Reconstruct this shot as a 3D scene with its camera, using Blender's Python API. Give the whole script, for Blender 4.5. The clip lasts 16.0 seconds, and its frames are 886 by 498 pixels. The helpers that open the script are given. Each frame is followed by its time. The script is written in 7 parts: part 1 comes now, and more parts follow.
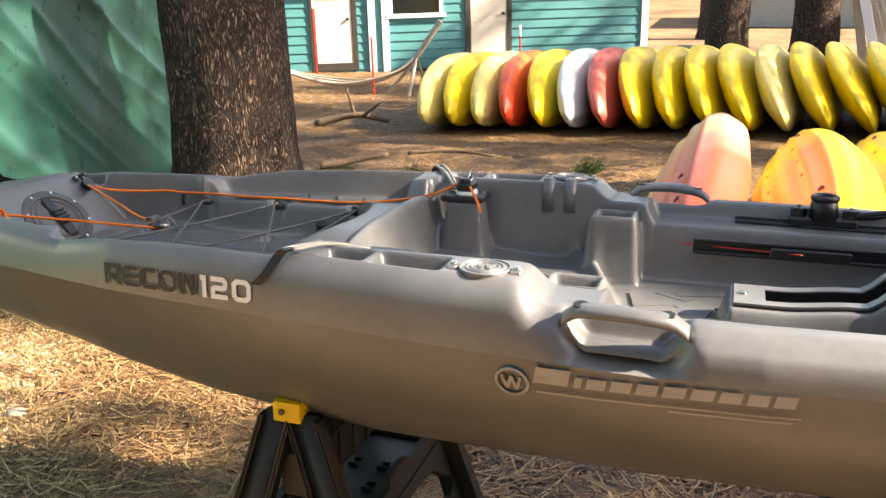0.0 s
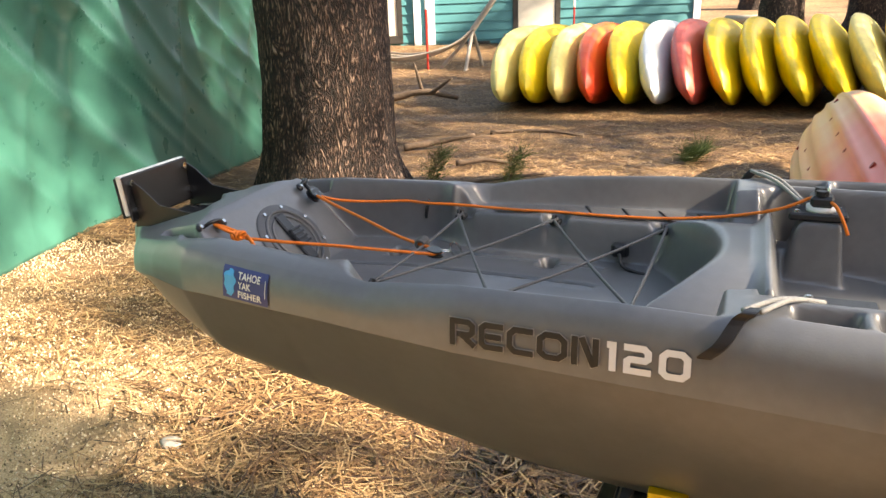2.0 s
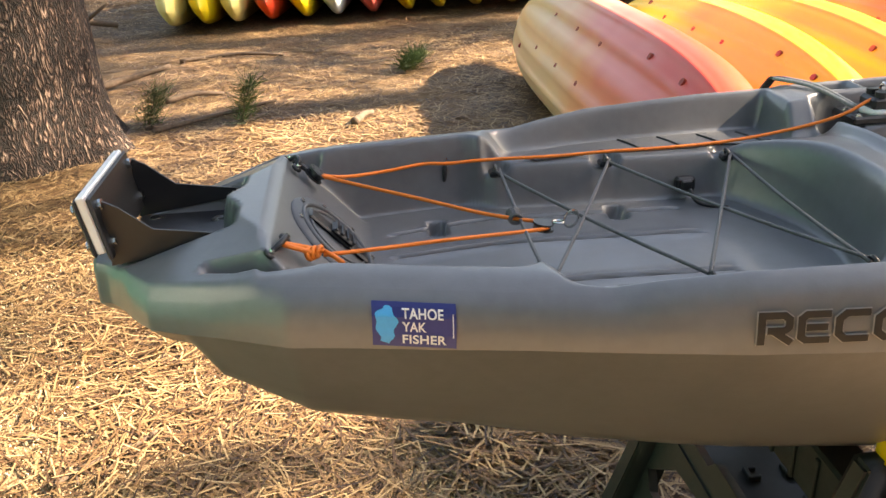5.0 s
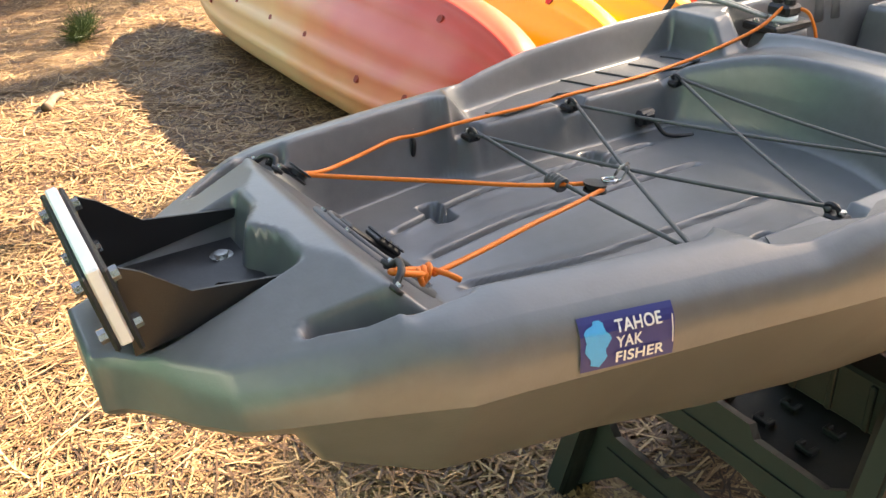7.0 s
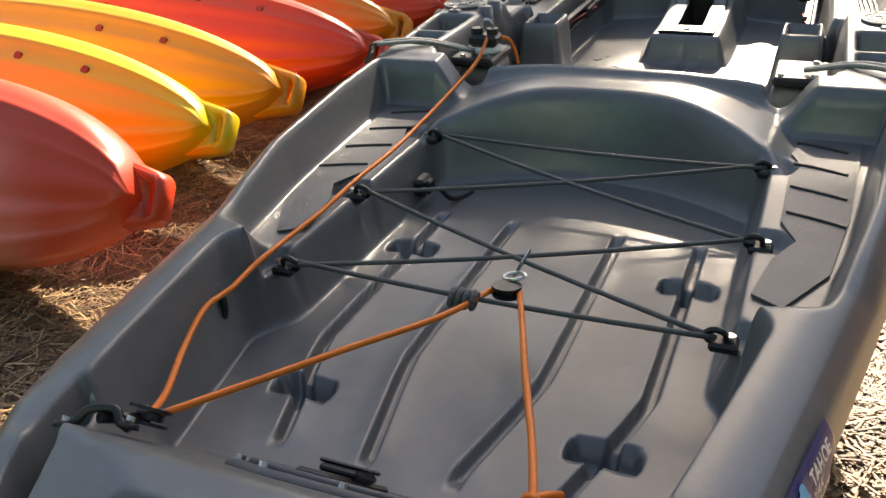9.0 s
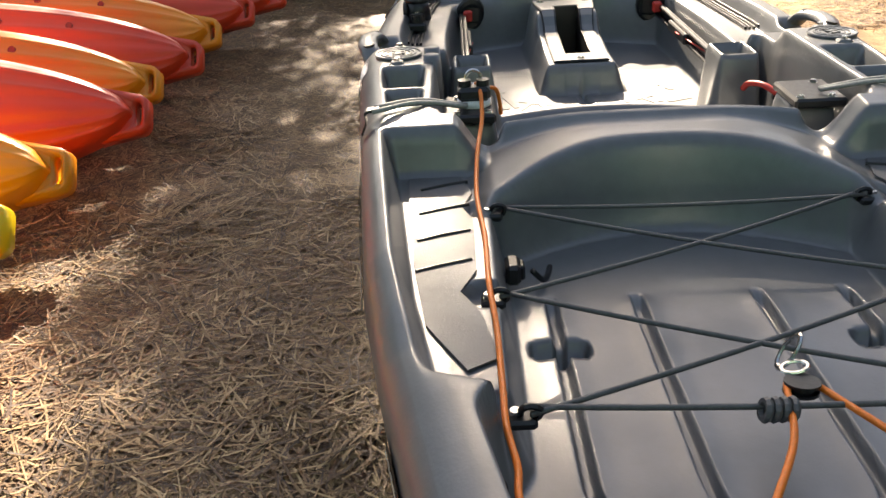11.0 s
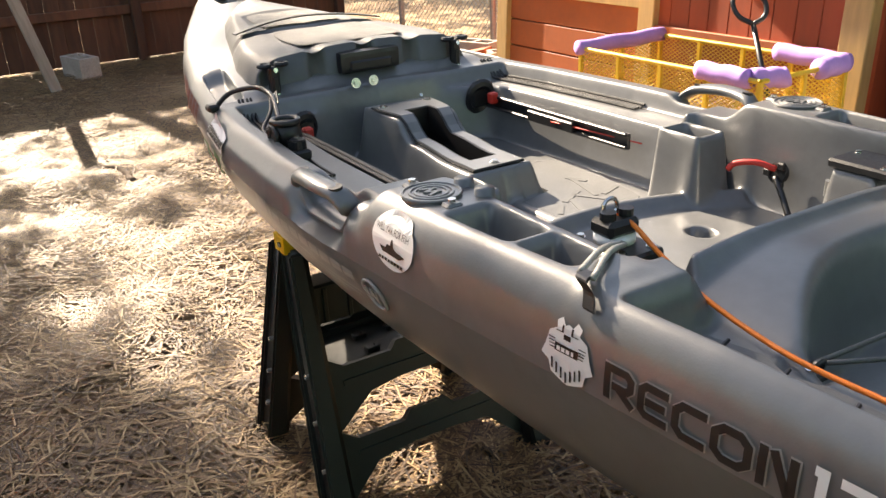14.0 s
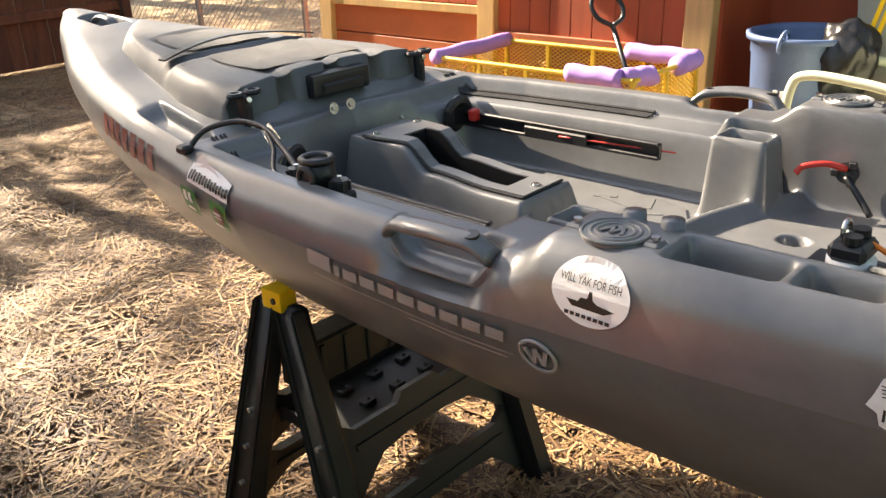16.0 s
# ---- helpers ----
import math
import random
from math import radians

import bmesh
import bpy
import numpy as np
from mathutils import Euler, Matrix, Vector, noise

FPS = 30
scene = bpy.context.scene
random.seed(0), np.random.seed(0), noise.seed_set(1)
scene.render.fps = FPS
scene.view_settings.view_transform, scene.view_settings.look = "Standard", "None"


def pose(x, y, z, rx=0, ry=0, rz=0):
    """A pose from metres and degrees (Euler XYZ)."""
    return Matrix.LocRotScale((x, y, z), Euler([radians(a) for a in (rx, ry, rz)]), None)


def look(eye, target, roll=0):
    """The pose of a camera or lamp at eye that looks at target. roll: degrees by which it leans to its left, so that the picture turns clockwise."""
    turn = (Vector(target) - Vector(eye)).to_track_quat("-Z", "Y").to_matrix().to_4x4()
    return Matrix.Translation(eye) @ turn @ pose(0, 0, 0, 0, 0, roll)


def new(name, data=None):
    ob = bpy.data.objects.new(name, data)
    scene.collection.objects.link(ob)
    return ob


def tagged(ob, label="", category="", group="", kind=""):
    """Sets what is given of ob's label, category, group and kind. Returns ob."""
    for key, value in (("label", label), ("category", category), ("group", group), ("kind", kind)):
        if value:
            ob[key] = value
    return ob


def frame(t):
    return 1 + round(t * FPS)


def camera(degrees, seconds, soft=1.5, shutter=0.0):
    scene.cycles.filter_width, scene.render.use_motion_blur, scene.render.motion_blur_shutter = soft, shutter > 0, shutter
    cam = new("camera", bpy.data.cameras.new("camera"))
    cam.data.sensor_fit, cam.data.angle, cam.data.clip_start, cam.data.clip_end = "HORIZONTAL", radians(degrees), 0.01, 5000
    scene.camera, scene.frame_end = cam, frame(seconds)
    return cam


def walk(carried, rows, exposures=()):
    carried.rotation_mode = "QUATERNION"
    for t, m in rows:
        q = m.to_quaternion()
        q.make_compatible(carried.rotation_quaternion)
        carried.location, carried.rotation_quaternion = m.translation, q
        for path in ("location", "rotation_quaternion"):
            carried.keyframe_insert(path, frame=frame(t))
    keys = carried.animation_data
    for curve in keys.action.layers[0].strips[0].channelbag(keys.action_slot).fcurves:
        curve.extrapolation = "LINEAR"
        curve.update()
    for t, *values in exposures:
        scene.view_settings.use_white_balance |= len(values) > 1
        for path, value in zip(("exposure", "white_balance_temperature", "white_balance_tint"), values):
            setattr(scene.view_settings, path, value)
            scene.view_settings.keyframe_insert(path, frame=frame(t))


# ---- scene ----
# The yard slopes gently: SITE carries its own level frame (x to the bow, y to port, z up) into the upright world.
SITE = pose(0, 0, 0, -3.0, 0, 0)
cam = camera(54.5, 16.0)
PATH = [
    (0, (2.024, -1.756, 1.512), (1.41, 0.065, 0.958), -0.5),
    (0.5, (1.766, -1.729, 1.507), (1.113, 0.075, 0.944), -1.5),
    (1, (1.582, -1.701, 1.499), (0.927, 0.098, 0.921), -1.5),
    (1.5, (1.413, -1.606, 1.491), (0.761, 0.182, 0.878), -1.4),
    (2, (1.254, -1.542, 1.509), (0.61, 0.25, 0.896), -0.9),
    (2.5, (1.073, -1.517, 1.519), (0.466, 0.285, 0.9), -2.7),
    (3, (0.912, -1.497, 1.522), (0.491, 0.343, 0.86), -2.5),
    (3.5, (0.791, -1.417, 1.505), (0.467, 0.407, 0.75), -1.9),
    (4, (0.683, -1.345, 1.511), (0.382, 0.473, 0.734), -1.7),
    (4.5, (0.566, -1.304, 1.515), (0.41, 0.521, 0.713), -2.2),
    (4.7, (0.499, -1.294, 1.515), (0.496, 0.535, 0.705), -2.2),
    (6.8, (0.006, -0.886, 1.477), (0.725, 0.73, 0.544), -2.3),
    (7, (-0.045, -0.854, 1.478), (0.836, 0.671, 0.532), -2.6),
    (7.5, (-0.094, -0.75, 1.469), (1.064, 0.563, 0.503), -1.2),
    (8, (-0.08, -0.593, 1.47), (1.287, 0.527, 0.533), -1.6),
    (8.5, (-0.064, -0.471, 1.469), (1.47, 0.446, 0.57), -2.0),
    (9, (-0.092, -0.294, 1.466), (1.523, 0.437, 0.54), -3.3),
    (9.2, (-0.099, -0.238, 1.462), (1.538, 0.427, 0.525), -3.3),
    (11.3, (0.055, 0.37, 1.482), (1.835, 0.343, 0.57), -3.3),
    (11.5, (0.084, 0.414, 1.479), (1.86, 0.35, 0.562), -3.4),
    (12, (0.199, 0.542, 1.47), (1.997, 0.447, 0.6), -4.5),
    (12.5, (0.281, 0.686, 1.467), (2.075, 0.295, 0.673), -3.5),
    (13, (0.346, 0.878, 1.49), (2.019, 0.14, 0.679), -2.3),
    (13.5, (0.451, 0.965, 1.487), (2.07, 0.078, 0.719), -2.3),
    (14, (0.621, 1.004, 1.486), (2.203, 0.06, 0.708), -2.8),
    (14.5, (0.754, 1.065, 1.483), (2.305, 0.067, 0.708), -3.1),
    (15, (0.878, 1.204, 1.498), (2.272, -0.002, 0.721), -2.8),
    (15.5, (0.984, 1.276, 1.497), (2.279, -0.038, 0.724), -2.0),
    (16, (1.119, 1.279, 1.484), (2.385, -0.059, 0.704), -2.8),
]
walk(cam, [(t, SITE @ look(eye, target, roll)) for t, eye, target, roll in PATH],
     [(0.0, 2.6, 8700, 15), (4.7, 2.7, 8700, 15), (7.0, 3.05, 8900, 15), (8.0, 2.8, 8700, 15), (9.0, 1.95, 8300, 13), (11.5, 2.15, 8500, 14), (16.0, 2.3, 8600, 14)])

# ---- light ----
SUN_EL, SUN_AZ = 34.0, 84.0     # elevation and the compass angle from +y, clockwise
world = bpy.data.worlds.new("world")
scene.world = world
world.use_nodes = True
_nt = world.node_tree
_sky = _nt.nodes.new("ShaderNodeTexSky")
_sky.sky_type = 'NISHITA'
_sky.sun_disc = False
_sky.sun_elevation, _sky.sun_rotation = radians(SUN_EL), radians(SUN_AZ)
_nt.links.new(_sky.outputs[0], _nt.nodes["Background"].inputs[0])
_nt.nodes["Background"].inputs[1].default_value = 0.09
sun_data = bpy.data.lights.new("sun", 'SUN')
sun_data.energy, sun_data.angle, sun_data.color = 5.0, radians(0.53), (1.0, 0.96, 0.90)
sun = new("sun", sun_data)
_a, _e = radians(SUN_AZ), radians(SUN_EL)
SUN_DIR = Vector((math.sin(_a) * math.cos(_e), math.cos(_a) * math.cos(_e), math.sin(_e)))
sun.matrix_world = look(SUN_DIR * 30, (0, 0, 0))

# ---- materials ----
def mat(name, color, rough=0.5, metal=0.0, var=0.0, scale=8.0, color2=None, bump=0.0, bscale=60.0, stretch=(1, 1, 1), spec=0.5,
        obj_var=0.0, rvar=1.0, coords="Object", flecks=None):
    """A procedural surface: two noises mix color and color2, a third gives relief."""
    m = bpy.data.materials.new(name)
    m.use_nodes = True
    nt = m.node_tree
    n, l = nt.nodes, nt.links
    b = n["Principled BSDF"]
    b.inputs["Roughness"].default_value, b.inputs["Metallic"].default_value = rough, metal
    b.inputs["Specular IOR Level"].default_value = spec
    tc, mp = n.new("ShaderNodeTexCoord"), n.new("ShaderNodeMapping")
    mp.inputs["Scale"].default_value = stretch
    l.new(tc.outputs[coords], mp.inputs[0])
    if color2 is None:
        color2 = tuple(c * (1 - var) for c in color)
    n1, n2 = n.new("ShaderNodeTexNoise"), n.new("ShaderNodeTexNoise")
    n1.inputs["Scale"].default_value, n2.inputs["Scale"].default_value = scale, scale * 7
    n1.inputs["Detail"].default_value, n2.inputs["Detail"].default_value = 4, 6
    mix = n.new("ShaderNodeMix")
    mix.data_type = 'FLOAT'
    mix.inputs[0].default_value = 0.45
    ramp = n.new("ShaderNodeValToRGB")
    ramp.color_ramp.elements[0].position, ramp.color_ramp.elements[1].position = 0.36, 0.64
    ramp.color_ramp.elements[0].color, ramp.color_ramp.elements[1].color = (*color2, 1), (*color, 1)
    l.new(mp.outputs[0], n1.inputs[0]), l.new(mp.outputs[0], n2.inputs[0])
    l.new(n1.outputs[0], mix.inputs[2]), l.new(n2.outputs[0], mix.inputs[3]), l.new(mix.outputs[0], ramp.inputs[0])
    out = ramp.outputs[0]
    if obj_var:
        info, hsv, mr = n.new("ShaderNodeObjectInfo"), n.new("ShaderNodeHueSaturation"), n.new("ShaderNodeMapRange")
        mr.inputs[3].default_value, mr.inputs[4].default_value = 1 - obj_var, 1 + obj_var
        l.new(info.outputs["Random"], mr.inputs[0]), l.new(mr.outputs[0], hsv.inputs["Value"]), l.new(out, hsv.inputs["Color"])
        out = hsv.outputs[0]
    if flecks:
        # small pale scuffs and dust specks
        nf, rf, mf = n.new("ShaderNodeTexNoise"), n.new("ShaderNodeValToRGB"), n.new("ShaderNodeMixRGB")
        nf.inputs["Scale"].default_value, nf.inputs["Detail"].default_value = 55, 3
        mk, mm = n.new("ShaderNodeTexNoise"), n.new("ShaderNodeMath")
        mk.inputs["Scale"].default_value = 6
        mm.operation = 'MULTIPLY_ADD'
        mm.inputs[1].default_value = .35
        l.new(mp.outputs[0], mk.inputs[0]), l.new(mk.outputs[0], mm.inputs[0]), l.new(nf.outputs[0], mm.inputs[2])
        rf.color_ramp.elements[0].position, rf.color_ramp.elements[1].position = .90, .97
        l.new(mp.outputs[0], nf.inputs[0]), l.new(mm.outputs[0], rf.inputs[0]), l.new(rf.outputs[0], mf.inputs[0])
        mf.inputs[2].default_value = (*flecks, 1)
        l.new(out, mf.inputs[1])
        out = mf.outputs[0]
    l.new(out, b.inputs["Base Color"])
    rr = n.new("ShaderNodeMapRange")
    rr.inputs[3].default_value, rr.inputs[4].default_value = max(rough - 0.1 * rvar, 0.02), min(rough + 0.12 * rvar, 1)
    l.new(n2.outputs[0], rr.inputs[0]), l.new(rr.outputs[0], b.inputs["Roughness"])
    if bump:
        n3, bp = n.new("ShaderNodeTexNoise"), n.new("ShaderNodeBump")
        n3.inputs["Scale"].default_value, n3.inputs["Detail"].default_value = bscale, 5
        bp.inputs["Strength"].default_value, bp.inputs["Distance"].default_value = bump, 0.004
        l.new(mp.outputs[0], n3.inputs[0]), l.new(n3.outputs[0], bp.inputs["Height"]), l.new(bp.outputs[0], b.inputs["Normal"])
    return m


def island_mat(name, stops, rough=0.7):
    """Colours picked by Random Per Island, for loose stuff of many pieces."""
    m = bpy.data.materials.new(name)
    m.use_nodes = True
    n, l = m.node_tree.nodes, m.node_tree.links
    g, r = n.new("ShaderNodeNewGeometry"), n.new("ShaderNodeValToRGB")
    els = r.color_ramp.elements
    while len(els) < len(stops):
        els.new(0.5)
    for i, c in enumerate(stops):
        els[i].position, els[i].color = i / (len(stops) - 1), (*c, 1)
    l.new(g.outputs["Random Per Island"], r.inputs[0]), l.new(r.outputs[0], n["Principled BSDF"].inputs["Base Color"])
    n["Principled BSDF"].inputs["Roughness"].default_value = rough
    return m


M = {}
M["hull"] = mat("hull_plastic", (0.122, 0.126, 0.130), 0.33, var=0.22, scale=7, bump=0.05, bscale=260, spec=0.85, rvar=0.3)
M["lid"] = mat("hatch_lid_plastic", (0.10, 0.104, 0.107), 0.52, var=0.2, scale=7, bump=0.08, bscale=200)
M["grip"] = mat("grip_texture", (0.085, 0.085, 0.082), 0.6, var=0.5, scale=16, bump=0.6, bscale=260)
M["pad"] = mat("foam_pad", (0.102, 0.106, 0.110), 0.45, var=0.2, scale=20, bump=0.15, bscale=400)
M["black"] = mat("black_plastic", (0.012, 0.012, 0.013), 0.38, var=0.3, scale=20, bump=0.05, bscale=300)
M["blackmetal"] = mat("black_powder_coat", (0.012, 0.012, 0.013), 0.45, var=0.3, scale=30, bump=0.12, bscale=700)
M["steel"] = mat("stainless_steel", (0.6, 0.6, 0.58), 0.22, metal=1.0, var=0.15, scale=60)
M["bungee"] = mat("bungee_cord", (0.10, 0.10, 0.10), 0.5, var=0.4, scale=200, bump=0.2, bscale=900)
M["cordgrey"] = mat("pale_grey_cord", (0.34, 0.34, 0.32), 0.6, var=0.4, scale=200, bump=0.2, bscale=900)
M["orange"] = mat("orange_cord", (0.86, 0.19, 0.012), 0.5, var=0.2, scale=150, bump=0.2, bscale=900)
M["white"] = mat("white_plastic", (0.78, 0.78, 0.76), 0.4, var=0.06, scale=20)
M["red"] = mat("red_plastic", (0.55, 0.03, 0.02), 0.4, var=0.2, scale=20)
M["saw"] = mat("sawhorse_plastic", (0.014, 0.017, 0.016), 0.5, var=0.35, scale=9, bump=0.1, bscale=260)
M["yellow"] = mat("yellow_plastic", (0.75, 0.46, 0.012), 0.45, var=0.15, scale=20)
M["tarp"] = mat("green_tarp", (0.03, 0.13, 0.10), 0.30, var=0.3, scale=1.2, bump=0.04, bscale=9)
M["teal"] = mat("teal_paint", (0.04, 0.20, 0.22), 0.6, var=0.12, scale=3, bump=0.1, bscale=40, stretch=(0.2, 1, 1))
M["trimw"] = mat("white_trim_paint", (0.72, 0.72, 0.76), 0.6, var=0.1, scale=4)
M["darktrim"] = mat("dark_brown_trim", (0.03, 0.026, 0.022), 0.6, var=0.3, scale=6)
M["door"] = mat("cream_door_paint", (0.62, 0.58, 0.49), 0.5, var=0.08, scale=3)
M["glass"] = mat("dark_window_glass", (0.01, 0.012, 0.014), 0.06, var=0.2, scale=2)
M["concrete"] = mat("concrete", (0.42, 0.39, 0.34), 0.9, var=0.3, scale=9, bump=0.4, bscale=70)
M["fence"] = mat("brown_fence_board", (0.12, 0.052, 0.028), 0.85, var=0.55, scale=3, bump=0.4, bscale=30, stretch=(1, 1, 0.15), obj_var=0.25)
M["shed"] = mat("red_board_paint", (0.36, 0.065, 0.022), 0.7, var=0.25, scale=4, bump=0.3, bscale=30, stretch=(1, 1, 0.2), obj_var=0.08)
M["shed2"] = mat("orange_panel_paint", (0.40, 0.10, 0.03), 0.65, var=0.2, scale=3, bump=0.2, bscale=30)
M["wood"] = mat("pale_wood", (0.52, 0.33, 0.13), 0.75, var=0.3, scale=5, bump=0.3, bscale=40, stretch=(1, 1, 0.15))
M["oldwood"] = mat("weathered_wood", (0.42, 0.37, 0.31), 0.85, var=0.4, scale=5, bump=0.4, bscale=40, stretch=(1, 1, 0.15))
M["wagon"] = mat("yellow_enamel", (0.74, 0.47, 0.05), 0.4, var=0.2, scale=12)
M["foam"] = mat("purple_foam", (0.42, 0.24, 0.62), 0.85, var=0.12, scale=20, bump=0.2, bscale=200)
M["bin"] = mat("blue_bin_plastic", (0.10, 0.16, 0.30), 0.45, var=0.2, scale=5, bump=0.08, bscale=60)
M["bag"] = mat("black_bag_film", (0.012, 0.012, 0.013), 0.3, var=0.3, scale=12, bump=0.4, bscale=30)
M["galv"] = mat("galvanised_wire", (0.45, 0.45, 0.43), 0.45, metal=0.8, var=0.3, scale=40)
M["rock"] = mat("grey_stone", (0.30, 0.28, 0.25), 0.9, var=0.4, scale=30, bump=0.4, bscale=80)
M["stick"] = mat("dead_stick", (0.15, 0.10, 0.065), 0.9, var=0.5, scale=40, bump=0.5, bscale=120)
M["needle"] = island_mat("dry_pine_needles", [(0.03, 0.014, 0.007), (0.12, 0.060, 0.026), (0.25, 0.145, 0.062), (0.46, 0.31, 0.155)], 0.6)
M["gravel"] = island_mat("gravel_bits", [(0.10, 0.07, 0.045), (0.40, 0.29, 0.16), (0.70, 0.58, 0.40)], 0.9)
M["grass"] = island_mat("green_needles", [(0.03, 0.06, 0.015), (0.09, 0.14, 0.03)], 0.6)
M["leaf"] = island_mat("pine_foliage", [(0.02, 0.04, 0.012), (0.06, 0.1, 0.03)], 0.6)
M["decal_w"] = mat("white_decal", (0.72, 0.72, 0.72), 0.4, var=0.05, scale=30)
M["decal_k"] = mat("black_decal", (0.008, 0.008, 0.009), 0.5, var=0.2, scale=30)
M["decal_b"] = mat("navy_decal", (0.02, 0.03, 0.17), 0.35, var=0.1, scale=30)
M["decal_c"] = mat("cyan_decal", (0.03, 0.36, 0.72), 0.35, var=0.1, scale=30)
M["decal_g"] = mat("green_decal", (0.02, 0.16, 0.03), 0.4, var=0.1, scale=30)
M["decal_r"] = mat("red_decal", (0.19, 0.06, 0.05), 0.4, var=0.1, scale=30)
M["decal_gr"] = mat("grey_decal", (0.34, 0.33, 0.32), 0.4, var=0.1, scale=30)
M["emboss"] = mat("raised_lettering", (0.30, 0.295, 0.29), 0.36, var=0.1, scale=30)


def bark_mat():
    """Plated pine bark: upright plates, reddish on top, nearly black in the furrows."""
    m = bpy.data.materials.new("plated_bark")
    m.use_nodes = True
    n, l = m.node_tree.nodes, m.node_tree.links
    tc, mp, vo, nz, wp, r, bp, mx = [n.new("ShaderNode" + k) for k in ("TexCoord", "Mapping", "TexVoronoi", "TexNoise", "TexNoise", "ValToRGB", "Bump", "MixRGB")]
    mp.inputs["Scale"].default_value = (1, 1, .30)
    l.new(tc.outputs["Object"], mp.inputs[0])
    wp.inputs["Scale"].default_value, wp.inputs["Detail"].default_value = 6, 6
    add = n.new("ShaderNodeVectorMath")
    add.operation = 'MULTIPLY_ADD'
    add.inputs[1].default_value = (.45, .45, .45)
    l.new(mp.outputs[0], wp.inputs[0]), l.new(wp.outputs["Color"], add.inputs[0]), l.new(mp.outputs[0], add.inputs[2])
    vo.feature = 'DISTANCE_TO_EDGE'
    vo.inputs["Scale"].default_value = 30
    l.new(add.outputs[0], vo.inputs[0])
    nz.inputs["Scale"].default_value, nz.inputs["Detail"].default_value = 40, 8
    l.new(mp.outputs[0], nz.inputs[0])
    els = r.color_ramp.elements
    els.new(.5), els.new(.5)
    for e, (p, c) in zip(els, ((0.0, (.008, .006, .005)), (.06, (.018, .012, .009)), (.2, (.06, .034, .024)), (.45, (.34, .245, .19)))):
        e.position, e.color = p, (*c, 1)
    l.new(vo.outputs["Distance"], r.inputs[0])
    mx.blend_type = 'MULTIPLY'
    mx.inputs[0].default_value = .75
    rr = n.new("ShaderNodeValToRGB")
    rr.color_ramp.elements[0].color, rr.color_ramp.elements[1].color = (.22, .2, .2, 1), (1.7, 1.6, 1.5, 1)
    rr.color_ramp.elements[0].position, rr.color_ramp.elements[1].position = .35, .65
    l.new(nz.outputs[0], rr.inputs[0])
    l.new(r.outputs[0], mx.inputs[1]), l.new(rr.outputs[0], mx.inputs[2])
    l.new(mx.outputs[0], n["Principled BSDF"].inputs["Base Color"])
    n["Principled BSDF"].inputs["Roughness"].default_value = .92
    cl = n.new("ShaderNodeMath")
    cl.operation = 'MULTIPLY_ADD'
    cl.inputs[1].default_value = .25
    l.new(nz.outputs[0], cl.inputs[0]), l.new(vo.outputs["Distance"], cl.inputs[2])
    bp.inputs["Strength"].default_value, bp.inputs["Distance"].default_value = 1.0, .05
    l.new(cl.outputs[0], bp.inputs["Height"]), l.new(bp.outputs[0], n["Principled BSDF"].inputs["Normal"])
    return m


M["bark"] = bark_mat()


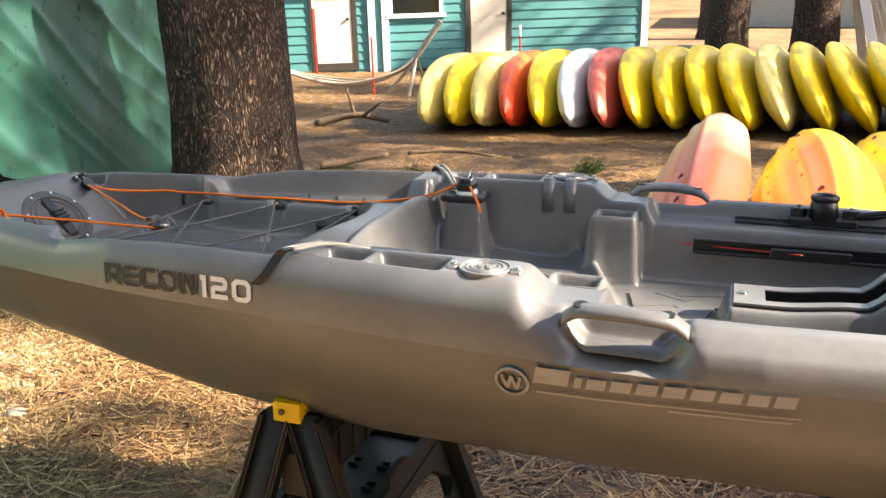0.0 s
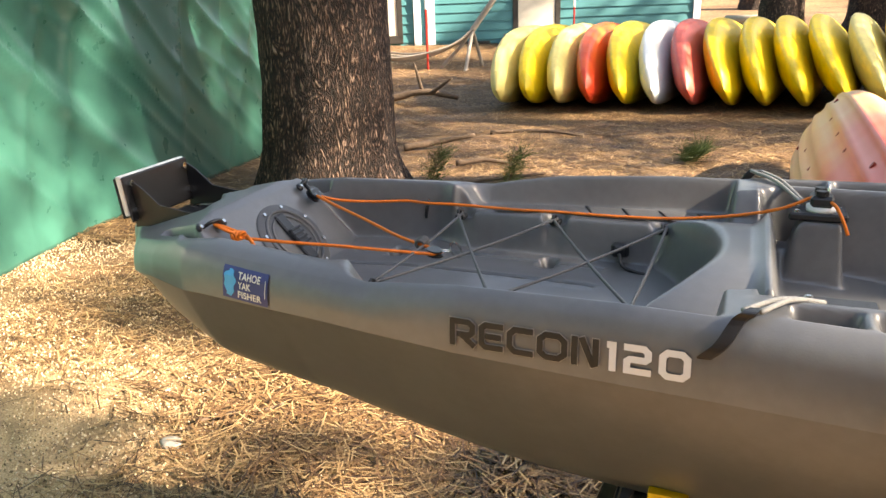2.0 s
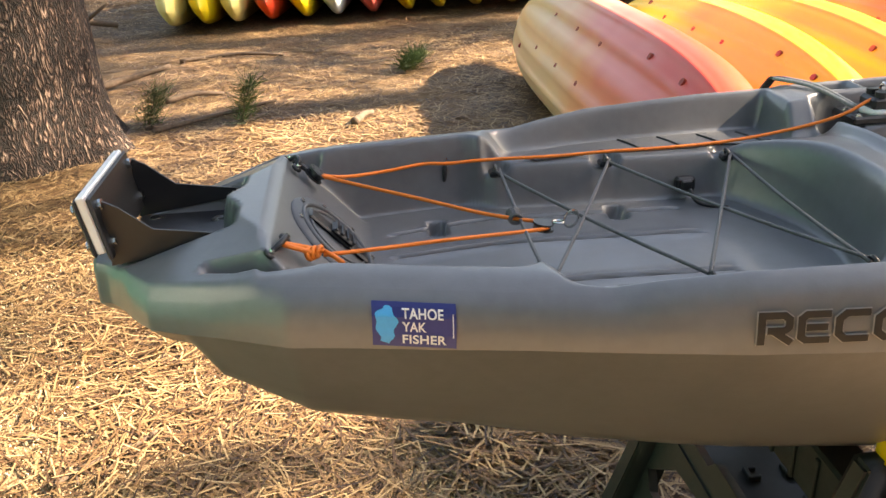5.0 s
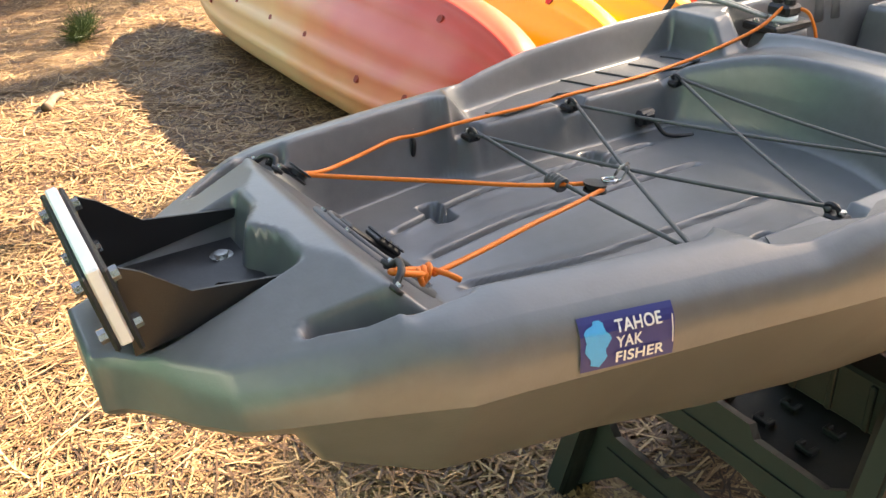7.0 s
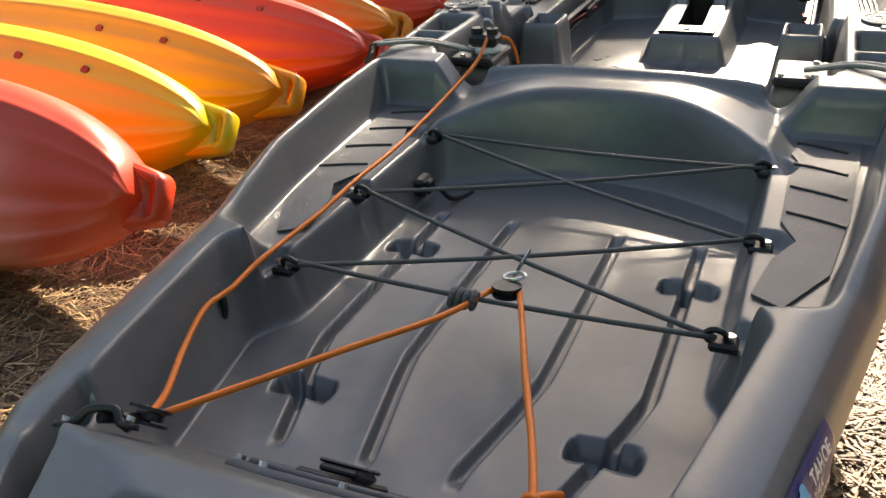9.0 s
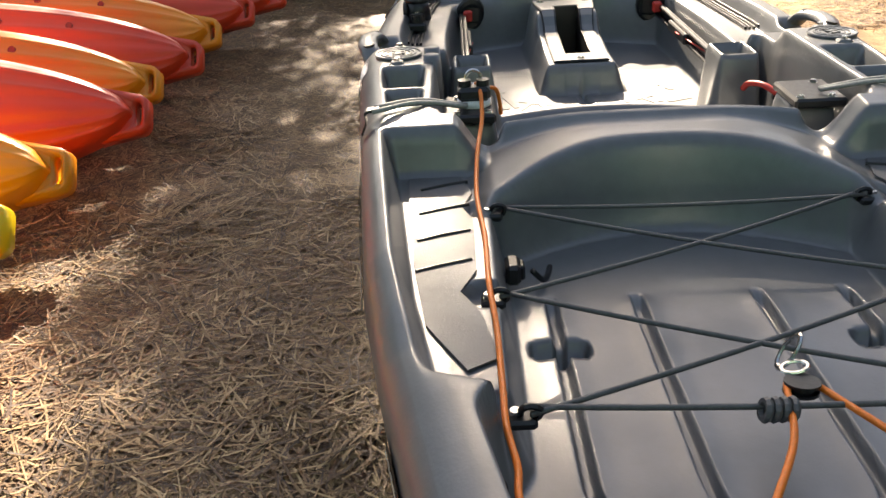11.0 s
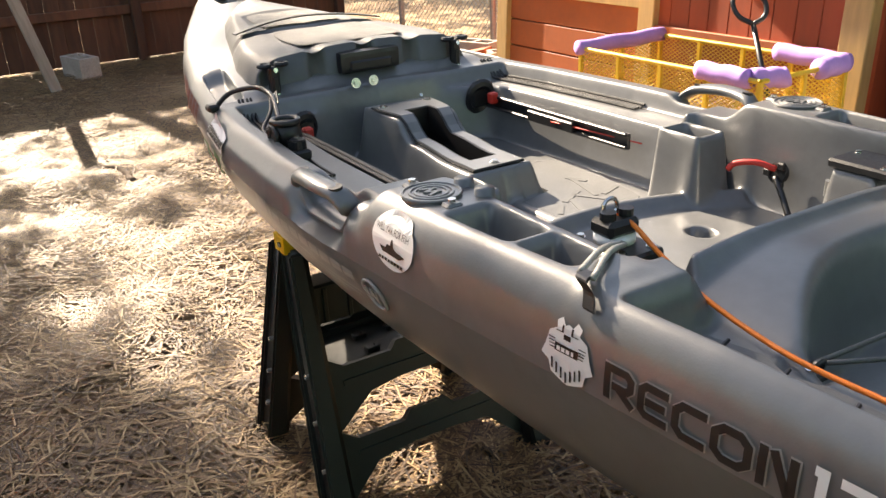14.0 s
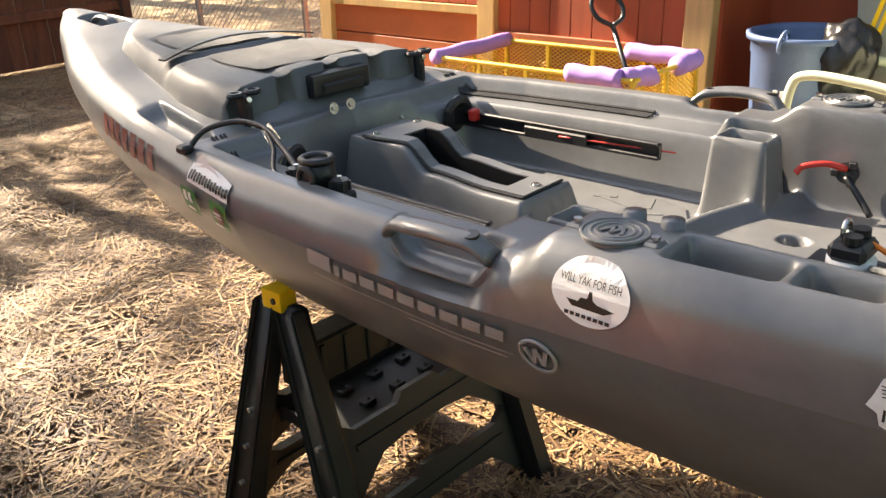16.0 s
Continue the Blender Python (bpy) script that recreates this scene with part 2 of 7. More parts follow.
def soil_mat():
    """Yard soil: pale coarse sand where bare, red-brown litter elsewhere, with fine grit."""
    m = bpy.data.materials.new("yard_soil")
    m.use_nodes = True
    n, l = m.node_tree.nodes, m.node_tree.links
    tc, big, mid, fine, r1, r2, mx, bp, mu = [n.new("ShaderNode" + k) for k in ("TexCoord", "TexNoise", "TexNoise", "TexNoise", "ValToRGB", "ValToRGB", "MixRGB", "Bump", "MixRGB")]
    for t, s, d in ((big, .55, 5), (mid, 9, 8), (fine, 140, 4)):
        t.inputs["Scale"].default_value, t.inputs["Detail"].default_value = s, d
        l.new(tc.outputs["Object"], t.inputs[0])
    def ramp(r, stops):
        e = r.color_ramp.elements
        while len(e) < len(stops):
            e.new(.5)
        for k, (p, c) in zip(e, stops):
            k.position, k.color = p, (*c, 1)
    ramp(r1, ((.36, (.24, .15, .08)), (.46, (.40, .275, .155)), (.62, (.52, .38, .23))))
    ramp(r2, ((.35, (.55, .52, .48)), (.65, (1.2, 1.18, 1.15))))
    l.new(big.outputs[0], r1.inputs[0]), l.new(mid.outputs[0], r2.inputs[0])
    mx.blend_type = mu.blend_type = 'MULTIPLY'
    mx.inputs[0].default_value, mu.inputs[0].default_value = .8, .6
    r3 = n.new("ShaderNodeValToRGB")
    ramp(r3, ((.38, (.5, .47, .44)), (.6, (1.2, 1.18, 1.12))))
    # needle litter and humus on the port side, bare sand on the other
    sp, ym, mr, lit = [n.new("ShaderNode" + k) for k in ("SeparateXYZ", "Math", "MapRange", "MixRGB")]
    ym.operation = 'MULTIPLY_ADD'
    ym.inputs[1].default_value = 2.2
    mr.inputs[1].default_value, mr.inputs[2].default_value = 1.5, 2.5
    lit.blend_type = 'MULTIPLY'
    lit.inputs[2].default_value = (.42, .36, .30, 1)
    l.new(tc.outputs["Object"], sp.inputs[0]), l.new(big.outputs[0], ym.inputs[0]), l.new(sp.outputs[1], ym.inputs[2])
    l.new(ym.outputs[0], mr.inputs[0]), l.new(mr.outputs[0], lit.inputs[0]), l.new(r1.outputs[0], lit.inputs[1])
    l.new(lit.outputs[0], mx.inputs[1]), l.new(r2.outputs[0], mx.inputs[2]), l.new(fine.outputs[0], r3.inputs[0])
    l.new(mx.outputs[0], mu.inputs[1]), l.new(r3.outputs[0], mu.inputs[2]), l.new(mu.outputs[0], n["Principled BSDF"].inputs["Base Color"])
    n["Principled BSDF"].inputs["Roughness"].default_value = .95
    ad = n.new("ShaderNodeMath")
    ad.operation = 'MULTIPLY_ADD'
    ad.inputs[1].default_value = .35
    l.new(fine.outputs[0], ad.inputs[0]), l.new(mid.outputs[0], ad.inputs[2])
    bp.inputs["Strength"].default_value, bp.inputs["Distance"].default_value = .9, .02
    l.new(ad.outputs[0], bp.inputs["Height"]), l.new(bp.outputs[0], n["Principled BSDF"].inputs["Normal"])
    return m


M["soil"] = soil_mat()


# ---- building helpers ----
def finish(ob, material, smooth=False):
    if material is not None:
        ob.data.materials.append(material)
    if smooth:
        ob.data.polygons.foreach_set("use_smooth", [True] * len(ob.data.polygons))
    return ob


def thing(name, label, category, group="", kind="", at=None):
    """An empty at a thing's base, which parents its parts."""
    ob = tagged(new(name), label, category, group, kind)
    ob.matrix_world = at if at is not None else SITE.copy()
    return ob


def part(name, bm, material, parent, label="", smooth=False):
    me = bpy.data.meshes.new(name)
    bm.to_mesh(me)
    bm.free()
    ob = new(name, me)
    finish(ob, material, smooth)
    ob.parent = parent
    if label:
        ob["label"] = label
    return ob


def pydata(name, verts, faces, material, parent=None, label="", smooth=False):
    me = bpy.data.meshes.new(name)
    me.from_pydata([tuple(v) for v in verts], [], [tuple(f) for f in faces])
    me.update()
    ob = new(name, me)
    finish(ob, material, smooth)
    ob.parent = parent
    if label:
        ob["label"] = label
    return ob


def box(bm, x0, x1, y0, y1, z0, z1, bevel=0.0, m=None, seg=1):
    r = bmesh.ops.create_cube(bm, size=1)
    vs = r["verts"]
    for v in vs:
        v.co = Vector((x0 + (v.co.x + .5) * (x1 - x0), y0 + (v.co.y + .5) * (y1 - y0), z0 + (v.co.z + .5) * (z1 - z0)))
    if bevel:
        es = {e for v in vs for e in v.link_edges}
        r2 = bmesh.ops.bevel(bm, geom=list(es), offset=bevel, segments=seg, affect='EDGES', profile=0.7)
        vs = list({v for f in r2["faces"] for v in f.verts} | {v for v in vs if v.is_valid})
    if m is not None:
        bmesh.ops.transform(bm, matrix=m, verts=vs)
    return vs


def cyl(bm, a, b, r, r2=None, seg=12, caps=True):
    a, b = Vector(a), Vector(b)
    d = b - a
    q = d.to_track_quat("Z", "Y").to_matrix().to_4x4()
    res = bmesh.ops.create_cone(bm, cap_ends=caps, segments=seg, radius1=r, radius2=r if r2 is None else r2, depth=d.length,
                                matrix=Matrix.Translation((a + b) / 2) @ q)
    return res["verts"]


def ring(bm, c, axis, R, r, seg=20, rs=8, arc=1.0, squash=1.0):
    """A torus, or a stretch of one, about an axis."""
    q = Vector(axis).to_track_quat("Z", "Y").to_matrix()
    n = seg if arc >= 1 else seg + 1
    rows = []
    for i in range(n):
        a = math.tau * arc * i / seg
        cc = Vector((math.cos(a), math.sin(a) * squash, 0))
        rows.append([bm.verts.new(Vector(c) + q @ (cc * (R + r * math.cos(t)) + Vector((0, 0, r * math.sin(t)))))
                     for t in (math.tau * j / rs for j in range(rs))])
    for i in range(seg):
        p, s = rows[i], rows[(i + 1) % n]
        for j in range(rs):
            bm.faces.new((p[j], s[j], s[(j + 1) % rs], p[(j + 1) % rs]))


def tube(bm, pts, r, seg=8, r_end=None, close=True):
    """A round cord or bar along a polyline of points."""
    pts = [Vector(p) for p in pts]
    rows = []
    up = Vector((0, 0, 1))
    for i, p in enumerate(pts):
        d = (pts[min(i + 1, len(pts) - 1)] - pts[max(i - 1, 0)]).normalized()
        s = d.cross(up)
        s = d.cross(Vector((1, 0, 0))) if s.length < 1e-3 else s
        s.normalize()
        u = s.cross(d)
        rad = r if r_end is None else r + (r_end - r) * i / (len(pts) - 1)
        rows.append([bm.verts.new(p + (s * math.cos(a) + u * math.sin(a)) * rad) for a in (math.tau * k / seg for k in range(seg))])
    for a, b in zip(rows, rows[1:]):
        for k in range(seg):
            bm.faces.new((a[k], a[(k + 1) % seg], b[(k + 1) % seg], b[k]))
    if close:
        bm.faces.new(rows[0][::-1]), bm.faces.new(rows[-1])


def spline(pts, n=8):
    """Catmull-Rom through points."""
    P = [Vector(p) for p in pts]
    P = [P[0] * 2 - P[1]] + P + [P[-1] * 2 - P[-2]]
    out = []
    for i in range(1, len(P) - 2):
        for k in range(n):
            t = k / n
            a, b, c, d = P[i - 1:i + 3]
            out.append(0.5 * (2 * b + (c - a) * t + (2 * a - 5 * b + 4 * c - d) * t * t + (3 * b - a - 3 * c + d) * t ** 3))
    return out + [P[-2]]


def prism(bm, outline, z0, z1, m=None):
    """An outline (x, y) drawn up from z0 to z1."""
    lo = [bm.verts.new((x, y, z0)) for x, y in outline]
    hi = [bm.verts.new((x, y, z1)) for x, y in outline]
    n = len(outline)
    bm.faces.new(lo[::-1]), bm.faces.new(hi)
    for i in range(n):
        bm.faces.new((lo[i], lo[(i + 1) % n], hi[(i + 1) % n], hi[i]))
    if m is not None:
        bmesh.ops.transform(bm, matrix=m, verts=lo + hi)
    return lo + hi


def smooth01(a, b, x):
    t = np.clip((x - a) / (b - a), 0, 1)
    return t * t * (3 - 2 * t)


def text_mesh(body, size, extrude=0.0, shear=0.0, spacing=1.0, bold=0.0):
    """Built-in lettering as plain mesh data, centred on its middle."""
    cu = bpy.data.curves.new("lettering", 'FONT')
    cu.body, cu.size, cu.extrude, cu.shear, cu.space_character, cu.offset = body, size, extrude, shear, spacing, bold
    cu.align_x, cu.align_y = 'CENTER', 'CENTER'
    ob = bpy.data.objects.new("lettering", cu)
    me = bpy.data.meshes.new_from_object(ob)
    bpy.data.objects.remove(ob)
    return me

# ---- ground ----
def on_site(x, y, z=0.0):
    return SITE @ Vector((x, y, z))


def upright(x, y, z=0.0, turn=0.0):
    """A true upright pose that stands on the yard at (x, y)."""
    return Matrix.Translation(on_site(x, y, z)) @ pose(0, 0, 0, 0, 0, turn)


def ground_z(x, y):
    r = math.hypot(x - 1.5, y)
    return .012 * noise.noise((x * .9, y * .9, 0)) + .004 * noise.noise((x * 5, y * 5, 3)) - .0


def build_ground():
    def axis(lo, hi):
        near = list(np.arange(-7, 13, .16))
        far = [13 * 1.35 ** k for k in range(1, 16)]
        return [-f + 6 for f in reversed(far)] + near + far
    ax = axis(0, 0)
    verts, faces = [], []
    n = len(ax)
    for x in ax:
        for y in ax:
            far = max(abs(x) - 30, abs(y) - 30, 0)
            p = SITE @ Vector((x, y, ground_z(x, y)))
            if far > 0:
                p.z *= 1 / (1 + far / 20)
            verts.append(p)
    for i in range(n - 1):
        for j in range(n - 1):
            a = i * n + j
            faces.append((a, a + n, a + n + 1, a + 1))
    ob = pydata("ground", verts, faces, M["soil"], smooth=True)
    return tagged(ob, "sandy forest soil with dry pine needles", "ground", kind="structure")


build_ground()


# ---- loose ground cover ----
def needle_field(name, label, count, region, length, seed, width=.0011, dens=None, lift=.012, material="needle"):
    """Dry needles strewn flat: each a thin bent sliver of its own."""
    rs = np.random.RandomState(seed)
    x0, x1, y0, y1 = region
    xs, ys = rs.uniform(x0, x1, count * 3), rs.uniform(y0, y1, count * 3)
    if dens is not None:
        keep = rs.uniform(0, 1, count * 3) < dens(xs, ys)
        xs, ys = xs[keep], ys[keep]
    xs, ys = xs[:count], ys[:count]
    n = len(xs)
    # neighbours lie roughly alike
    patch = np.sin(xs * 5.1 + 3 * np.sin(ys * 3.7)) + np.cos(ys * 4.3 + 2 * np.sin(xs * 2.9))
    a = patch * 1.6 + rs.normal(0, .9, n)
    L = length * rs.uniform(.55, 1.25, n)
    bend = rs.normal(0, .28, n)
    heap = np.clip(np.sin(xs * 3.3 + 2 * np.sin(ys * 2.1)) * np.sin(ys * 3.9 + 1.7 * np.sin(xs * 1.7)), 0, 1)
    z0 = rs.uniform(.001, lift, n) * (.55 + 1.1 * heap)
    tilt = rs.normal(0, .16, n)
    w = width * rs.uniform(.8, 1.4, n)
    V = np.zeros((n, 6, 3))
    for k, t in enumerate((-.5, 0, .5)):
        ang = a + bend * t
        cx, cy = xs + np.cos(ang) * L * t, ys + np.sin(ang) * L * t
        nx, ny = -np.sin(ang) * w, np.cos(ang) * w
        z = z0 + np.abs(tilt * t) * L * .6 + .002 * (k == 1)
        V[:, 2 * k] = np.stack([cx - nx, cy - ny, z], -1)
        V[:, 2 * k + 1] = np.stack([cx + nx, cy + ny, z], -1)
    S3, T3 = np.array(SITE.to_3x3()), np.array(SITE.translation)
    P = V.reshape(-1, 3) @ S3.T + T3
    base = np.arange(n)[:, None] * 6
    F = np.concatenate([base + np.array([0, 2, 3, 1]), base + np.array([2, 4, 5, 3])], 0)
    me = bpy.data.meshes.new(name)
    me.vertices.add(len(P))
    me.vertices.foreach_set("co", P.ravel())
    me.loops.add(F.size)
    me.loops.foreach_set("vertex_index", F.ravel().astype(np.int32))
    me.polygons.add(len(F))
    me.polygons.foreach_set("loop_start", np.arange(0, F.size, 4, dtype=np.int32))
    me.update(calc_edges=True)
    ob = new(name, me)
    finish(ob, M[material])
    return tagged(ob, label, "pine needles", kind="stuff")


def patchy(scale, lo, hi, seed):
    rs = np.random.RandomState(seed)
    k = rs.normal(0, 1, (7, 2)) * scale
    ph = rs.uniform(0, 6.28, 7)
    return lambda x, y: np.clip(lo + (hi - lo) * (.5 + .28 * sum(np.sin(x * k[i, 0] + y * k[i, 1] + ph[i]) for i in range(7)) / 1.6), 0, 1)


needle_field("pine_needles", "dense mat of dry golden pine needles", 150000, (.6, 7.0, -1.6, 2.6), .17, 1, dens=patchy(1.6, .5, 1.0, 2), width=.0023, lift=.055)
needle_field("pine_needles", "dry golden pine needles thinning over sandy soil", 27000, (-2.6, 1.6, -1.2, 3.6), .15, 3, dens=patchy(1.5, -.25, 1.0, 5), width=.0020, lift=.03)
needle_field("pine_needles", "brown needle litter under the stored kayaks and trees", 110000, (-3.2, 8.5, 2.4, 9.0), .14, 7, dens=patchy(1.2, .25, 1.0, 6), width=.0028, lift=.03)
needle_field("pine_needles", "brown needle litter along the fence and far yard", 50000, (6.0, 10.5, -4.0, 4.5), .13, 9, dens=patchy(1.3, .3, 1.0, 8), width=.0026, lift=.03)
needle_field("pine_needles", "needle litter before the teal house", 40000, (-9.5, 6.0, 9.0, 19.0), .22, 11, dens=patchy(.8, .2, 1.0, 9), width=.006, lift=.03)


def pebbles(count, region, seed, r=(.002, .006)):
    rs = random.Random(seed)
    verts, faces = [], []
    for _ in range(count):
        x, y = rs.uniform(*region[:2]), rs.uniform(*region[2:])
        a, b, h = rs.uniform(*r), rs.uniform(*r), rs.uniform(*r) * .8
        t = rs.uniform(0, 6.28)
        i = len(verts)
        for k in range(5):
            q = t + math.tau * k / 5
            verts.append(SITE @ Vector((x + a * math.cos(q), y + b * math.sin(q), .0)))
        verts.append(SITE @ Vector((x, y, h + .004)))
        faces += [(i + k, i + (k + 1) % 5, i + 5) for k in range(5)]
    ob = pydata("gravel", verts, faces, M["gravel"])
    tagged(ob, "coarse sand grains and small gravel", "gravel", kind="stuff")


pebbles(80000, (-2.6, 1.6, -1.6, 2.6), 4, (.002, .007))
pebbles(5000, (1.3, 4.5, .5, 2.2), 5)


def stone(x, y, r, seed, label, material="rock"):
    t = thing("stone", label, "stone", "loose stones", at=SITE @ Matrix.Translation((x, y, 0)))
    bm = bmesh.new()
    bmesh.ops.create_icosphere(bm, subdivisions=3, radius=r)
    for v in bm.verts:
        n = noise.noise(v.co * (1.6 / r) + Vector((seed, 0, 0)))
        v.co *= 1 + .28 * n
        v.co.z = v.co.z * .45 + r * .22
        v.co.x *= 1.25
    part("rock_body", bm, M[material], t, "", True)


stone(-.493, .561, .034, 1, "small grey stone on sandy soil")
stone(-.189, .524, .028, 2, "small ochre stone on sandy soil", "gravel")
stone(2.378, 1.249, .030, 3, "small yellow stone among needles", "gravel")
stone(-.62, .95, .016, 4, "pebble on sandy soil")
stone(.1, 1.1, .016, 5, "pebble on sandy soil")
stone(-.9, 1.45, .020, 6, "pebble on sandy soil")


def stick(pts, r, label="grey-brown fallen stick on the ground", twigs=()):
    t = thing("stick", label, "stick", "fallen sticks")
    bm = bmesh.new()
    P = spline([(x, y, r * .9 + .006 + z) for x, y, z in pts], 6)
    P = [p + Vector((noise.noise(p * 14) * r * .8, noise.noise(p * 17) * r * .8, 0)) for p in P]
    tube(bm, P, r, 8, r * .55)
    for tw in twigs:
        tube(bm, spline([(x, y, r + z) for x, y, z in tw], 4), r * .5, 6, r * .25)
    part("branch", bm, M["stick"], t, "", True)


def sprig(x, y, h, seed, label):
    t = thing("pine_sprig", label, "sprig", "green sprigs", at=SITE @ Matrix.Translation((x, y, 0)))
    rs = random.Random(seed)
    bm = bmesh.new()
    tube(bm, [(0, 0, .02), (.03, .02, h * .25), (.08, .03, h * .45)], .006, 6, .003)
    part("twig", bm, M["stick"], t)
    verts, faces = [], []
    for _ in range(420):
        f = rs.random()
        c = Vector((.08 * f + rs.gauss(0, .03), .03 * f + rs.gauss(0, .03), h * .45 * f + .02))
        d = Vector((rs.gauss(0, .7), rs.gauss(0, .7), abs(rs.gauss(.6, .5)))).normalized() * rs.uniform(.09, .2)
        s = d.cross(Vector((rs.random(), rs.random(), .3))).normalized() * .0022
        i = len(verts)
        verts += [c - s, c + s, c + d]
        faces.append((i, i + 1, i + 2))
    pydata("needles", verts, faces, M["grass"], t, "green needles")

# ---- the fishing kayak ----
X_END = 3.97


def curve1(xs, ys):
    return lambda x: np.interp(x, xs, ys)


half_w = curve1([0, .02, .04, .07, .105, .145, .2, .3, .5, .7, .86, 1.1, 1.25, 1.5, 1.65, 1.85, 2.1, 2.4, 2.6, 2.911, 3.223, 3.471, 3.658, 3.82, 3.92, X_END],
                [.055, .066, .088, .135, .178, .203, .236, .285, .326, .365, .393, .417, .43, .455, .465, .480, .480, .462, .435, .38, .30, .22, .15, .085, .04, .004])
rim_z = curve1([0, .05, .10, .2, .30, .36, .62, .70, .86, 1.1, 1.25, 1.3, 1.69, 1.76, 2.0, 2.58, 2.849, 3.347, 3.721, 3.87, X_END],
               [1.0, 1.01, 1.02, 1.030, 1.042, 1.048, 1.044, 1.037, 1.057, 1.066, 1.066, 1.072, 1.072, 1.034, 1.03, 1.03, 1.045, 1.085, 1.13, 1.145, 1.14])
keel_z = curve1([0, .148, .166, .31, .49, .70, .95, 1.35, 2.35, 2.849, 3.285, 3.658, 3.87, X_END],
                [.905, .885, .820, .752, .698, .652, .612, .58, .60, .645, .72, .85, .97, 1.09])
crease_z = curve1([0, .10, .20, .35, .60, 1.0, 1.6, 2.3, 2.725, 3.223, 3.596, 3.845, X_END], [.925, .943, .957, .962, .963, .958, .954, .954, .960, .985, 1.03, 1.09, 1.12])


def pod_z(x):
    """Top of the console pod: a low level, a steep step, a high level."""
    return .930 + .012 * smooth01(2.14, 2.28, x) + .048 * smooth01(2.29, 2.36, x)


def deck(x, y):
    """The moulded deck's height over the plan: wells, shelves, posts and hatch seats."""
    S = smooth01
    ay, w, zr = np.abs(y), half_w(x), rim_z(x)

    def blend(z, target, m):
        return z + (target - z) * m

    def rect(x0, x1, y0, y1, s=0.012):
        return S(x0 - s, x0 + s, x) * (1 - S(x1 - s, x1 + s, x)) * S(y0 - s, y0 + s, ay) * (1 - S(y1 - s, y1 + s, ay))

    z = zr + 0.0 * ay
    # stern deck: falls to the sides, notch for the bracket, two side pockets
    st = 1 - S(.262, .270, x)
    facet = 1.0 + .395 * ((x - .105) * .862 - (ay - .185) * .507)
    z = z + st * (np.minimum(1.061, facet) - z)
    # sculpted notch for the bracket
    z = blend(z, .992, rect(-.1, .212 - .022 * np.exp(-(y / .028) ** 2), -1, .098, .010))
    # three-sided pocket between the raised deck and the gunwale
    inner = np.interp(x, [.17, .19, .255, .335], [.20, .178, .198, .236])
    outer = np.interp(x, [.17, .19, .232, .28, .335], [.19, .194, .220, .234, .240])
    pock = S(inner - .004, inner + .010, ay) * S(.176, .190, x) * (1 - S(.328, .338, x)) * (1 - S(outer - .004, outer + .010, ay))
    z = blend(z, .992, pock)
    # tank well
    tk = S(.585, .665, x)
    tw = .25 * tk + (w - .062) * (1 - tk)
    slope_z = 1.061 - .03 * S(.20, .27, ay) - (x - .266) * 1.05
    floor = np.maximum(.912 - .012 * (x - .5), slope_z)
    xw = 1.205 - .10 * np.clip(ay / .25, 0, 1.3) ** 2
    # ribs of the floor
    rib_a = np.interp(x, [.46, .58, .63, .98], [.143, .178, .189, .189])
    rib_b = np.interp(x, [.46, .58, .63, .98], [.046, .070, .078, .078])
    on = S(.44, .47, x) * (1 - S(.97, 1.0, x))
    for rib, dp in ((rib_a, .018), (rib_b, .015)):
        floor = floor - on * (dp * (1 - S(.0045, .0085, np.abs(ay - rib))) - .003 * np.exp(-((ay - rib) / .020) ** 2))
    for cx, cy in ((.533, .164), (.872, .19)):
        d = np.maximum(np.abs(x - cx) - .004, 0) ** 2 + np.maximum(np.abs(ay - cy) - .024, 0) ** 2
        floor = floor - .03 * (1 - S(.008, .014, np.sqrt(d)))
    shelf_in = w - .024
    shelf = S(.615, .67, x - .35 * (ay - .25)) * (1 - S(1.225, 1.245, x)) * (1 - S(shelf_in - .012, shelf_in + .012, ay))
    z = blend(z, .990, shelf)
    tank = S(.262, .270, x) * (1 - S(xw - .028, xw + .02, x)) * (1 - S(tw - .012, tw + .014, ay))
    # round hollows for the cord hooks
    for cx, cy in ((.655, .256), (.87, .272), (1.105, .262)):
        z = blend(z, .972, 1 - S(.022, .032, np.hypot((x - cx), (ay - cy) * .8)))
    # hump between tank well and seat
    hump = S(xw - .03, xw + .035, x) * (1 - S(1.275, 1.335, x)) * (1 - S(.25, .31, ay))
    hz = 1.043 - .045 * np.clip((ay - .08) / .19, 0, 1.2) ** 2
    z = np.where(hump > .02, blend(z, hz, hump), z)
    z = blend(z, floor, tank)
    # seat well and foot well
    lip = 1.735 + .05 * (1 - (ay / .22) ** 2).clip(-1, 1)
    seat = S(1.305, 1.345, x) * (1 - S(1.80, 1.84, x)) * (1 - S(.318, .345, ay))
    z = blend(z, .905 - .02 * S(1.35, 1.6, x) + .028 * np.exp(-((x - lip) / .022) ** 2), seat)
    foot = S(lip, lip + .045, x) * (1 - S(2.545, 2.60, x + .10 * (ay / .3) ** 2)) * (1 - S(.285, .325, ay + .02 * S(2.1, 2.6, x)))
    z = blend(z, .99, S(1.84, 1.87, x) * (1 - S(2.56, 2.58, x)) * (1 - S(w - .075, w - .05, ay)))
    z = blend(z, .858 + .006 * np.sin(ay * 60) * (ay < .04), foot)
    for cx, cy, r in ((1.62, .14, .024), (2.18, .23, .03)):
        z = blend(z, z - .03, 1 - S(r - .006, r + .004, np.hypot(x - cx, ay - cy)))
    # centre seam of the foot well
    z = z - .008 * foot * np.exp(-(y / .006) ** 2)
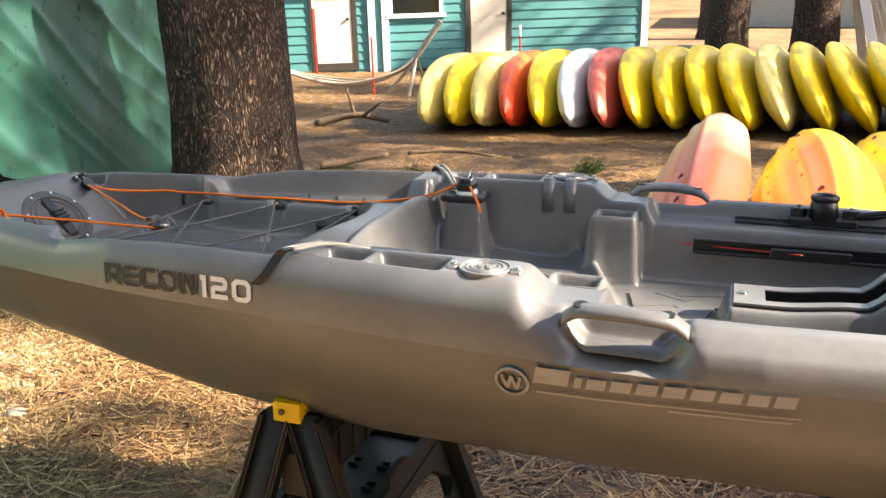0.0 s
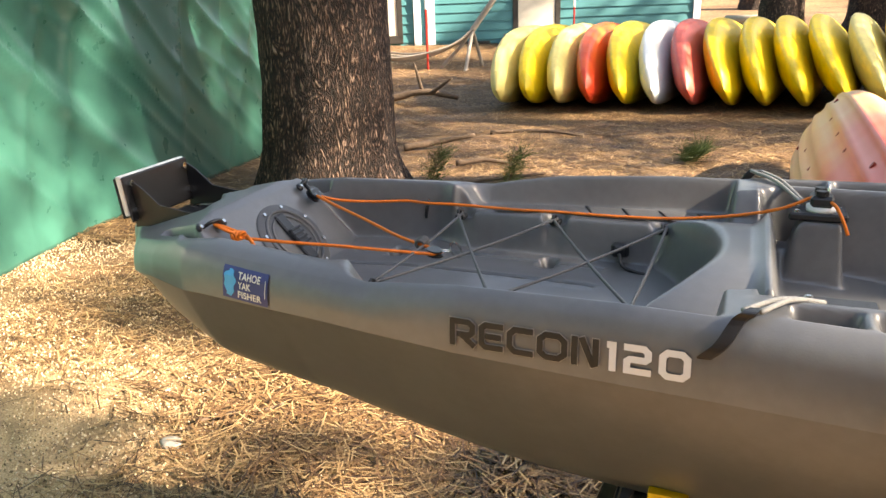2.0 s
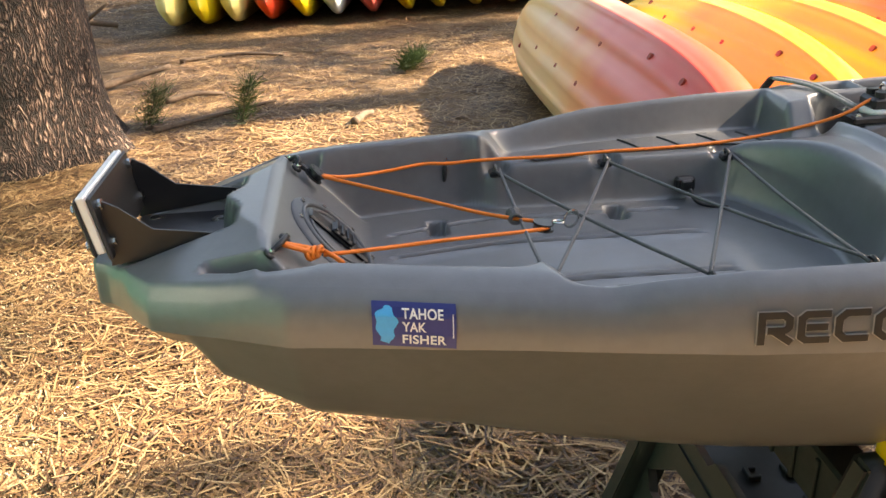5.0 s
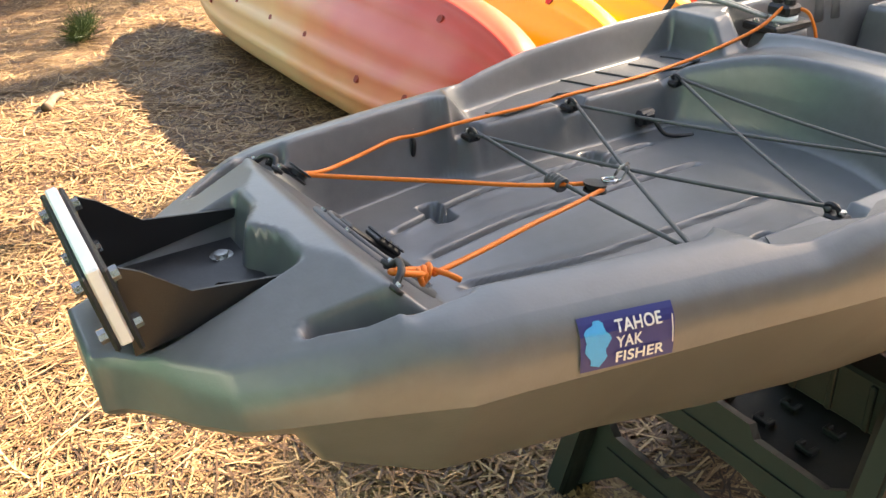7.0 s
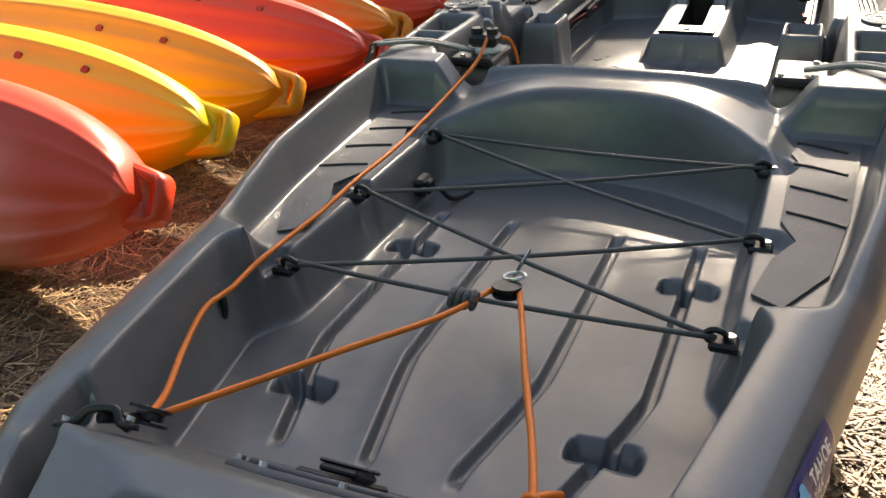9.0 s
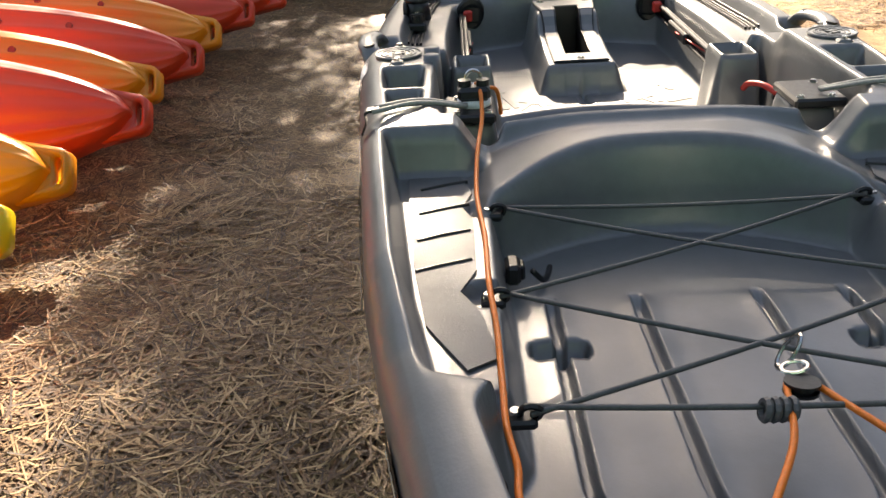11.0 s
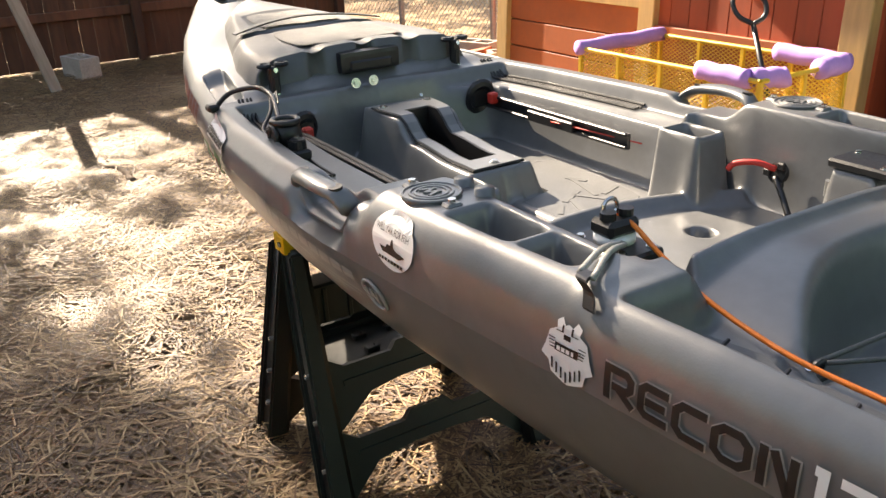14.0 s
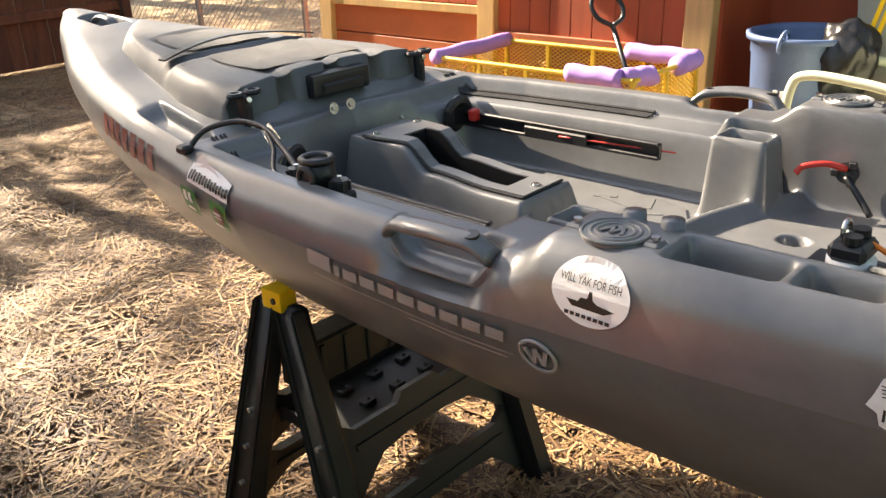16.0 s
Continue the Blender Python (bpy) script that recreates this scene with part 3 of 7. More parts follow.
    # side platforms with pockets
    plat = S(1.262, 1.285, x) * (1 - S(1.70, 1.745, x)) * S(.325, .352, ay)
    z = blend(z, 1.072, plat)
    z = blend(z, 1.02, rect(1.335, 1.415, .362, w - .032, .008))
    z = blend(z, 1.022, rect(1.44, 1.562, .362, w - .03, .008))
    # seat towers and cleat posts
    z = blend(z, 1.022, rect(1.715, 1.835, .222, .312, .010))
    z = blend(z, .985, rect(1.735, 1.815, .24, .295, .006))
    z = blend(z, 1.028, rect(1.352, 1.452, .232, .318, .010))
    z = blend(z, .965, rect(1.30, 1.36, .24, .318, .014))
    # console pod with its slot
    pz = pod_z(x)
    z = blend(z, pz, rect(2.035, 2.53, -1, .092, .016))
    z = blend(z, .80, rect(2.105, 2.40, -1, .036, .006))
    # bulkhead and bow deck
    z = z + S(2.60, 2.66, x) * .03 * (1 - (ay / np.maximum(w, .01)) ** 2).clip(0, 1)
    # side pocket aft of the bow lid
    z = blend(z, z - .03, S(2.62, 2.64, x) * (1 - S(2.85, 2.92, x)) * S(w - .085, w - .075, ay) * (1 - S(w - .03, w - .02, ay)))
    # carry hollows: sides and bow
    z = blend(z, z - .045, (1 - S(.055, .11, np.abs(x - 1.89))) * S(w - .062, w - .038, ay))
    z = blend(z, z - .05, rect(3.63, 3.77, -1, .042, .012))
    # rim rounds off
    ew = np.interp(x, [.25, .36, .62, .76, 1.24, 1.30, 2.6, 2.8], [.012, .045, .045, .016, .016, .028, .028, .05])
    e = np.clip((ay - (w - ew)) / ew, 0, 1)
    return z - np.interp(x, [.25, .36, .62, .76, 1.24, 1.30], [.004, .012, .014, .006, .006, .014]) * e * e


_JS = np.linspace(0, 1, 15)


def side_profile(x):
    """Half section from the rim to the keel: (y, z) rows."""
    w, zr, zc, zk = float(half_w(x)), float(deck(np.array(x), np.array(half_w(x)))), float(crease_z(x)), float(keel_z(x))
    b = w + .022 * min(1.0, w / .2)
    zc = min(zc, zr - .02)
    up = [(w, zr), (w + (b - w) * .55, zr - .012), (b - .003, zr - (zr - zc) * .35), (b, zr - (zr - zc) * .7), (b, zc)]
    dz = zc - zk
    fl = min(1.0, max(0.0, 1.15 - x / .45))
    fu = min(1.0, max(0.0, (x - .8) / .5))
    lo = [(b * (.96 + .025 * fu), zc - dz * .08), (b * (.89 + .052 * fu), zc - dz * .22), (b * (.81 + .058 * fu), zc - dz * .38), (b * (.715 + .04 * fu), zc - dz * .56), (b * (.61 + .01 * fu), zc - dz * .73),
          (b * .48, zc - dz * .87), (b * .33, zc - dz * .945), (b * .16, zc - dz * .98), (0, zk)]
    lo = [(y + fl * (b * g - y), z) for (y, z), g in zip(lo, (.985, .955, .915, .87, .81, .72, .50, .25, 0))]
    return up, lo


def hull_y(x, z):
    """Half breadth of the outer skin at a height."""
    up, lo = side_profile(x)
    pts = up + lo[:-1]
    return float(np.interp(z, [p[1] for p in pts][::-1], [p[0] for p in pts][::-1]))


def build_hull(parent):
    NX, NY = 640, 321
    xs = np.linspace(0, X_END, NX)
    v = np.linspace(-1, 1, NY)
    X = np.repeat(xs[:, None], NY, 1)
    Y = half_w(X) * v[None, :]
    Z = deck(X, Y)
    verts = [tuple(p) for p in np.stack([X, Y, Z], -1).reshape(-1, 3)]
    faces = []
    for i in range(NX - 1):
        for j in range(NY - 1):
            a = i * NY + j
            faces.append((a, a + NY, a + NY + 1, a + 1))
    # outer skin, port and starboard, sharing the rim
    prof = []
    for i, x in enumerate(xs):
        up, lo = side_profile(x)
        prof.append(up[1:] + [up[-1]] + lo)
    K = len(prof[0])
    base = len(verts)
    for side in (1, -1):
        start = len(verts)
        for i, x in enumerate(xs):
            # the carry hollow bites into the upper side
            for k, (y, z) in enumerate(prof[i]):
                if k < 3:
                    d = max(0.0, 1 - ((x - 1.89) / .125) ** 2) ** 1.6
                    y -= .045 * d * (1 - k / 4) ** .5
                rake = .45 * max(0.0, prof[i][3][1] - z) * max(0.0, 1 - x / .32)
                verts.append((x + rake, side * y, z))
        for i in range(NX - 1):
            rim0, rim1 = i * NY + (NY - 1 if side > 0 else 0), (i + 1) * NY + (NY - 1 if side > 0 else 0)
            rows0 = [rim0] + [start + i * K + k for k in range(K)]
            rows1 = [rim1] + [start + (i + 1) * K + k for k in range(K)]
            for k in range(K):
                if k == 4:
                    continue
                q = (rows0[k], rows0[k + 1], rows1[k + 1], rows1[k])
                faces.append(q if side < 0 else q[::-1])
    # transom
    port = [base + k for k in range(K)]
    star = [base + NX * K + k for k in range(K)]
    faces.append(tuple([j for j in range(NY)] + port + star[::-1]))
    ob = pydata("hull", verts, faces, M["hull"], parent, "grey moulded hull and deck in one piece", True)
    return ob


kayak = thing("fishing_kayak", "grey moulded fishing kayak resting on two black sawhorses", "kayak")
build_hull(kayak)


def deck_z(x, y):
    return float(deck(np.array(float(x)), np.array(float(y))))


def plan_pad(name, pts, lift, thick, material, parent, label="", slots=()):
    """A thin sheet cut to an outline that lies on the deck, with slits."""
    bm = bmesh.new()
    zz = sum(deck_z(x, y) for x, y in pts) / len(pts)
    prism(bm, pts if sum(a[0] * b[1] - b[0] * a[1] for a, b in zip(pts, pts[1:] + pts[:1])) > 0 else pts[::-1], lift, lift + thick)
    return part(name, bm, material, parent, label)


# foam pads on the side shelves, with their four slits
for s in (1, -1):
    o = [(.735, .268), (.715, .30), (.80, .343), (.95, .362), (1.215, .378), (1.215, .30), (1.15, .285), (1.105, .30), (1.06, .285), (.92, .285), (.87, .305), (.82, .282)]
    plan_pad("shelf_pad", [(x, s * y) for x, y in o], .9915, .0025, M["pad"], kayak, "dark foam pad with four slits")
    for k in range(4):
        bm = bmesh.new()
        x = .935 + .082 * k
        tube(bm, spline([(x + .012, s * .29, .9945), (x, s * .325, .9948), (x - .014, s * .358, .9945)], 4), .0026, 6)
        part("pad_slit", bm, M["black"], kayak, "black slit")


# ---- kayak fittings ----
def disc(bm, c, axis, r, t, seg=16):
    a = Vector(axis).normalized() * t
    return cyl(bm, Vector(c), Vector(c) + a, r, seg=seg)


def screw(parent, c, axis, r=.007, washer=0.0):
    bm = bmesh.new()
    if washer:
        disc(bm, c, axis, washer, .0025)
    disc(bm, Vector(c) + Vector(axis).normalized() * .002, axis, r, .004, 10)
    return part("screw", bm, M["steel"], parent, "bright steel screw")


HOOK = {("A", 1): (.655, .252), ("B", 1): (.870, .268), ("C", 1): (1.105, .258)}
for k in "ABC":
    x, y = HOOK[(k, 1)]
    HOOK[(k, -1)] = (x, -y)
for (k, s), (x, y) in HOOK.items():
    bm = bmesh.new()
    box(bm, x - .012, x + .012, y - .014, y + .014, .973, .984, .003)
    ring(bm, (x, y - s * .008, .986), (1, 0, .3), .010, .0035, 12, 6)
    hk = part("deck_hook", bm, M["black"], kayak, "black cord hook in a round hollow")
    screw(hk, (x, y + s * .006, .984), (0, 0, 1), .005)


def cord_line(name, pts, r, material, parent, label="", n=6, sag=0.0):
    bm = bmesh.new()
    P = spline(pts, n) if len(pts) > 2 else [Vector(pts[0]).lerp(Vector(pts[1]), k / 10) for k in range(11)]
    if sag:
        P = [p - Vector((0, 0, sag * math.sin(math.pi * i / (len(P) - 1)))) for i, p in enumerate(P)]
    tube(bm, P, r, 8)
    return part(name, bm, material, parent, label, True)


bungee = thing("bungee_cord", "dark grey bungee cord laced across the tank well", "cord")
for a, b in ((("A", 1), ("B", -1)), (("A", 1), ("A", -1)), (("B", 1), ("A", -1)), (("B", 1), ("C", -1)), (("C", 1), ("B", -1)), (("C", 1), ("C", -1))):
    (x0, y0), (x1, y1) = HOOK[a], HOOK[b]
    d = .006 * (1 if a[0] >= b[0] else -1)
    cord_line("cord_run", [(x0 + d, y0 - .008, .988), (x1 - d, y1 + .008, .988)], .0031, M["bungee"], bungee, sag=.006)
bm = bmesh.new()
for k in range(4):
    ring(bm, (.648, .008 + k * .008, .984), (0, 1, .2), .009, .0038, 12, 6)
part("knot", bm, M["bungee"], bungee, "knotted bungee end")

pulley = thing("pulley_block", "small black pulley clipped on the bungee cord", "pulley")
bm = bmesh.new()
ring(bm, (.733, -.018, .988), (0, .8, .4), .011, .002, 14, 6, squash=1.8)
ring(bm, (.712, -.017, .984), (0, .2, 1), .009, .002, 14, 6, squash=1.4)
part("clip", bm, M["steel"], pulley, "steel wire clip")
bm = bmesh.new()
for z in (.972, .982):
    disc(bm, (.688, -.016, z), (0.15, 0, 1), .017, .003)
disc(bm, (.688, -.016, .975), (0.15, 0, 1), .012, .007)
part("sheave_case", bm, M["black"], pulley)

cord = thing("rudder_cord", "bright orange cord led from the cleat round pulleys", "cord")
Z = deck_z
cord_line("cord_run", [(1.415, .268, 1.078), (1.385, .262, 1.072), (1.33, .262, 1.045), (1.24, .273, 1.02), (1.12, .278, 1.003), (1.0, .272, 1.0), (.88, .272, 1.0), (.78, .268, .999),
                       (.68, .268, 1.0), (.62, .268, 1.0), (.566, .262, 1.0), (.518, .262, 1.002), (.445, .234, 1.002), (.375, .196, 1.010), (.330, .174, 1.024)], .0034, M["orange"], cord)
cord_line("cord_run", [(.330, .166, 1.026), (.40, .130, 1.016), (.50, .078, 1.003), (.60, .024, .990), (.688, -.002, .979), (.700, -.012, .979), (.690, -.030, .979)], .0034, M["orange"], cord)
cord_line("cord_run", [(.690, -.030, .979), (.62, -.056, .987), (.52, -.092, .999), (.42, -.130, 1.010), (.345, -.155, 1.018)], .0034, M["orange"], cord)
bm = bmesh.new()
for k in range(3):
    ring(bm, (.338 - k * .006, -.156 - k * .003, 1.024), (.9, -.4, .3 * (k - 1)), .0075, .0036, 14, 6)
tube(bm, spline([(.345, -.15, 1.022), (.31, -.158, 1.036), (.288, -.17, 1.047), (.30, -.174, 1.043), (.335, -.162, 1.024)], 5), .0038, 8)
tube(bm, [(.345, -.15, 1.022), (.36, -.16, 1.016), (.372, -.168, 1.008)], .0036, 8)
part("knot", bm, M["orange"], cord, "orange overhand knot", True)
cord_line("cord_run", [(1.415, .255, 1.07), (1.43, .235, 1.062), (1.445, .228, 1.035), (1.455, .226, 1.01)], .0034, M["orange"], cord)


def pad_eye(x, y, z, way, parent, up=(0, 0, 1)):
    """A strap eye with two screws."""
    w, u = Vector(way).normalized(), Vector(up).normalized()
    c = Vector((x, y, z))
    bm = bmesh.new()
    tube(bm, spline([c - w * .028, c - w * .018 + u * .006, c - w * .010 + u * .016, c + w * .010 + u * .016, c + w * .018 + u * .006, c + w * .028], 4), .0042, 8)
    for s in (-1, 1):
        disc(bm, c + w * .026 * s, u, .009, .005)
    e = part("pad_eye", bm, M["black"], parent, "black strap eye", True)
    for s in (-1, 1):
        screw(e, c + w * .026 * s + u * .004, u, .004)


pad_eye(.562, .291, .975, (.1, 0, 1), kayak, (0, -1, 0))
slope_n = Vector((1.05, 0, 1)).normalized()
pad_eye(.285, .185, Z(.285, .185) + .001, (-.35, 1, 0), kayak, slope_n)
pad_eye(.283, -.178, Z(.283, -.178) + .001, (.35, 1, 0), kayak, slope_n)
bm = bmesh.new()
for k in (-1, 1):
    disc(bm, Vector((.325, .170, 1.026)) + slope_n * .006 * k, slope_n, .018, .003)
disc(bm, Vector((.325, .170, 1.024)), slope_n, .012, .006)
tube(bm, [(.325, .170, 1.026), (.29, .183, 1.05)], .005, 8)
blk = part("pulley_case", bm, M["black"], kayak, "black corner pulley")
for a in range(5):
    t = math.tau * a / 5
    bm = bmesh.new()
    disc(bm, Vector((.325, .170, 1.026)) + slope_n * .009 + Vector((math.cos(t) * .01, math.sin(t) * .01, -math.cos(t) * .009)), slope_n, .002, .001, 8)
    part("pulley_hole", bm, M["steel"], blk)

# round hatch on the slope, with its strap latch
hc = Vector((.356, .012, Z(.356, .012) + .001))
frame_q = slope_n.to_track_quat("Z", "Y").to_matrix().to_4x4()
hm = Matrix.Translation(hc) @ frame_q
bm = bmesh.new()
bmesh.ops.create_cone(bm, cap_ends=True, segments=40, radius1=.102, radius2=.098, depth=.010, matrix=hm @ Matrix.Diagonal((1, .92, 1, 1)))
ring_v = None
hatch = part("hatch", bm, M["lid"], kayak, "round grey screw hatch cover", True)
bm = bmesh.new()
ring(bm, (0, 0, 0), (0, 0, 1), .078, .004, 36, 6)
ring(bm, (0, 0, 0), (0, 0, 1), .062, .003, 36, 6)
bmesh.ops.transform(bm, matrix=hm @ Matrix.Translation((0, 0, .006)) @ Matrix.Diagonal((1, .92, 1, 1)), verts=bm.verts)
part("hatch_ridge", bm, M["lid"], hatch, "", True)
for a in range(8):
    t = math.tau * (a + .5) / 8
    screw(hatch, hm @ Vector((.089 * math.cos(t), .089 * .92 * math.sin(t), .003)), slope_n, .0042)
bm = bmesh.new()
box(bm, -.016, .016, -.062, .062, .006, .013, .003, hm)
part("latch_strap", bm, M["black"], hatch, "black latch strap")
bm = bmesh.new()
box(bm, -.018, .018, -.024, .020, .012, .020, .003, hm)
for k in range(4):
    box(bm, -.02, .02, -.024 + k * .012, -.018 + k * .012, .020, .0235, .0015, hm)
part("hatch_latch", bm, M["black"], hatch, "black strap latch")

# stern bracket of folded black plate with a white spacer
bracket = thing("stern_bracket", "black folded metal bracket bolted in the stern notch", "bracket")
BZ = 1.0
bm = bmesh.new()
box(bm, .045, .20, -.088, .088, BZ, BZ + .004)
part("channel", bm, M["blackmetal"], bracket, "black powder-coated channel floor")
for s in (-1, 1):
    bm = bmesh.new()
    vs = prism(bm, [(.04, BZ), (.225, BZ + .028), (.215, BZ + .036), (.105, BZ + .052), (.062, BZ + .088), (.04, BZ + .100)], -.002, .002)
    bmesh.ops.transform(bm, matrix=Matrix.Translation((0, s * .096, 0)) @ Matrix(((1, 0, 0, 0), (0, 0, 1, 0), (0, 1, 0, 0), (0, 0, 0, 1))), verts=vs)
    part("side_plate", bm, M["blackmetal"], bracket, "tapering black side plate")
tilt = Matrix.Translation((.030, -.006, BZ + .058)) @ pose(0, 0, 0, 0, -10, 0)
for x0, x1, z0 in ((.006, .012, -.045), (-.014, -.008, -.036)):
    bm = bmesh.new()
    box(bm, x0, x1, -.112, .112, z0, .052, .003, tilt)
    part("rear_plate", bm, M["blackmetal"], bracket, "black rear plate")
bm = bmesh.new()
box(bm, -.0075, .0055, -.110, .110, -.032, .055, .002, tilt)
part("spacer", bm, M["white"], bracket, "white plastic spacer board")
for y in (-.092, .092):
    for z in (-.022, .034):
        for x, d in ((.012, (1, 0, .2)), (-.014, (-1, 0, -.2))):
            bm = bmesh.new()
            disc(bm, tilt @ Vector((x, y, z)), d, .008, .008, 8)
            part("bolt", bm, M["steel"], bracket, "bright steel bolt")
for x, y in ((.175, .045), (.185, -.045), (.072, -.06), (.072, .06)):
    screw(bracket, (x, y, BZ + .004), (0, 0, 1), .008, .014)
bm = bmesh.new()
prism(bm, [(.06, -.07), (.06, .06), (.12, .055), (.15, .02), (.20, .035), (.20, -.05), (.15, -.02), (.10, -.055)], BZ + .0045, BZ + .009)
part("wear_strip", bm, M["blackmetal"], bracket, "rough black grip strip")
for y in (.026, -.012):
    screw(kayak, (.222, y, 1.028), (-1, 0, .25), .006, .012)

# cam cleat on the port post, bare plate on the other
for s in (1, -1):
    cl = thing("cam_cleat", "black cam cleat on a white ring, with orange cord" if s > 0 else "bare black mounting plate screwed on a deck post", "cleat")
    bm = bmesh.new()
    box(bm, 1.345, 1.455, s * .280 - .042, s * .280 + .042, 1.029, 1.045, .004)
    part("base_plate", bm, M["black"], cl)
    for x, y in ((1.36, .25), (1.36, .30), (1.44, .30)):
        screw(cl, (x, s * y, 1.043), (0, 0, 1), .005, .007)
    if s > 0:
        bm = bmesh.new()
        disc(bm, (1.405, .272, 1.043), (0, 0, 1), .028, .012, 24)
        part("swivel_ring", bm, M["white"], cl, "white swivel ring", True)
        bm = bmesh.new()
        box(bm, 1.383, 1.427, .245, .299, 1.055, 1.078, .006)
        part("cleat_body", bm, M["black"], cl)
        for y in (.257, .287):
            bm = bmesh.new()
            disc(bm, (1.402, y, 1.078), (0, 0, 1), .011, .010, 12)
            part("cam_jaw", bm, M["black"], cl, "toothed black jaw")
        bm = bmesh.new()
        ring(bm, (1.415, .272, 1.088), (1, 0, 0), .012, .003, 16, 6)
        part("fairlead", bm, M["steel"], cl, "steel fairlead loop")

# doubled strap cord over each gunwale, ending in a webbing tab
for s in (1, -1):
    st = thing("gunwale_strap", "doubled grey cord with a black webbing tab over the gunwale", "strap")
    for d in (-.011, .011):
        cord_line("cord_run", [(1.375 + d * .3, s * .285, 1.052), (1.325 + d * .6, s * .36, 1.079), (1.280 + d, s * .428, 1.083)], .0040, M["cordgrey"], st)
    ends = [(1.284, s * .418, 1.081), (1.276, s * .438, 1.080), (1.264, s * (hull_y(1.264, 1.066) + .006), 1.068)]
    ends += [(1.256, s * (hull_y(1.256, 1.052) + .007), 1.052)] if s > 0 else [(1.246, s * (hull_y(1.246, 1.036) + .007), 1.038), (1.226, s * (hull_y(1.226, 1.016) + .007), 1.018)]
    bm = bmesh.new()
    P = spline(ends, 4)
    rows = [[bm.verts.new(p + Vector((dx, s * dy * .5, dy))) for dx, dy in ((-.009, 0), (.009, 0), (.009, .004), (-.009, .004))] for p in P]
    for a, b in zip(rows, rows[1:]):
        for k in range(4):
            bm.faces.new((a[k], a[(k + 1) % 4], b[(k + 1) % 4], b[k]))
    bm.faces.new(rows[0]), bm.faces.new(rows[-1][::-1])
    bmesh.ops.recalc_face_normals(bm, faces=bm.faces)
    part("webbing_tab", bm, M["black"], st, "black webbing tab")

# round badges, side handles, tracks
for s in (1, -1):
    bm = bmesh.new()
    c = (1.645, s * .408, 1.085)
    disc(bm, (c[0], c[1], 1.069), (0, 0, 1), .044, .007, 36)
    for R in (.043, .032, .024):
        ring(bm, (c[0], c[1], 1.076), (0, 0, 1), R, .0026, 36, 6)
    for k in (-1, 1):
        box(bm, c[0] + k * .055 - .012, c[0] + k * .055 + .012, c[1] - .014, c[1] + .014, 1.069, 1.076, .004)
    for k, h in ((-.010, .4), (-.004, -.4), (.004, .4), (.010, -.4)):
        box(bm, -.0022, .0022, -.013, .013, 0, .004, 0, Matrix.Translation((c[0] + k, c[1], 1.075)) @ pose(0, 0, 0, 0, 0, 22 if h > 0 else -22))
    cap = part("badge_cap", bm, M["hull"], kayak, "round moulded cap with raised rings")
    for k in (-1, 1):
        screw(cap, (c[0] + k * .056, c[1], 1.076), (0, 0, 1), .006)
    yb = hull_y(1.89, 1.0)
    bm = bmesh.new()
    P = spline([(1.792, s * .470, 1.022), (1.815, s * .478, 1.040), (1.85, s * .486, 1.045), (1.89, s * .488, 1.046), (1.93, s * .486, 1.043), (1.965, s * .478, 1.036), (1.988, s * .470, 1.018)], 5)
    rows = []
    for p in P:
        rows.append([bm.verts.new(p + Vector((0, .021 * math.cos(a), .012 * math.sin(a)))) for a in (math.tau * k / 12 for k in range(12))])
    for a, b in zip(rows, rows[1:]):
        for k in range(12):
            bm.faces.new((a[k], a[(k + 1) % 12], b[(k + 1) % 12], b[k]))
    bm.faces.new(rows[0][::-1]), bm.faces.new(rows[-1])
    h = part("carry_handle", bm, M["hull"], kayak, "grey moulded side handle", True)
    for x, zt in ((1.822, 1.0475), (1.954, 1.0440)):
        bm = bmesh.new()
        disc(bm, (x, s * .480, zt), (0, s * .15, 1), .012, .0065, 14)
        part("handle_plug", bm, M["black"], h, "black bolt plug")
    # foot brace rail on the inner wall
    fb = thing("foot_brace", "black foot brace rail with a pedal on the inner wall", "foot brace")
    yy = s * .286
    bm = bmesh.new()
    box(bm, 1.96, 2.50, yy - .009 * (s > 0), yy + .009 * (s < 0), .935, .972, .003)
    for z in (.937, .966):
        box(bm, 1.96, 2.50, yy - s * .014 - .005, yy - s * .014 + .005, z, z + .008, .002)
    part("rail", bm, M["black"], fb)
    bm = bmesh.new()
    box(bm, 2.13, 2.30, yy - s * .022 - .006, yy - s * .022 + .006, .940, .966, .003)
    part("slider", bm, M["black"], fb)
    bm = bmesh.new()
    ring(bm, (2.50, s * .255, .965), (1, .2 * s, .3), .030, .012, 18, 8, squash=1.25)
    box(bm, 2.488, 2.504, s * .255 - .03, s * .255 + .03, .94, .99, .006)
    part("pedal", bm, M["black"], fb, "black toothed foot pedal")
    for a, b in ((2.44, 2.462), (2.525, 2.54)):
        bm = bmesh.new()
        box(bm, a, b, s * .262 - .012, s * .262 + .012, .955, .984, .004)
        part("pedal_lever", bm, M["red"], fb, "red release lever")
    cord_line("pull_cord", [(1.93, s * .287, .955), (2.2, yy - s * .03, .956)], .0018, M["red"], fb, "thin red pull cord")
    # gear track along the gunwale
    gt = thing("gear_track", "black slotted gear track along the gunwale", "track")
    bm = bmesh.new()
    for d in (-.014, -.005, .006, .015):
        P = [(2.05 + .56 * k / 10, s * (float(half_w(2.05 + .56 * k / 10)) - .085 + d), 1.0) for k in range(11)]
        tube(bm, [(x, y, Z(x, y) + .004) for x, y, _ in P], .0034, 6)
    part("track_rail", bm, M["black"], gt)

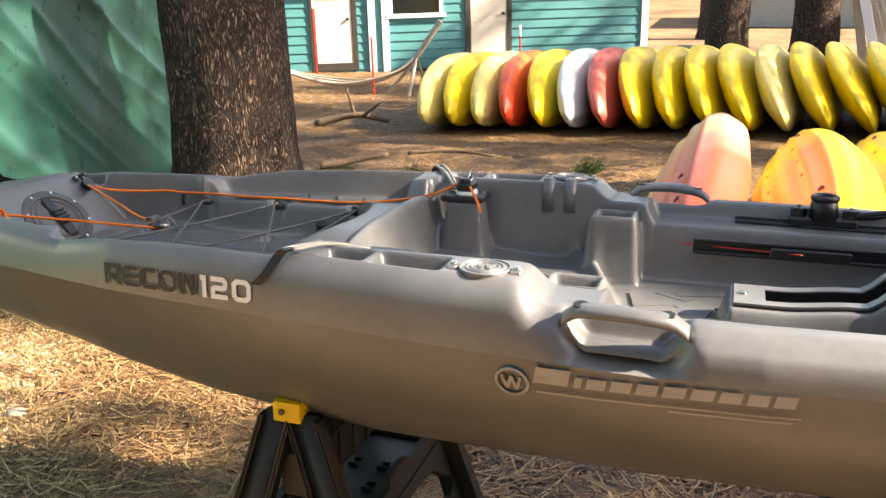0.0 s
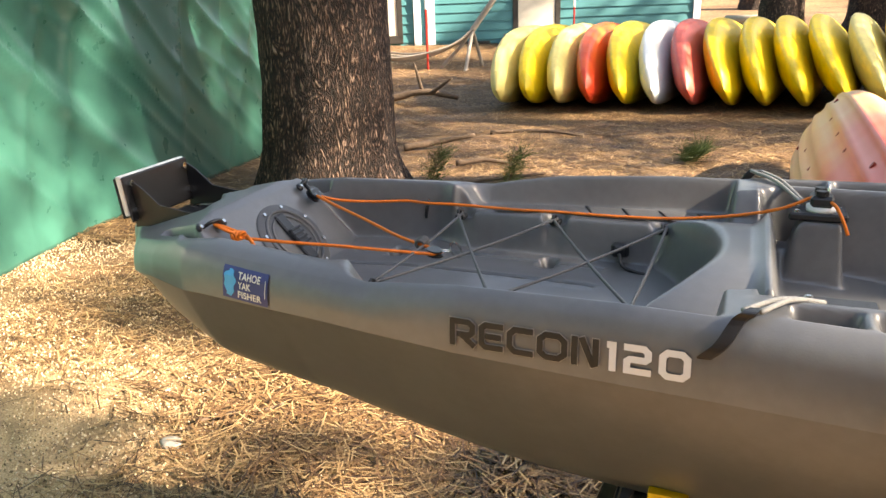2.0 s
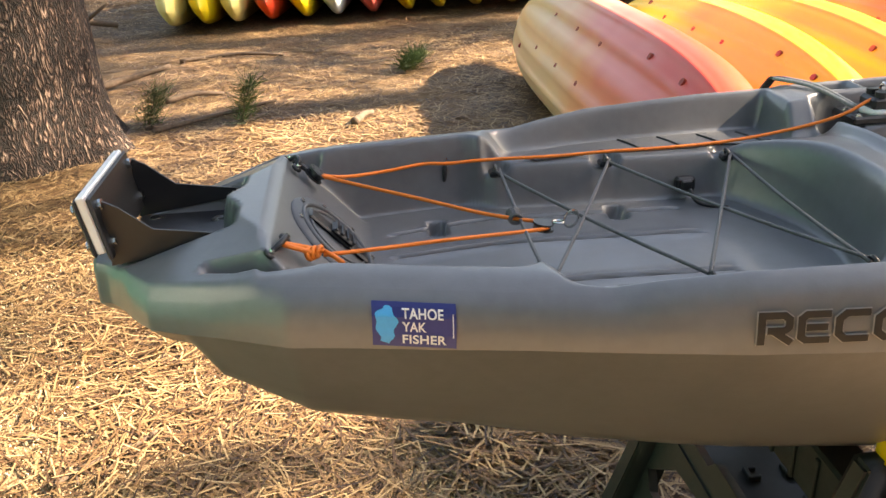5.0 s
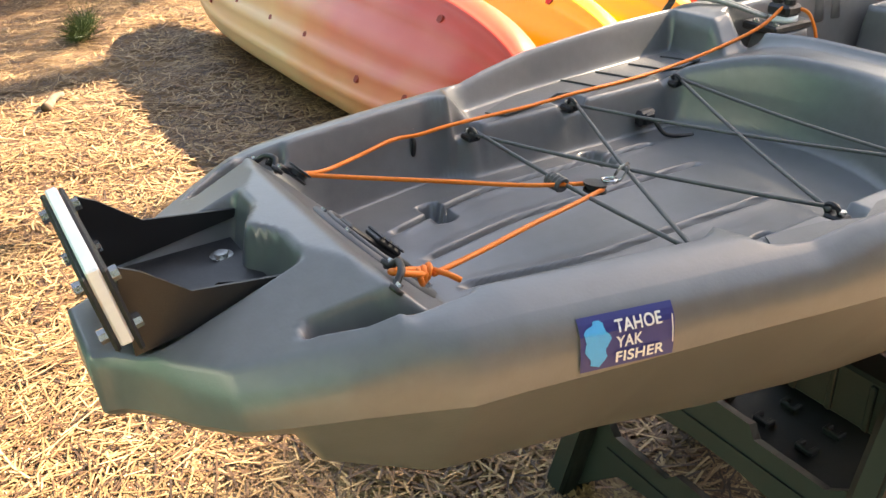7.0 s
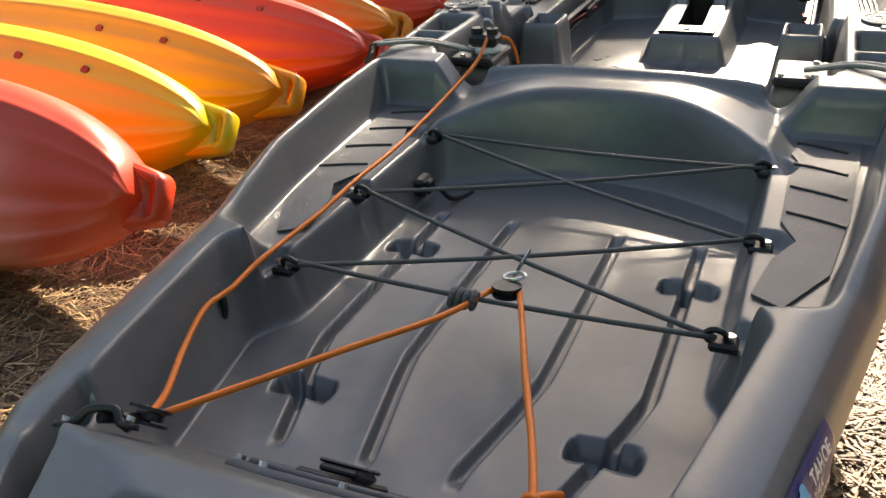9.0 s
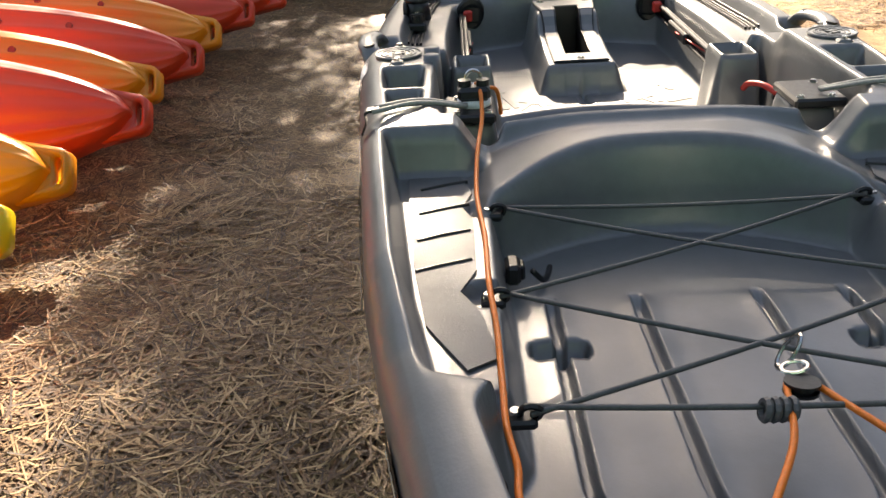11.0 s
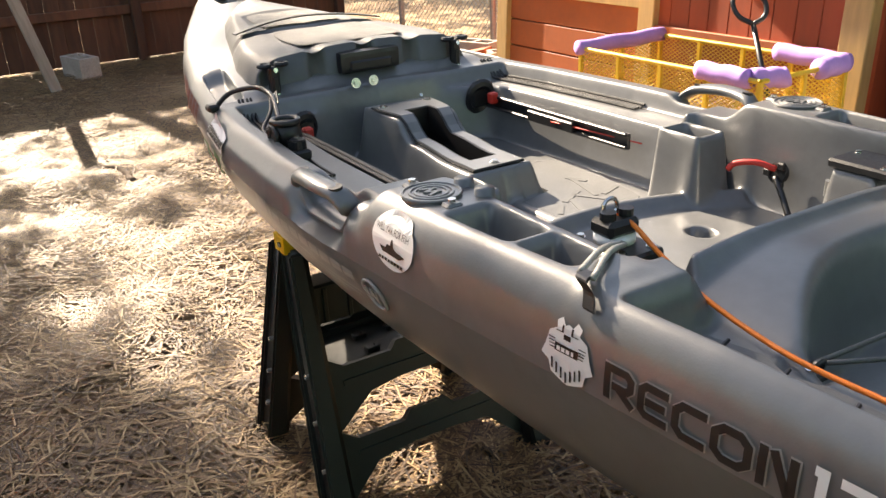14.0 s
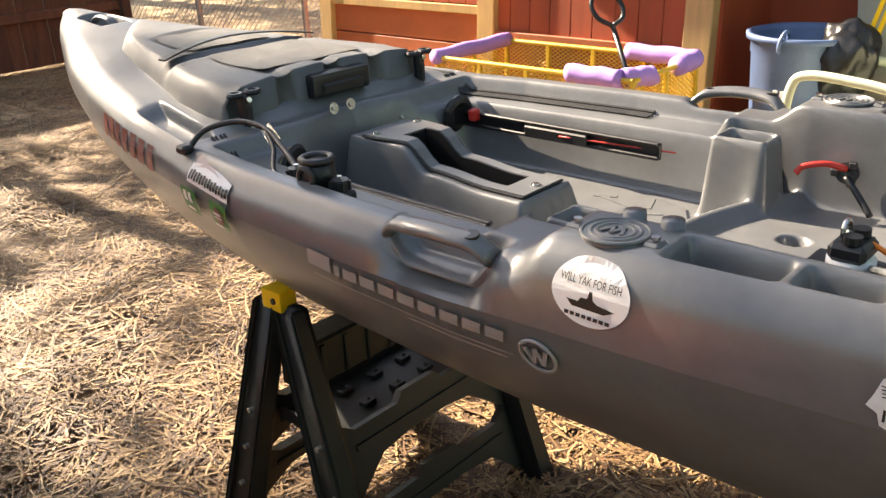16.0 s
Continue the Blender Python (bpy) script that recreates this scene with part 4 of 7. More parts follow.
# rod holder clamped on the port gear track
rh = thing("rod_holder_base", "black clamp-on rod holder base standing on the gear track", "rod holder")
rx, ry, rz = 2.245, .392, 1.0
bm = bmesh.new()
box(bm, rx - .075, rx + .075, ry - .022, ry + .022, rz - .006, rz + .016, .005)
part("clamp_bar", bm, M["black"], rh)
bm = bmesh.new()
cyl(bm, (rx, ry, rz + .012), (rx, ry, rz + .062), .034, .028, 20)
ring(bm, (rx, ry, rz + .062), (0, 0, 1), .026, .007, 22, 8)
part("socket", bm, M["black"], rh, "round black socket", True)
bm = bmesh.new()
ring(bm, (rx - .005, ry + .03, rz + .036), (0, 1, 0), .018, .006, 18, 8)
part("side_ring", bm, M["black"], rh)
for k in (-.055, .06):
    bm = bmesh.new()
    disc(bm, (rx + k, ry, rz + .014), (0, 0, 1), .016, .022, 10)
    for a in range(5):
        t = math.tau * a / 5
        disc(bm, (rx + k + .014 * math.cos(t), ry + .014 * math.sin(t), rz + .018), (0, 0, 1), .006, .016, 8)
    kn = part("clamp_knob", bm, M["black"], rh, "black lobed knob")
    screw(kn, (rx + k, ry, rz + .036), (0, 0, 1), .005)
cable = thing("power_cable", "black cable loop with a printed tag beside the bow hatch", "cable")
cord_line("cable_run", [(2.60, .425, 1.03), (2.585, .39, 1.062), (2.54, .345, 1.075), (2.47, .335, 1.07), (2.40, .35, 1.05), (2.33, .375, 1.03), (2.30, .385, 1.02)], .006, M["black"], cable)
cord_line("cable_run", [(2.46, .338, 1.066), (2.41, .36, 1.045), (2.36, .40, 1.02), (2.30, .40, 1.018)], .0045, M["black"], cable)
bm = bmesh.new()
tm = Matrix.Translation((2.45, .335, 1.06)) @ pose(0, 0, 0, 35, 12, 160)
box(bm, -.035, .035, -.012, .012, -.001, .001, 0, tm)
tg = part("tag", bm, M["black"], cable, "black printed tag")
bm = bmesh.new()
for k, (a, b) in enumerate(((-.03, -.018), (-.012, .0), (.006, .014), (.02, .03))):
    box(bm, a, b, -.004, .006, .0012, .0016, 0, tm)
box(bm, -.03, .03, -.010, -.007, .0012, .0016, 0, tm)
part("tag_print", bm, M["decal_w"], tg, "pale printed marks")
bm = bmesh.new()
box(bm, 2.585, 2.615, .418, .446, 1.022, 1.04, .005)
part("cable_gland", bm, M["black"], cable)

# console plate round the slot, floor mats
bm = bmesh.new()
xs = np.linspace(2.055, 2.475, 22)
L, R = [], []
for x in xs:
    wv = .062 + .016 * smooth01(2.3, 2.45, x)
    L.append((float(x), float(wv))), R.append((float(x), .0355))
for s in (1, -1):
    for k in range(len(xs) - 1):
        if 2.10 < xs[k] < 2.39:
            q = [L[k], L[k + 1], R[k + 1], R[k]]
        else:
            q = [L[k], L[k + 1], (L[k + 1][0], 0), (L[k][0], 0)]
        tops = [bm.verts.new((x, s * y, float(pod_z(x)) + .004)) for x, y in q]
        bm.faces.new(tops if s < 0 else tops[::-1])
bmesh.ops.remove_doubles(bm, verts=bm.verts, dist=.0005)
pl = part("console_plate", bm, M["hull"], kayak, "grey plate round the console slot")
mo = pl.modifiers.new("thickness", 'SOLIDIFY')
mo.thickness, mo.offset = .004, 1
bm = bmesh.new()
for s in (1, -1):
    tube(bm, [(float(x), s * float(.064 + .016 * smooth01(2.3, 2.45, x)), float(pod_z(x)) + .0045) for x in xs], .0024, 6)
tube(bm, [(2.055, -.064, .9345), (2.055, .064, .9345)], .0024, 6)
tube(bm, [(2.475, -.08, .9945), (2.475, .08, .9945)], .0024, 6)
part("console_gasket", bm, M["black"], kayak, "black rubber gasket")
bm = bmesh.new()
for s in (1, -1):
    for k in range(len(xs) - 1):
        if xs[k] > 2.09 and xs[k + 1] < 2.41:
            za, zb2 = [float(pod_z(x)) + .007 for x in (xs[k], xs[k + 1])]
            q = [bm.verts.new(p) for p in ((xs[k], s * .031, .815), (xs[k + 1], s * .031, .815), (xs[k + 1], s * .031, zb2), (xs[k], s * .031, za))]
            bm.faces.new(q)
            q = [bm.verts.new(p) for p in ((xs[k], s * .031, za), (xs[k + 1], s * .031, zb2), (xs[k + 1], s * .038, zb2), (xs[k], s * .038, za))]
            bm.faces.new(q)
box(bm, 2.11, 2.39, -.034, .034, .80, .812)
box(bm, 2.098, 2.106, -.034, .034, .81, .937), box(bm, 2.396, 2.404, -.034, .034, .81, .995)
bmesh.ops.remove_doubles(bm, verts=bm.verts, dist=.0005)
part("slot_well", bm, M["black"], kayak, "black lining of the console slot")
for x, y in ((2.072, .0), (2.45, .062), (2.45, -.062)):
    screw(kayak, (x, y, float(pod_z(x)) + .007), (0, 0, 1), .007, .011)
for s in (1, -1):
    o = [(1.86, .02), (1.83, .16), (1.875, .235), (2.03, .262), (2.20, .262), (2.20, .12), (2.02, .105), (2.0, .02)]
    mp = plan_pad("floor_mat", [(x, s * y) for x, y in o], .861, .003, M["pad"], kayak, "grey foam floor mat")
    bm = bmesh.new()
    for x, y, a, l in ((1.90, .09, 20, .10), (1.93, .15, -30, .09), (1.96, .12, 60, .08), (1.99, .18, 15, .12), (1.94, .21, 70, .06), (1.91, .05, 40, .05), (2.04, .20, -25, .05)):
        box(bm, -l / 2, l / 2, -.006, .006, 0, .0012, 0, Matrix.Translation((x, s * y, .8642)) @ pose(0, 0, 0, 0, 0, a * s))
    part("mat_pattern", bm, M["lid"], mp, "pale cut pattern")
# drain plugs in the tank well, bulkhead screws, small fittings on the starboard inner wall
for y in (.068, .018):
    screw(kayak, (2.578, y, 1.038), (-1, 0, .15), .006, .013)
for x, y, z in ((2.56, .0, .945), (2.53, -.09, .99), (2.5, .05, .95)):
    screw(kayak, (x, y, z), (-1, 0, .5), .005)
clip = thing("drain_cap", "black latch fitting with a red tether on the inner wall", "latch")
bm = bmesh.new()
disc(bm, (1.60, -.318, .965), (0, 1, .2), .020, .010, 14)
for a in range(3):
    t = math.tau * a / 3
    box(bm, 1.60 + .02 * math.cos(t) - .007, 1.60 + .02 * math.cos(t) + .007, -.312, -.302, .965 + .02 * math.sin(t) - .007, .965 + .02 * math.sin(t) + .007, .002)
part("latch_body", bm, M["black"], clip)
cord_line("tether", [(1.60, -.305, .975), (1.63, -.285, .985), (1.665, -.27, .978), (1.675, -.262, .965)], .006, M["red"], clip, "red tether loop")
cord_line("tether_strap", [(1.60, -.305, .96), (1.57, -.29, .935), (1.54, -.275, .905)], .006, M["black"], clip)
bm = bmesh.new()
box(bm, 1.0, 1.038, .226, .246, .922, .952, .005)
box(bm, 1.008, 1.03, .220, .228, .926, .948, .003)
fit_ = thing("cable_gland_cap", "black cable fitting on the tank wall with a short lead", "fitting")
part("cap", bm, M["black"], fit_)
cord_line("lead", [(1.02, .21, .935), (1.03, .195, .915), (1.06, .185, .907), (1.085, .18, .905)], .004, M["black"], fit_)

for x in (1.655, 1.60):
    bm = bmesh.new()
    cyl(bm, (x, .345, 1.0), (x, .345, 1.082), .020, .015, 16)
    part("stub_post", bm, M["hull"], kayak, "grey moulded stub", True)
lat = thing("wall_latch", "steel and black latch fitting on the inner wall", "latch")
bm = bmesh.new()
disc(bm, (1.475, -.316, .965), (0, 1, .2), .021, .010, 16)
part("latch_plate", bm, M["steel"], lat, "steel plate")
bm = bmesh.new()
for k in (-1, 0, 1):
    cyl(bm, (1.475 + k * .014, -.302, .955), (1.475 + k * .010, -.296, .985), .006, .005, 10)
part("latch_arm", bm, M["galv"], lat, "worn metal arm")
cord_line("tether_strap", [(1.475, -.30, .955), (1.46, -.29, .935), (1.445, -.275, .905)], .005, M["black"], lat)

# bow hatch lid
def lid_half(x):
    return float(np.interp(x, [2.655, 2.72, 2.85, 3.03, 3.22, 3.37, 3.45, 3.50], [.305, .305, .285, .235, .185, .135, .085, .02]))


bow_lid = thing("bow_hatch", "large grey bow hatch lid with scalloped rear edge and latches", "hatch")
verts, faces = [], []
NXL, NYL = 70, 49
for i in range(NXL + 1):
    u = i / NXL
    x = 2.645 + .85 * u
    hw = lid_half(x)
    for j in range(NYL + 1):
        v = 2 * j / NYL - 1
        y = hw * v
        edge = min(1.0, (1 - abs(v)) * hw / .035)
        base_z = float(rim_z(x)) + .006
        top = base_z + .066 * (1 - .45 * u) + .022 * (1 - v * v)
        top -= .010 * max(0, 1 - abs(abs(y) - .0) / .20) * (u > .06) * (u < .72) * (abs(v) < .62)   # sunken panels
        if abs(u - .40) < .02:
            top -= .012
        sc = .016 * max(0.0, math.cos(y * 46)) ** 2 * max(0.0, 1 - u / .12)
        xx = x + (.030 * max(0.0, math.cos(y * 46)) ** 2 if i == 0 else 0)
        z = base_z + (top - sc - base_z) * (edge ** .5)
        verts.append((xx, y, z))
for i in range(NXL):
    for j in range(NYL):
        a = i * (NYL + 1) + j
        faces.append((a, a + NYL + 1, a + NYL + 2, a + 1))
# rear face down to the deck
b0 = len(verts)
for j in range(NYL + 1):
    v = 2 * j / NYL - 1
    verts.append((2.640, lid_half(2.645) * v, float(rim_z(2.64)) - .01))
for j in range(NYL):
    faces.append((j, j + 1, b0 + j + 1, b0 + j))


def lid_top(x, y):
    u, v = (x - 2.645) / .85, y / lid_half(x)
    return float(rim_z(x)) + .006 + .066 * (1 - .45 * u) + .022 * (1 - v * v) - (.010 * max(0, 1 - abs(y) / .20) if abs(v) < .62 else 0)


for x0, x1, h0, h1 in ((2.715, 2.955, .165, .145), (3.035, 3.27, .135, .10)):
    pv, pf = [], []
    for i in range(15):
        x = x0 + (x1 - x0) * i / 14
        hw = (h0 + (h1 - h0) * i / 14) * min(1.0, .86 + .14 * math.sin(math.pi * i / 14) ** .5)
        for j in range(15):
            y = hw * (2 * j / 14 - 1)
            pv.append((x, y, lid_top(x, y) + .0035))
    for i in range(14):
        for j in range(14):
            a = i * 15 + j
            pf.append((a, a + 15, a + 16, a + 1))
    pydata("grip_panel", pv, pf, M["grip"], bow_lid, "rough dark grip panel", True)
pydata("lid", verts, faces, M["lid"], bow_lid, "", True)
bm = bmesh.new()
box(bm, 2.618, 2.665, -.085, .085, 1.055, 1.108, .012, None, 2)
box(bm, 2.612, 2.622, -.06, .06, 1.06, 1.085, .004)
part("lid_handle", bm, M["black"], bow_lid, "black grip block")
for s in (1, -1):
    bm = bmesh.new()
    box(bm, 2.618, 2.640, s * .262 - .013, s * .262 + .013, 1.02, 1.10, .005)
    box(bm, 2.614, 2.622, s * .262 - .007, s * .262 + .007, 1.03, 1.075, .002)
    ring(bm, (2.628, s * .262 - .022, 1.104), (0, 0, 1), .013, .006, 14, 6)
    ring(bm, (2.628, s * .262 + .022, 1.104), (0, 0, 1), .013, .006, 14, 6)
    lt = part("lid_latch", bm, M["black"], bow_lid, "black rubber latch")
    screw(lt, (2.616, s * .262, 1.092), (-1, 0, .2), .006)
    screw(lt, (2.616, s * .262, 1.03), (-1, 0, .2), .005)
bm = bmesh.new()
P = [(3.0 + .05 * math.cos(k / 12 * math.pi - math.pi / 2), -.24 + .48 * k / 12, 0) for k in range(13)]
P = [(x, y * .94, float(rim_z(x)) + .072 + .018 * (1 - (y / .24) ** 2)) for x, y, _ in P]
rows = [[bm.verts.new(Vector(p) + Vector((dx, 0, dz))) for dx, dz in ((-.014, 0), (.014, 0), (.014, .004), (-.014, .004))] for p in P]
for a, b in zip(rows, rows[1:]):
    for k in range(4):
        bm.faces.new((a[k], a[(k + 1) % 4], b[(k + 1) % 4], b[k]))
bm.faces.new(rows[0]), bm.faces.new(rows[-1][::-1])
part("lid_strap", bm, M["black"], bow_lid, "black webbing strap across the lid")
bm = bmesh.new()
P = spline([(3.64, 0, 1.13), (3.655, 0, 1.15), (3.68, 0, 1.157), (3.73, 0, 1.157), (3.765, 0, 1.142)], 4)
rows = [[bm.verts.new(p + Vector((0, .016 * math.cos(a), .008 * math.sin(a)))) for a in (math.tau * k / 10 for k in range(10))] for p in P]
for a, b in zip(rows, rows[1:]):
    for k in range(10):
        bm.faces.new((a[k], a[(k + 1) % 10], b[(k + 1) % 10], b[k]))
bm.faces.new(rows[0][::-1]), bm.faces.new(rows[-1])
part("bow_handle", bm, M["hull"], kayak, "grey bow grab handle", True)


# ---- lettering and stickers on the hull's sides ----
def on_side(name, me, x0, z0, side, material, parent, slope=0.0, lift=.0015, label="", sx=1.0, sz=1.0):
    """Bends flat artwork (u to the right, v up) on to the outer skin."""
    cs, sn = math.cos(slope), math.sin(slope)
    bm = bmesh.new()
    bm.from_mesh(me)
    bmesh.ops.triangulate(bm, faces=bm.faces)
    for v in bm.verts:
        u, w = v.co.x * sx, v.co.y * sz
        u, w = u * cs - w * sn, u * sn + w * cs
        x, z = x0 + (u if side < 0 else -u), z0 + w
        v.co = Vector((x, side * (hull_y(x, z) + lift + v.co.z), z))
    bmesh.ops.recalc_face_normals(bm, faces=bm.faces)
    return part(name, bm, material, parent, label)


def flat(outline, n=1):
    """A filled outline as mesh data, cut fine enough to bend."""
    bm = bmesh.new()
    bm.faces.new([bm.verts.new((x, y, 0)) for x, y in outline])
    bmesh.ops.triangulate(bm, faces=bm.faces)
    bmesh.ops.subdivide_edges(bm, edges=bm.edges, cuts=3, use_grid_fill=True)
    me = bpy.data.meshes.new("flat")
    bm.to_mesh(me)
    bm.free()
    return me


def rect_mesh(w, h, nx=8, ny=6, cx=0, cy=0):
    bm = bmesh.new()
    bmesh.ops.create_grid(bm, x_segments=nx, y_segments=ny, size=.5)
    for v in bm.verts:
        v.co = Vector((v.co.x * w + cx, v.co.y * h + cy, 0))
    me = bpy.data.meshes.new("rect")
    bm.to_mesh(me)
    bm.free()
    return me


def ellipse_mesh(w, h, n=40, rings=5):
    bm = bmesh.new()
    c = bm.verts.new((0, 0, 0))
    prev = None
    for r in range(1, rings + 1):
        row = [bm.verts.new((w / 2 * r / rings * math.cos(math.tau * k / n), h / 2 * r / rings * math.sin(math.tau * k / n), 0)) for k in range(n)]
        for k in range(n):
            if prev is None:
                bm.faces.new((c, row[k], row[(k + 1) % n]))
            else:
                bm.faces.new((prev[k], row[k], row[(k + 1) % n], prev[(k + 1) % n]))
        prev = row
    me = bpy.data.meshes.new("ellipse")
    bm.to_mesh(me)
    bm.free()
    return me


def bars_mesh(rows):
    """Plain bars: (cx, cy, w, h)."""
    bm = bmesh.new()
    for cx, cy, w, h in rows:
        r = bmesh.ops.create_grid(bm, x_segments=max(2, int(w / .01)), y_segments=2, size=.5)
        for v in r["verts"]:
            v.co = Vector((v.co.x * w + cx, v.co.y * h + cy, 0))
    me = bpy.data.meshes.new("bars")
    bm.to_mesh(me)
    bm.free()
    return me


def fit_text(body, w, h, bold):
    """Lettering stretched to a given width and height."""
    me = text_mesh(body, .05, bold=bold, spacing=1.06)
    co = np.empty(len(me.vertices) * 3)
    me.vertices.foreach_get("co", co)
    co = co.reshape(-1, 3)
    lo, hi = co.min(0), co.max(0)
    co[:, 0] = ((co[:, 0] - lo[0]) / (hi[0] - lo[0]) - .5) * w
    co[:, 1] = ((co[:, 1] - lo[1]) / (hi[1] - lo[1]) - .5) * h
    me.vertices.foreach_set("co", co.ravel())
    return me


GLYPHS = {
    "R": [((0, 0), (0, 1), (.8, 1), (1, .85), (1, .55), (.85, .42), (.35, .42)), ((.55, .33), (1, 0))],
    "E": [((1, 1), (.2, 1), (0, .85), (0, .15), (.2, 0), (1, 0)), ((.34, .5), (.9, .5))],
    "C": [((1, 1), (.25, 1), (0, .78), (0, .22), (.25, 0), (1, 0))],
    "O": [((.5, 1), (.25, 1), (0, .78), (0, .22), (.25, 0), (.75, 0), (1, .22), (1, .78), (.75, 1), (.5, 1))],
    "N": [((0, 0), (0, 1)), ((.38, 1), (.88, 0), (1, .05), (1, 1))],
    "1": [((0, 1), (1, 1), (1, 0))],
    "2": [((0, 1), (.8, 1), (1, .85), (1, .6), (.85, .5), (.15, .5), (0, .4), (0, 0), (1, 0))],
    "0": [((.5, 1), (.2, 1), (0, .82), (0, .18), (.2, 0), (.8, 0), (1, .18), (1, .82), (.8, 1), (.5, 1))],
}


def glyph(ch, w, h, t):
    """A square-shouldered letter of broad mitred strokes, in a field w by h."""
    bm = bmesh.new()
    iw, ih = w - .0095, h - .0095
    for line in GLYPHS[ch]:
        P = []
        pts = [Vector(((x - .5) * iw, (y - .5) * ih)) for x, y in line]
        for a, b in zip(pts, pts[1:]):
            P += [a.lerp(b, k / 3) for k in range(3)]
        P.append(pts[-1])
        loop = (pts[0] - pts[-1]).length < 1e-6
        rows = []
        for i, p in enumerate(P):
            d0 = (P[i] - P[i - 1]) if i else ((P[-1] - P[-2]) if loop else P[1] - P[0])
            d1 = (P[i + 1] - P[i]) if i < len(P) - 1 else ((P[1] - P[0]) if loop else d0)
            d0, d1 = d0.normalized(), d1.normalized()
            m = (d0 + d1).normalized()
            n = Vector((-m.y, m.x)) * (t / 2) / max(.5, m.dot(d0))
            if not loop and i in (0, len(P) - 1):
                p = p + d0 * (t / 2 if i else -t / 2)
            rows.append([bm.verts.new((*(p - n), 0)), bm.verts.new((*(p + n), 0))])
        for a, b in zip(rows, rows[1:]):
            bm.faces.new((a[0], b[0], b[1], a[1]))
    me = bpy.data.meshes.new("glyph")
    bm.to_mesh(me)
    bm.free()
    return me


def slant_bar(cx, cy, w, h):
    """One solid bar with slanting ends."""
    me = bars_mesh([(cx, cy, w, h)])
    for v in me.vertices:
        v.co.x += (v.co.y - cy) * .25
    return me


for s in (-1, 1):
    art = thing("model_lettering", "black outlined word and white number on the hull side", "lettering")
    xa, za = (.972, .998) if s < 0 else (1.106, .988)
    sl = .012 if s < 0 else -.012
    xb, zb = (1.1535, 1.000) if s < 0 else (.922, .991)
    cut = np.cumsum([0, .047, .044, .046, .051])
    for ch, du, wv in zip("RECON", cut - .114, (.042, .039, .041, .046, .040)):
        on_side("letter_outline", glyph(ch, wv, .043, .0115), xa - s * (du + wv / 2), za + (du + wv / 2) * sl, s, M["decal_gr"], art, sl, .0025, "grey outline")
        on_side("letter", glyph(ch, wv, .043, .0092), xa - s * (du + wv / 2), za + (du + wv / 2) * sl, s, M["decal_k"], art, sl, .0040, "black letter")
    for ch, du, wv in (("1", -.050, .013), ("2", -.014, .038), ("0", .036, .042)):
        on_side("figure", glyph(ch, wv, .043, .0098), xb - s * du, zb + sl * du, s, M["decal_w"], art, sl, .0035, "white figure")
    # raised maker's mark: a ring and a row of plain raised bars
    mk = thing("raised_mark", "raised moulded maker's mark along the hull side", "emblem")
    xr, zr_ = (1.712, .905)
    bm = bmesh.new()
    ring(bm, (0, 0, 0), (0, 0, 1), .027, .003, 32, 6)
    for k, a in ((-.012, 18), (-.004, -18), (.004, 18), (.012, -18)):
        box(bm, -.003, .003, -.014, .014, 0, .003, 0, Matrix.Translation((k, 0, 0)) @ pose(0, 0, 0, 0, 0, a))
    me = bpy.data.meshes.new("ring_mark")
    bm.to_mesh(me)
    bm.free()
    on_side("ring_mark", me, xr, zr_, s, M["emboss"], mk, 0, .004)
    dirn = 1
    wid = [.058, .012, .030, .032, .032, .034, .034, .032, .030, .030]
    u = sum(wid) + .008 * len(wid)
    slope = .04 if s < 0 else -.04
    c0 = -u / 2
    for k, wv in enumerate(wid):
        hgt = .032 if k == 0 else .021
        cx, cy = c0 + wv / 2, (hgt - .021) / 2
        c0 += wv + .008
        on_side("letter_bar", slant_bar(cx, cy, wv, hgt), 1.712 + .04 + u / 2, .931, s, M["emboss"], mk, slope, .006, "plain raised bar")
    for cx, cy, wv in ((0, -.030, u), (.10, -.040, u * .45)):
        on_side("under_line", bars_mesh([(cx, cy, wv, .003)]), 1.712 + .04 + u / 2, .931, s, M["emboss"], mk, slope, .006)


def lake_sticker(x0, z0, s, slope):
    st = thing("lake_sticker", "navy sticker with white words and a blue lake shape", "sticker")
    on_side("backing", rect_mesh(.102, .056, 12, 10), x0, z0, s, M["decal_b"], st, slope, .0030, "navy backing")
    lake = [(-.034 + .0125 * math.cos(t) * (1 + .16 * math.sin(3 * t)) + .002 * math.sin(7 * t), .024 * math.sin(t) * (1 + .06 * math.cos(5 * t))) for t in (math.tau * k / 30 for k in range(30))]
    on_side("lake_shape", flat(lake), x0, z0, s, M["decal_c"], st, slope, .0042, "light blue lake shape")
    for k, (w, wd) in enumerate((("TAHOE", .050), ("YAK", .029), ("FISHER", .053))):
        me = fit_text(w, wd, .0125, .0011)
        for v in me.vertices:
            v.co.x += -.0145 + wd / 2
            v.co.y += .0165 - .0165 * k
        on_side("word", me, x0, z0, s, M["decal_w"], st, slope, .0052, "white word")
    on_side("side_print", bars_mesh([(.0470, .003, .0012, .030)]), x0, z0, s, M["decal_w"], st, slope, .006)


lake_sticker(.456, .996, -1, -.03)
lake_sticker(.47, .960, 1, .03)

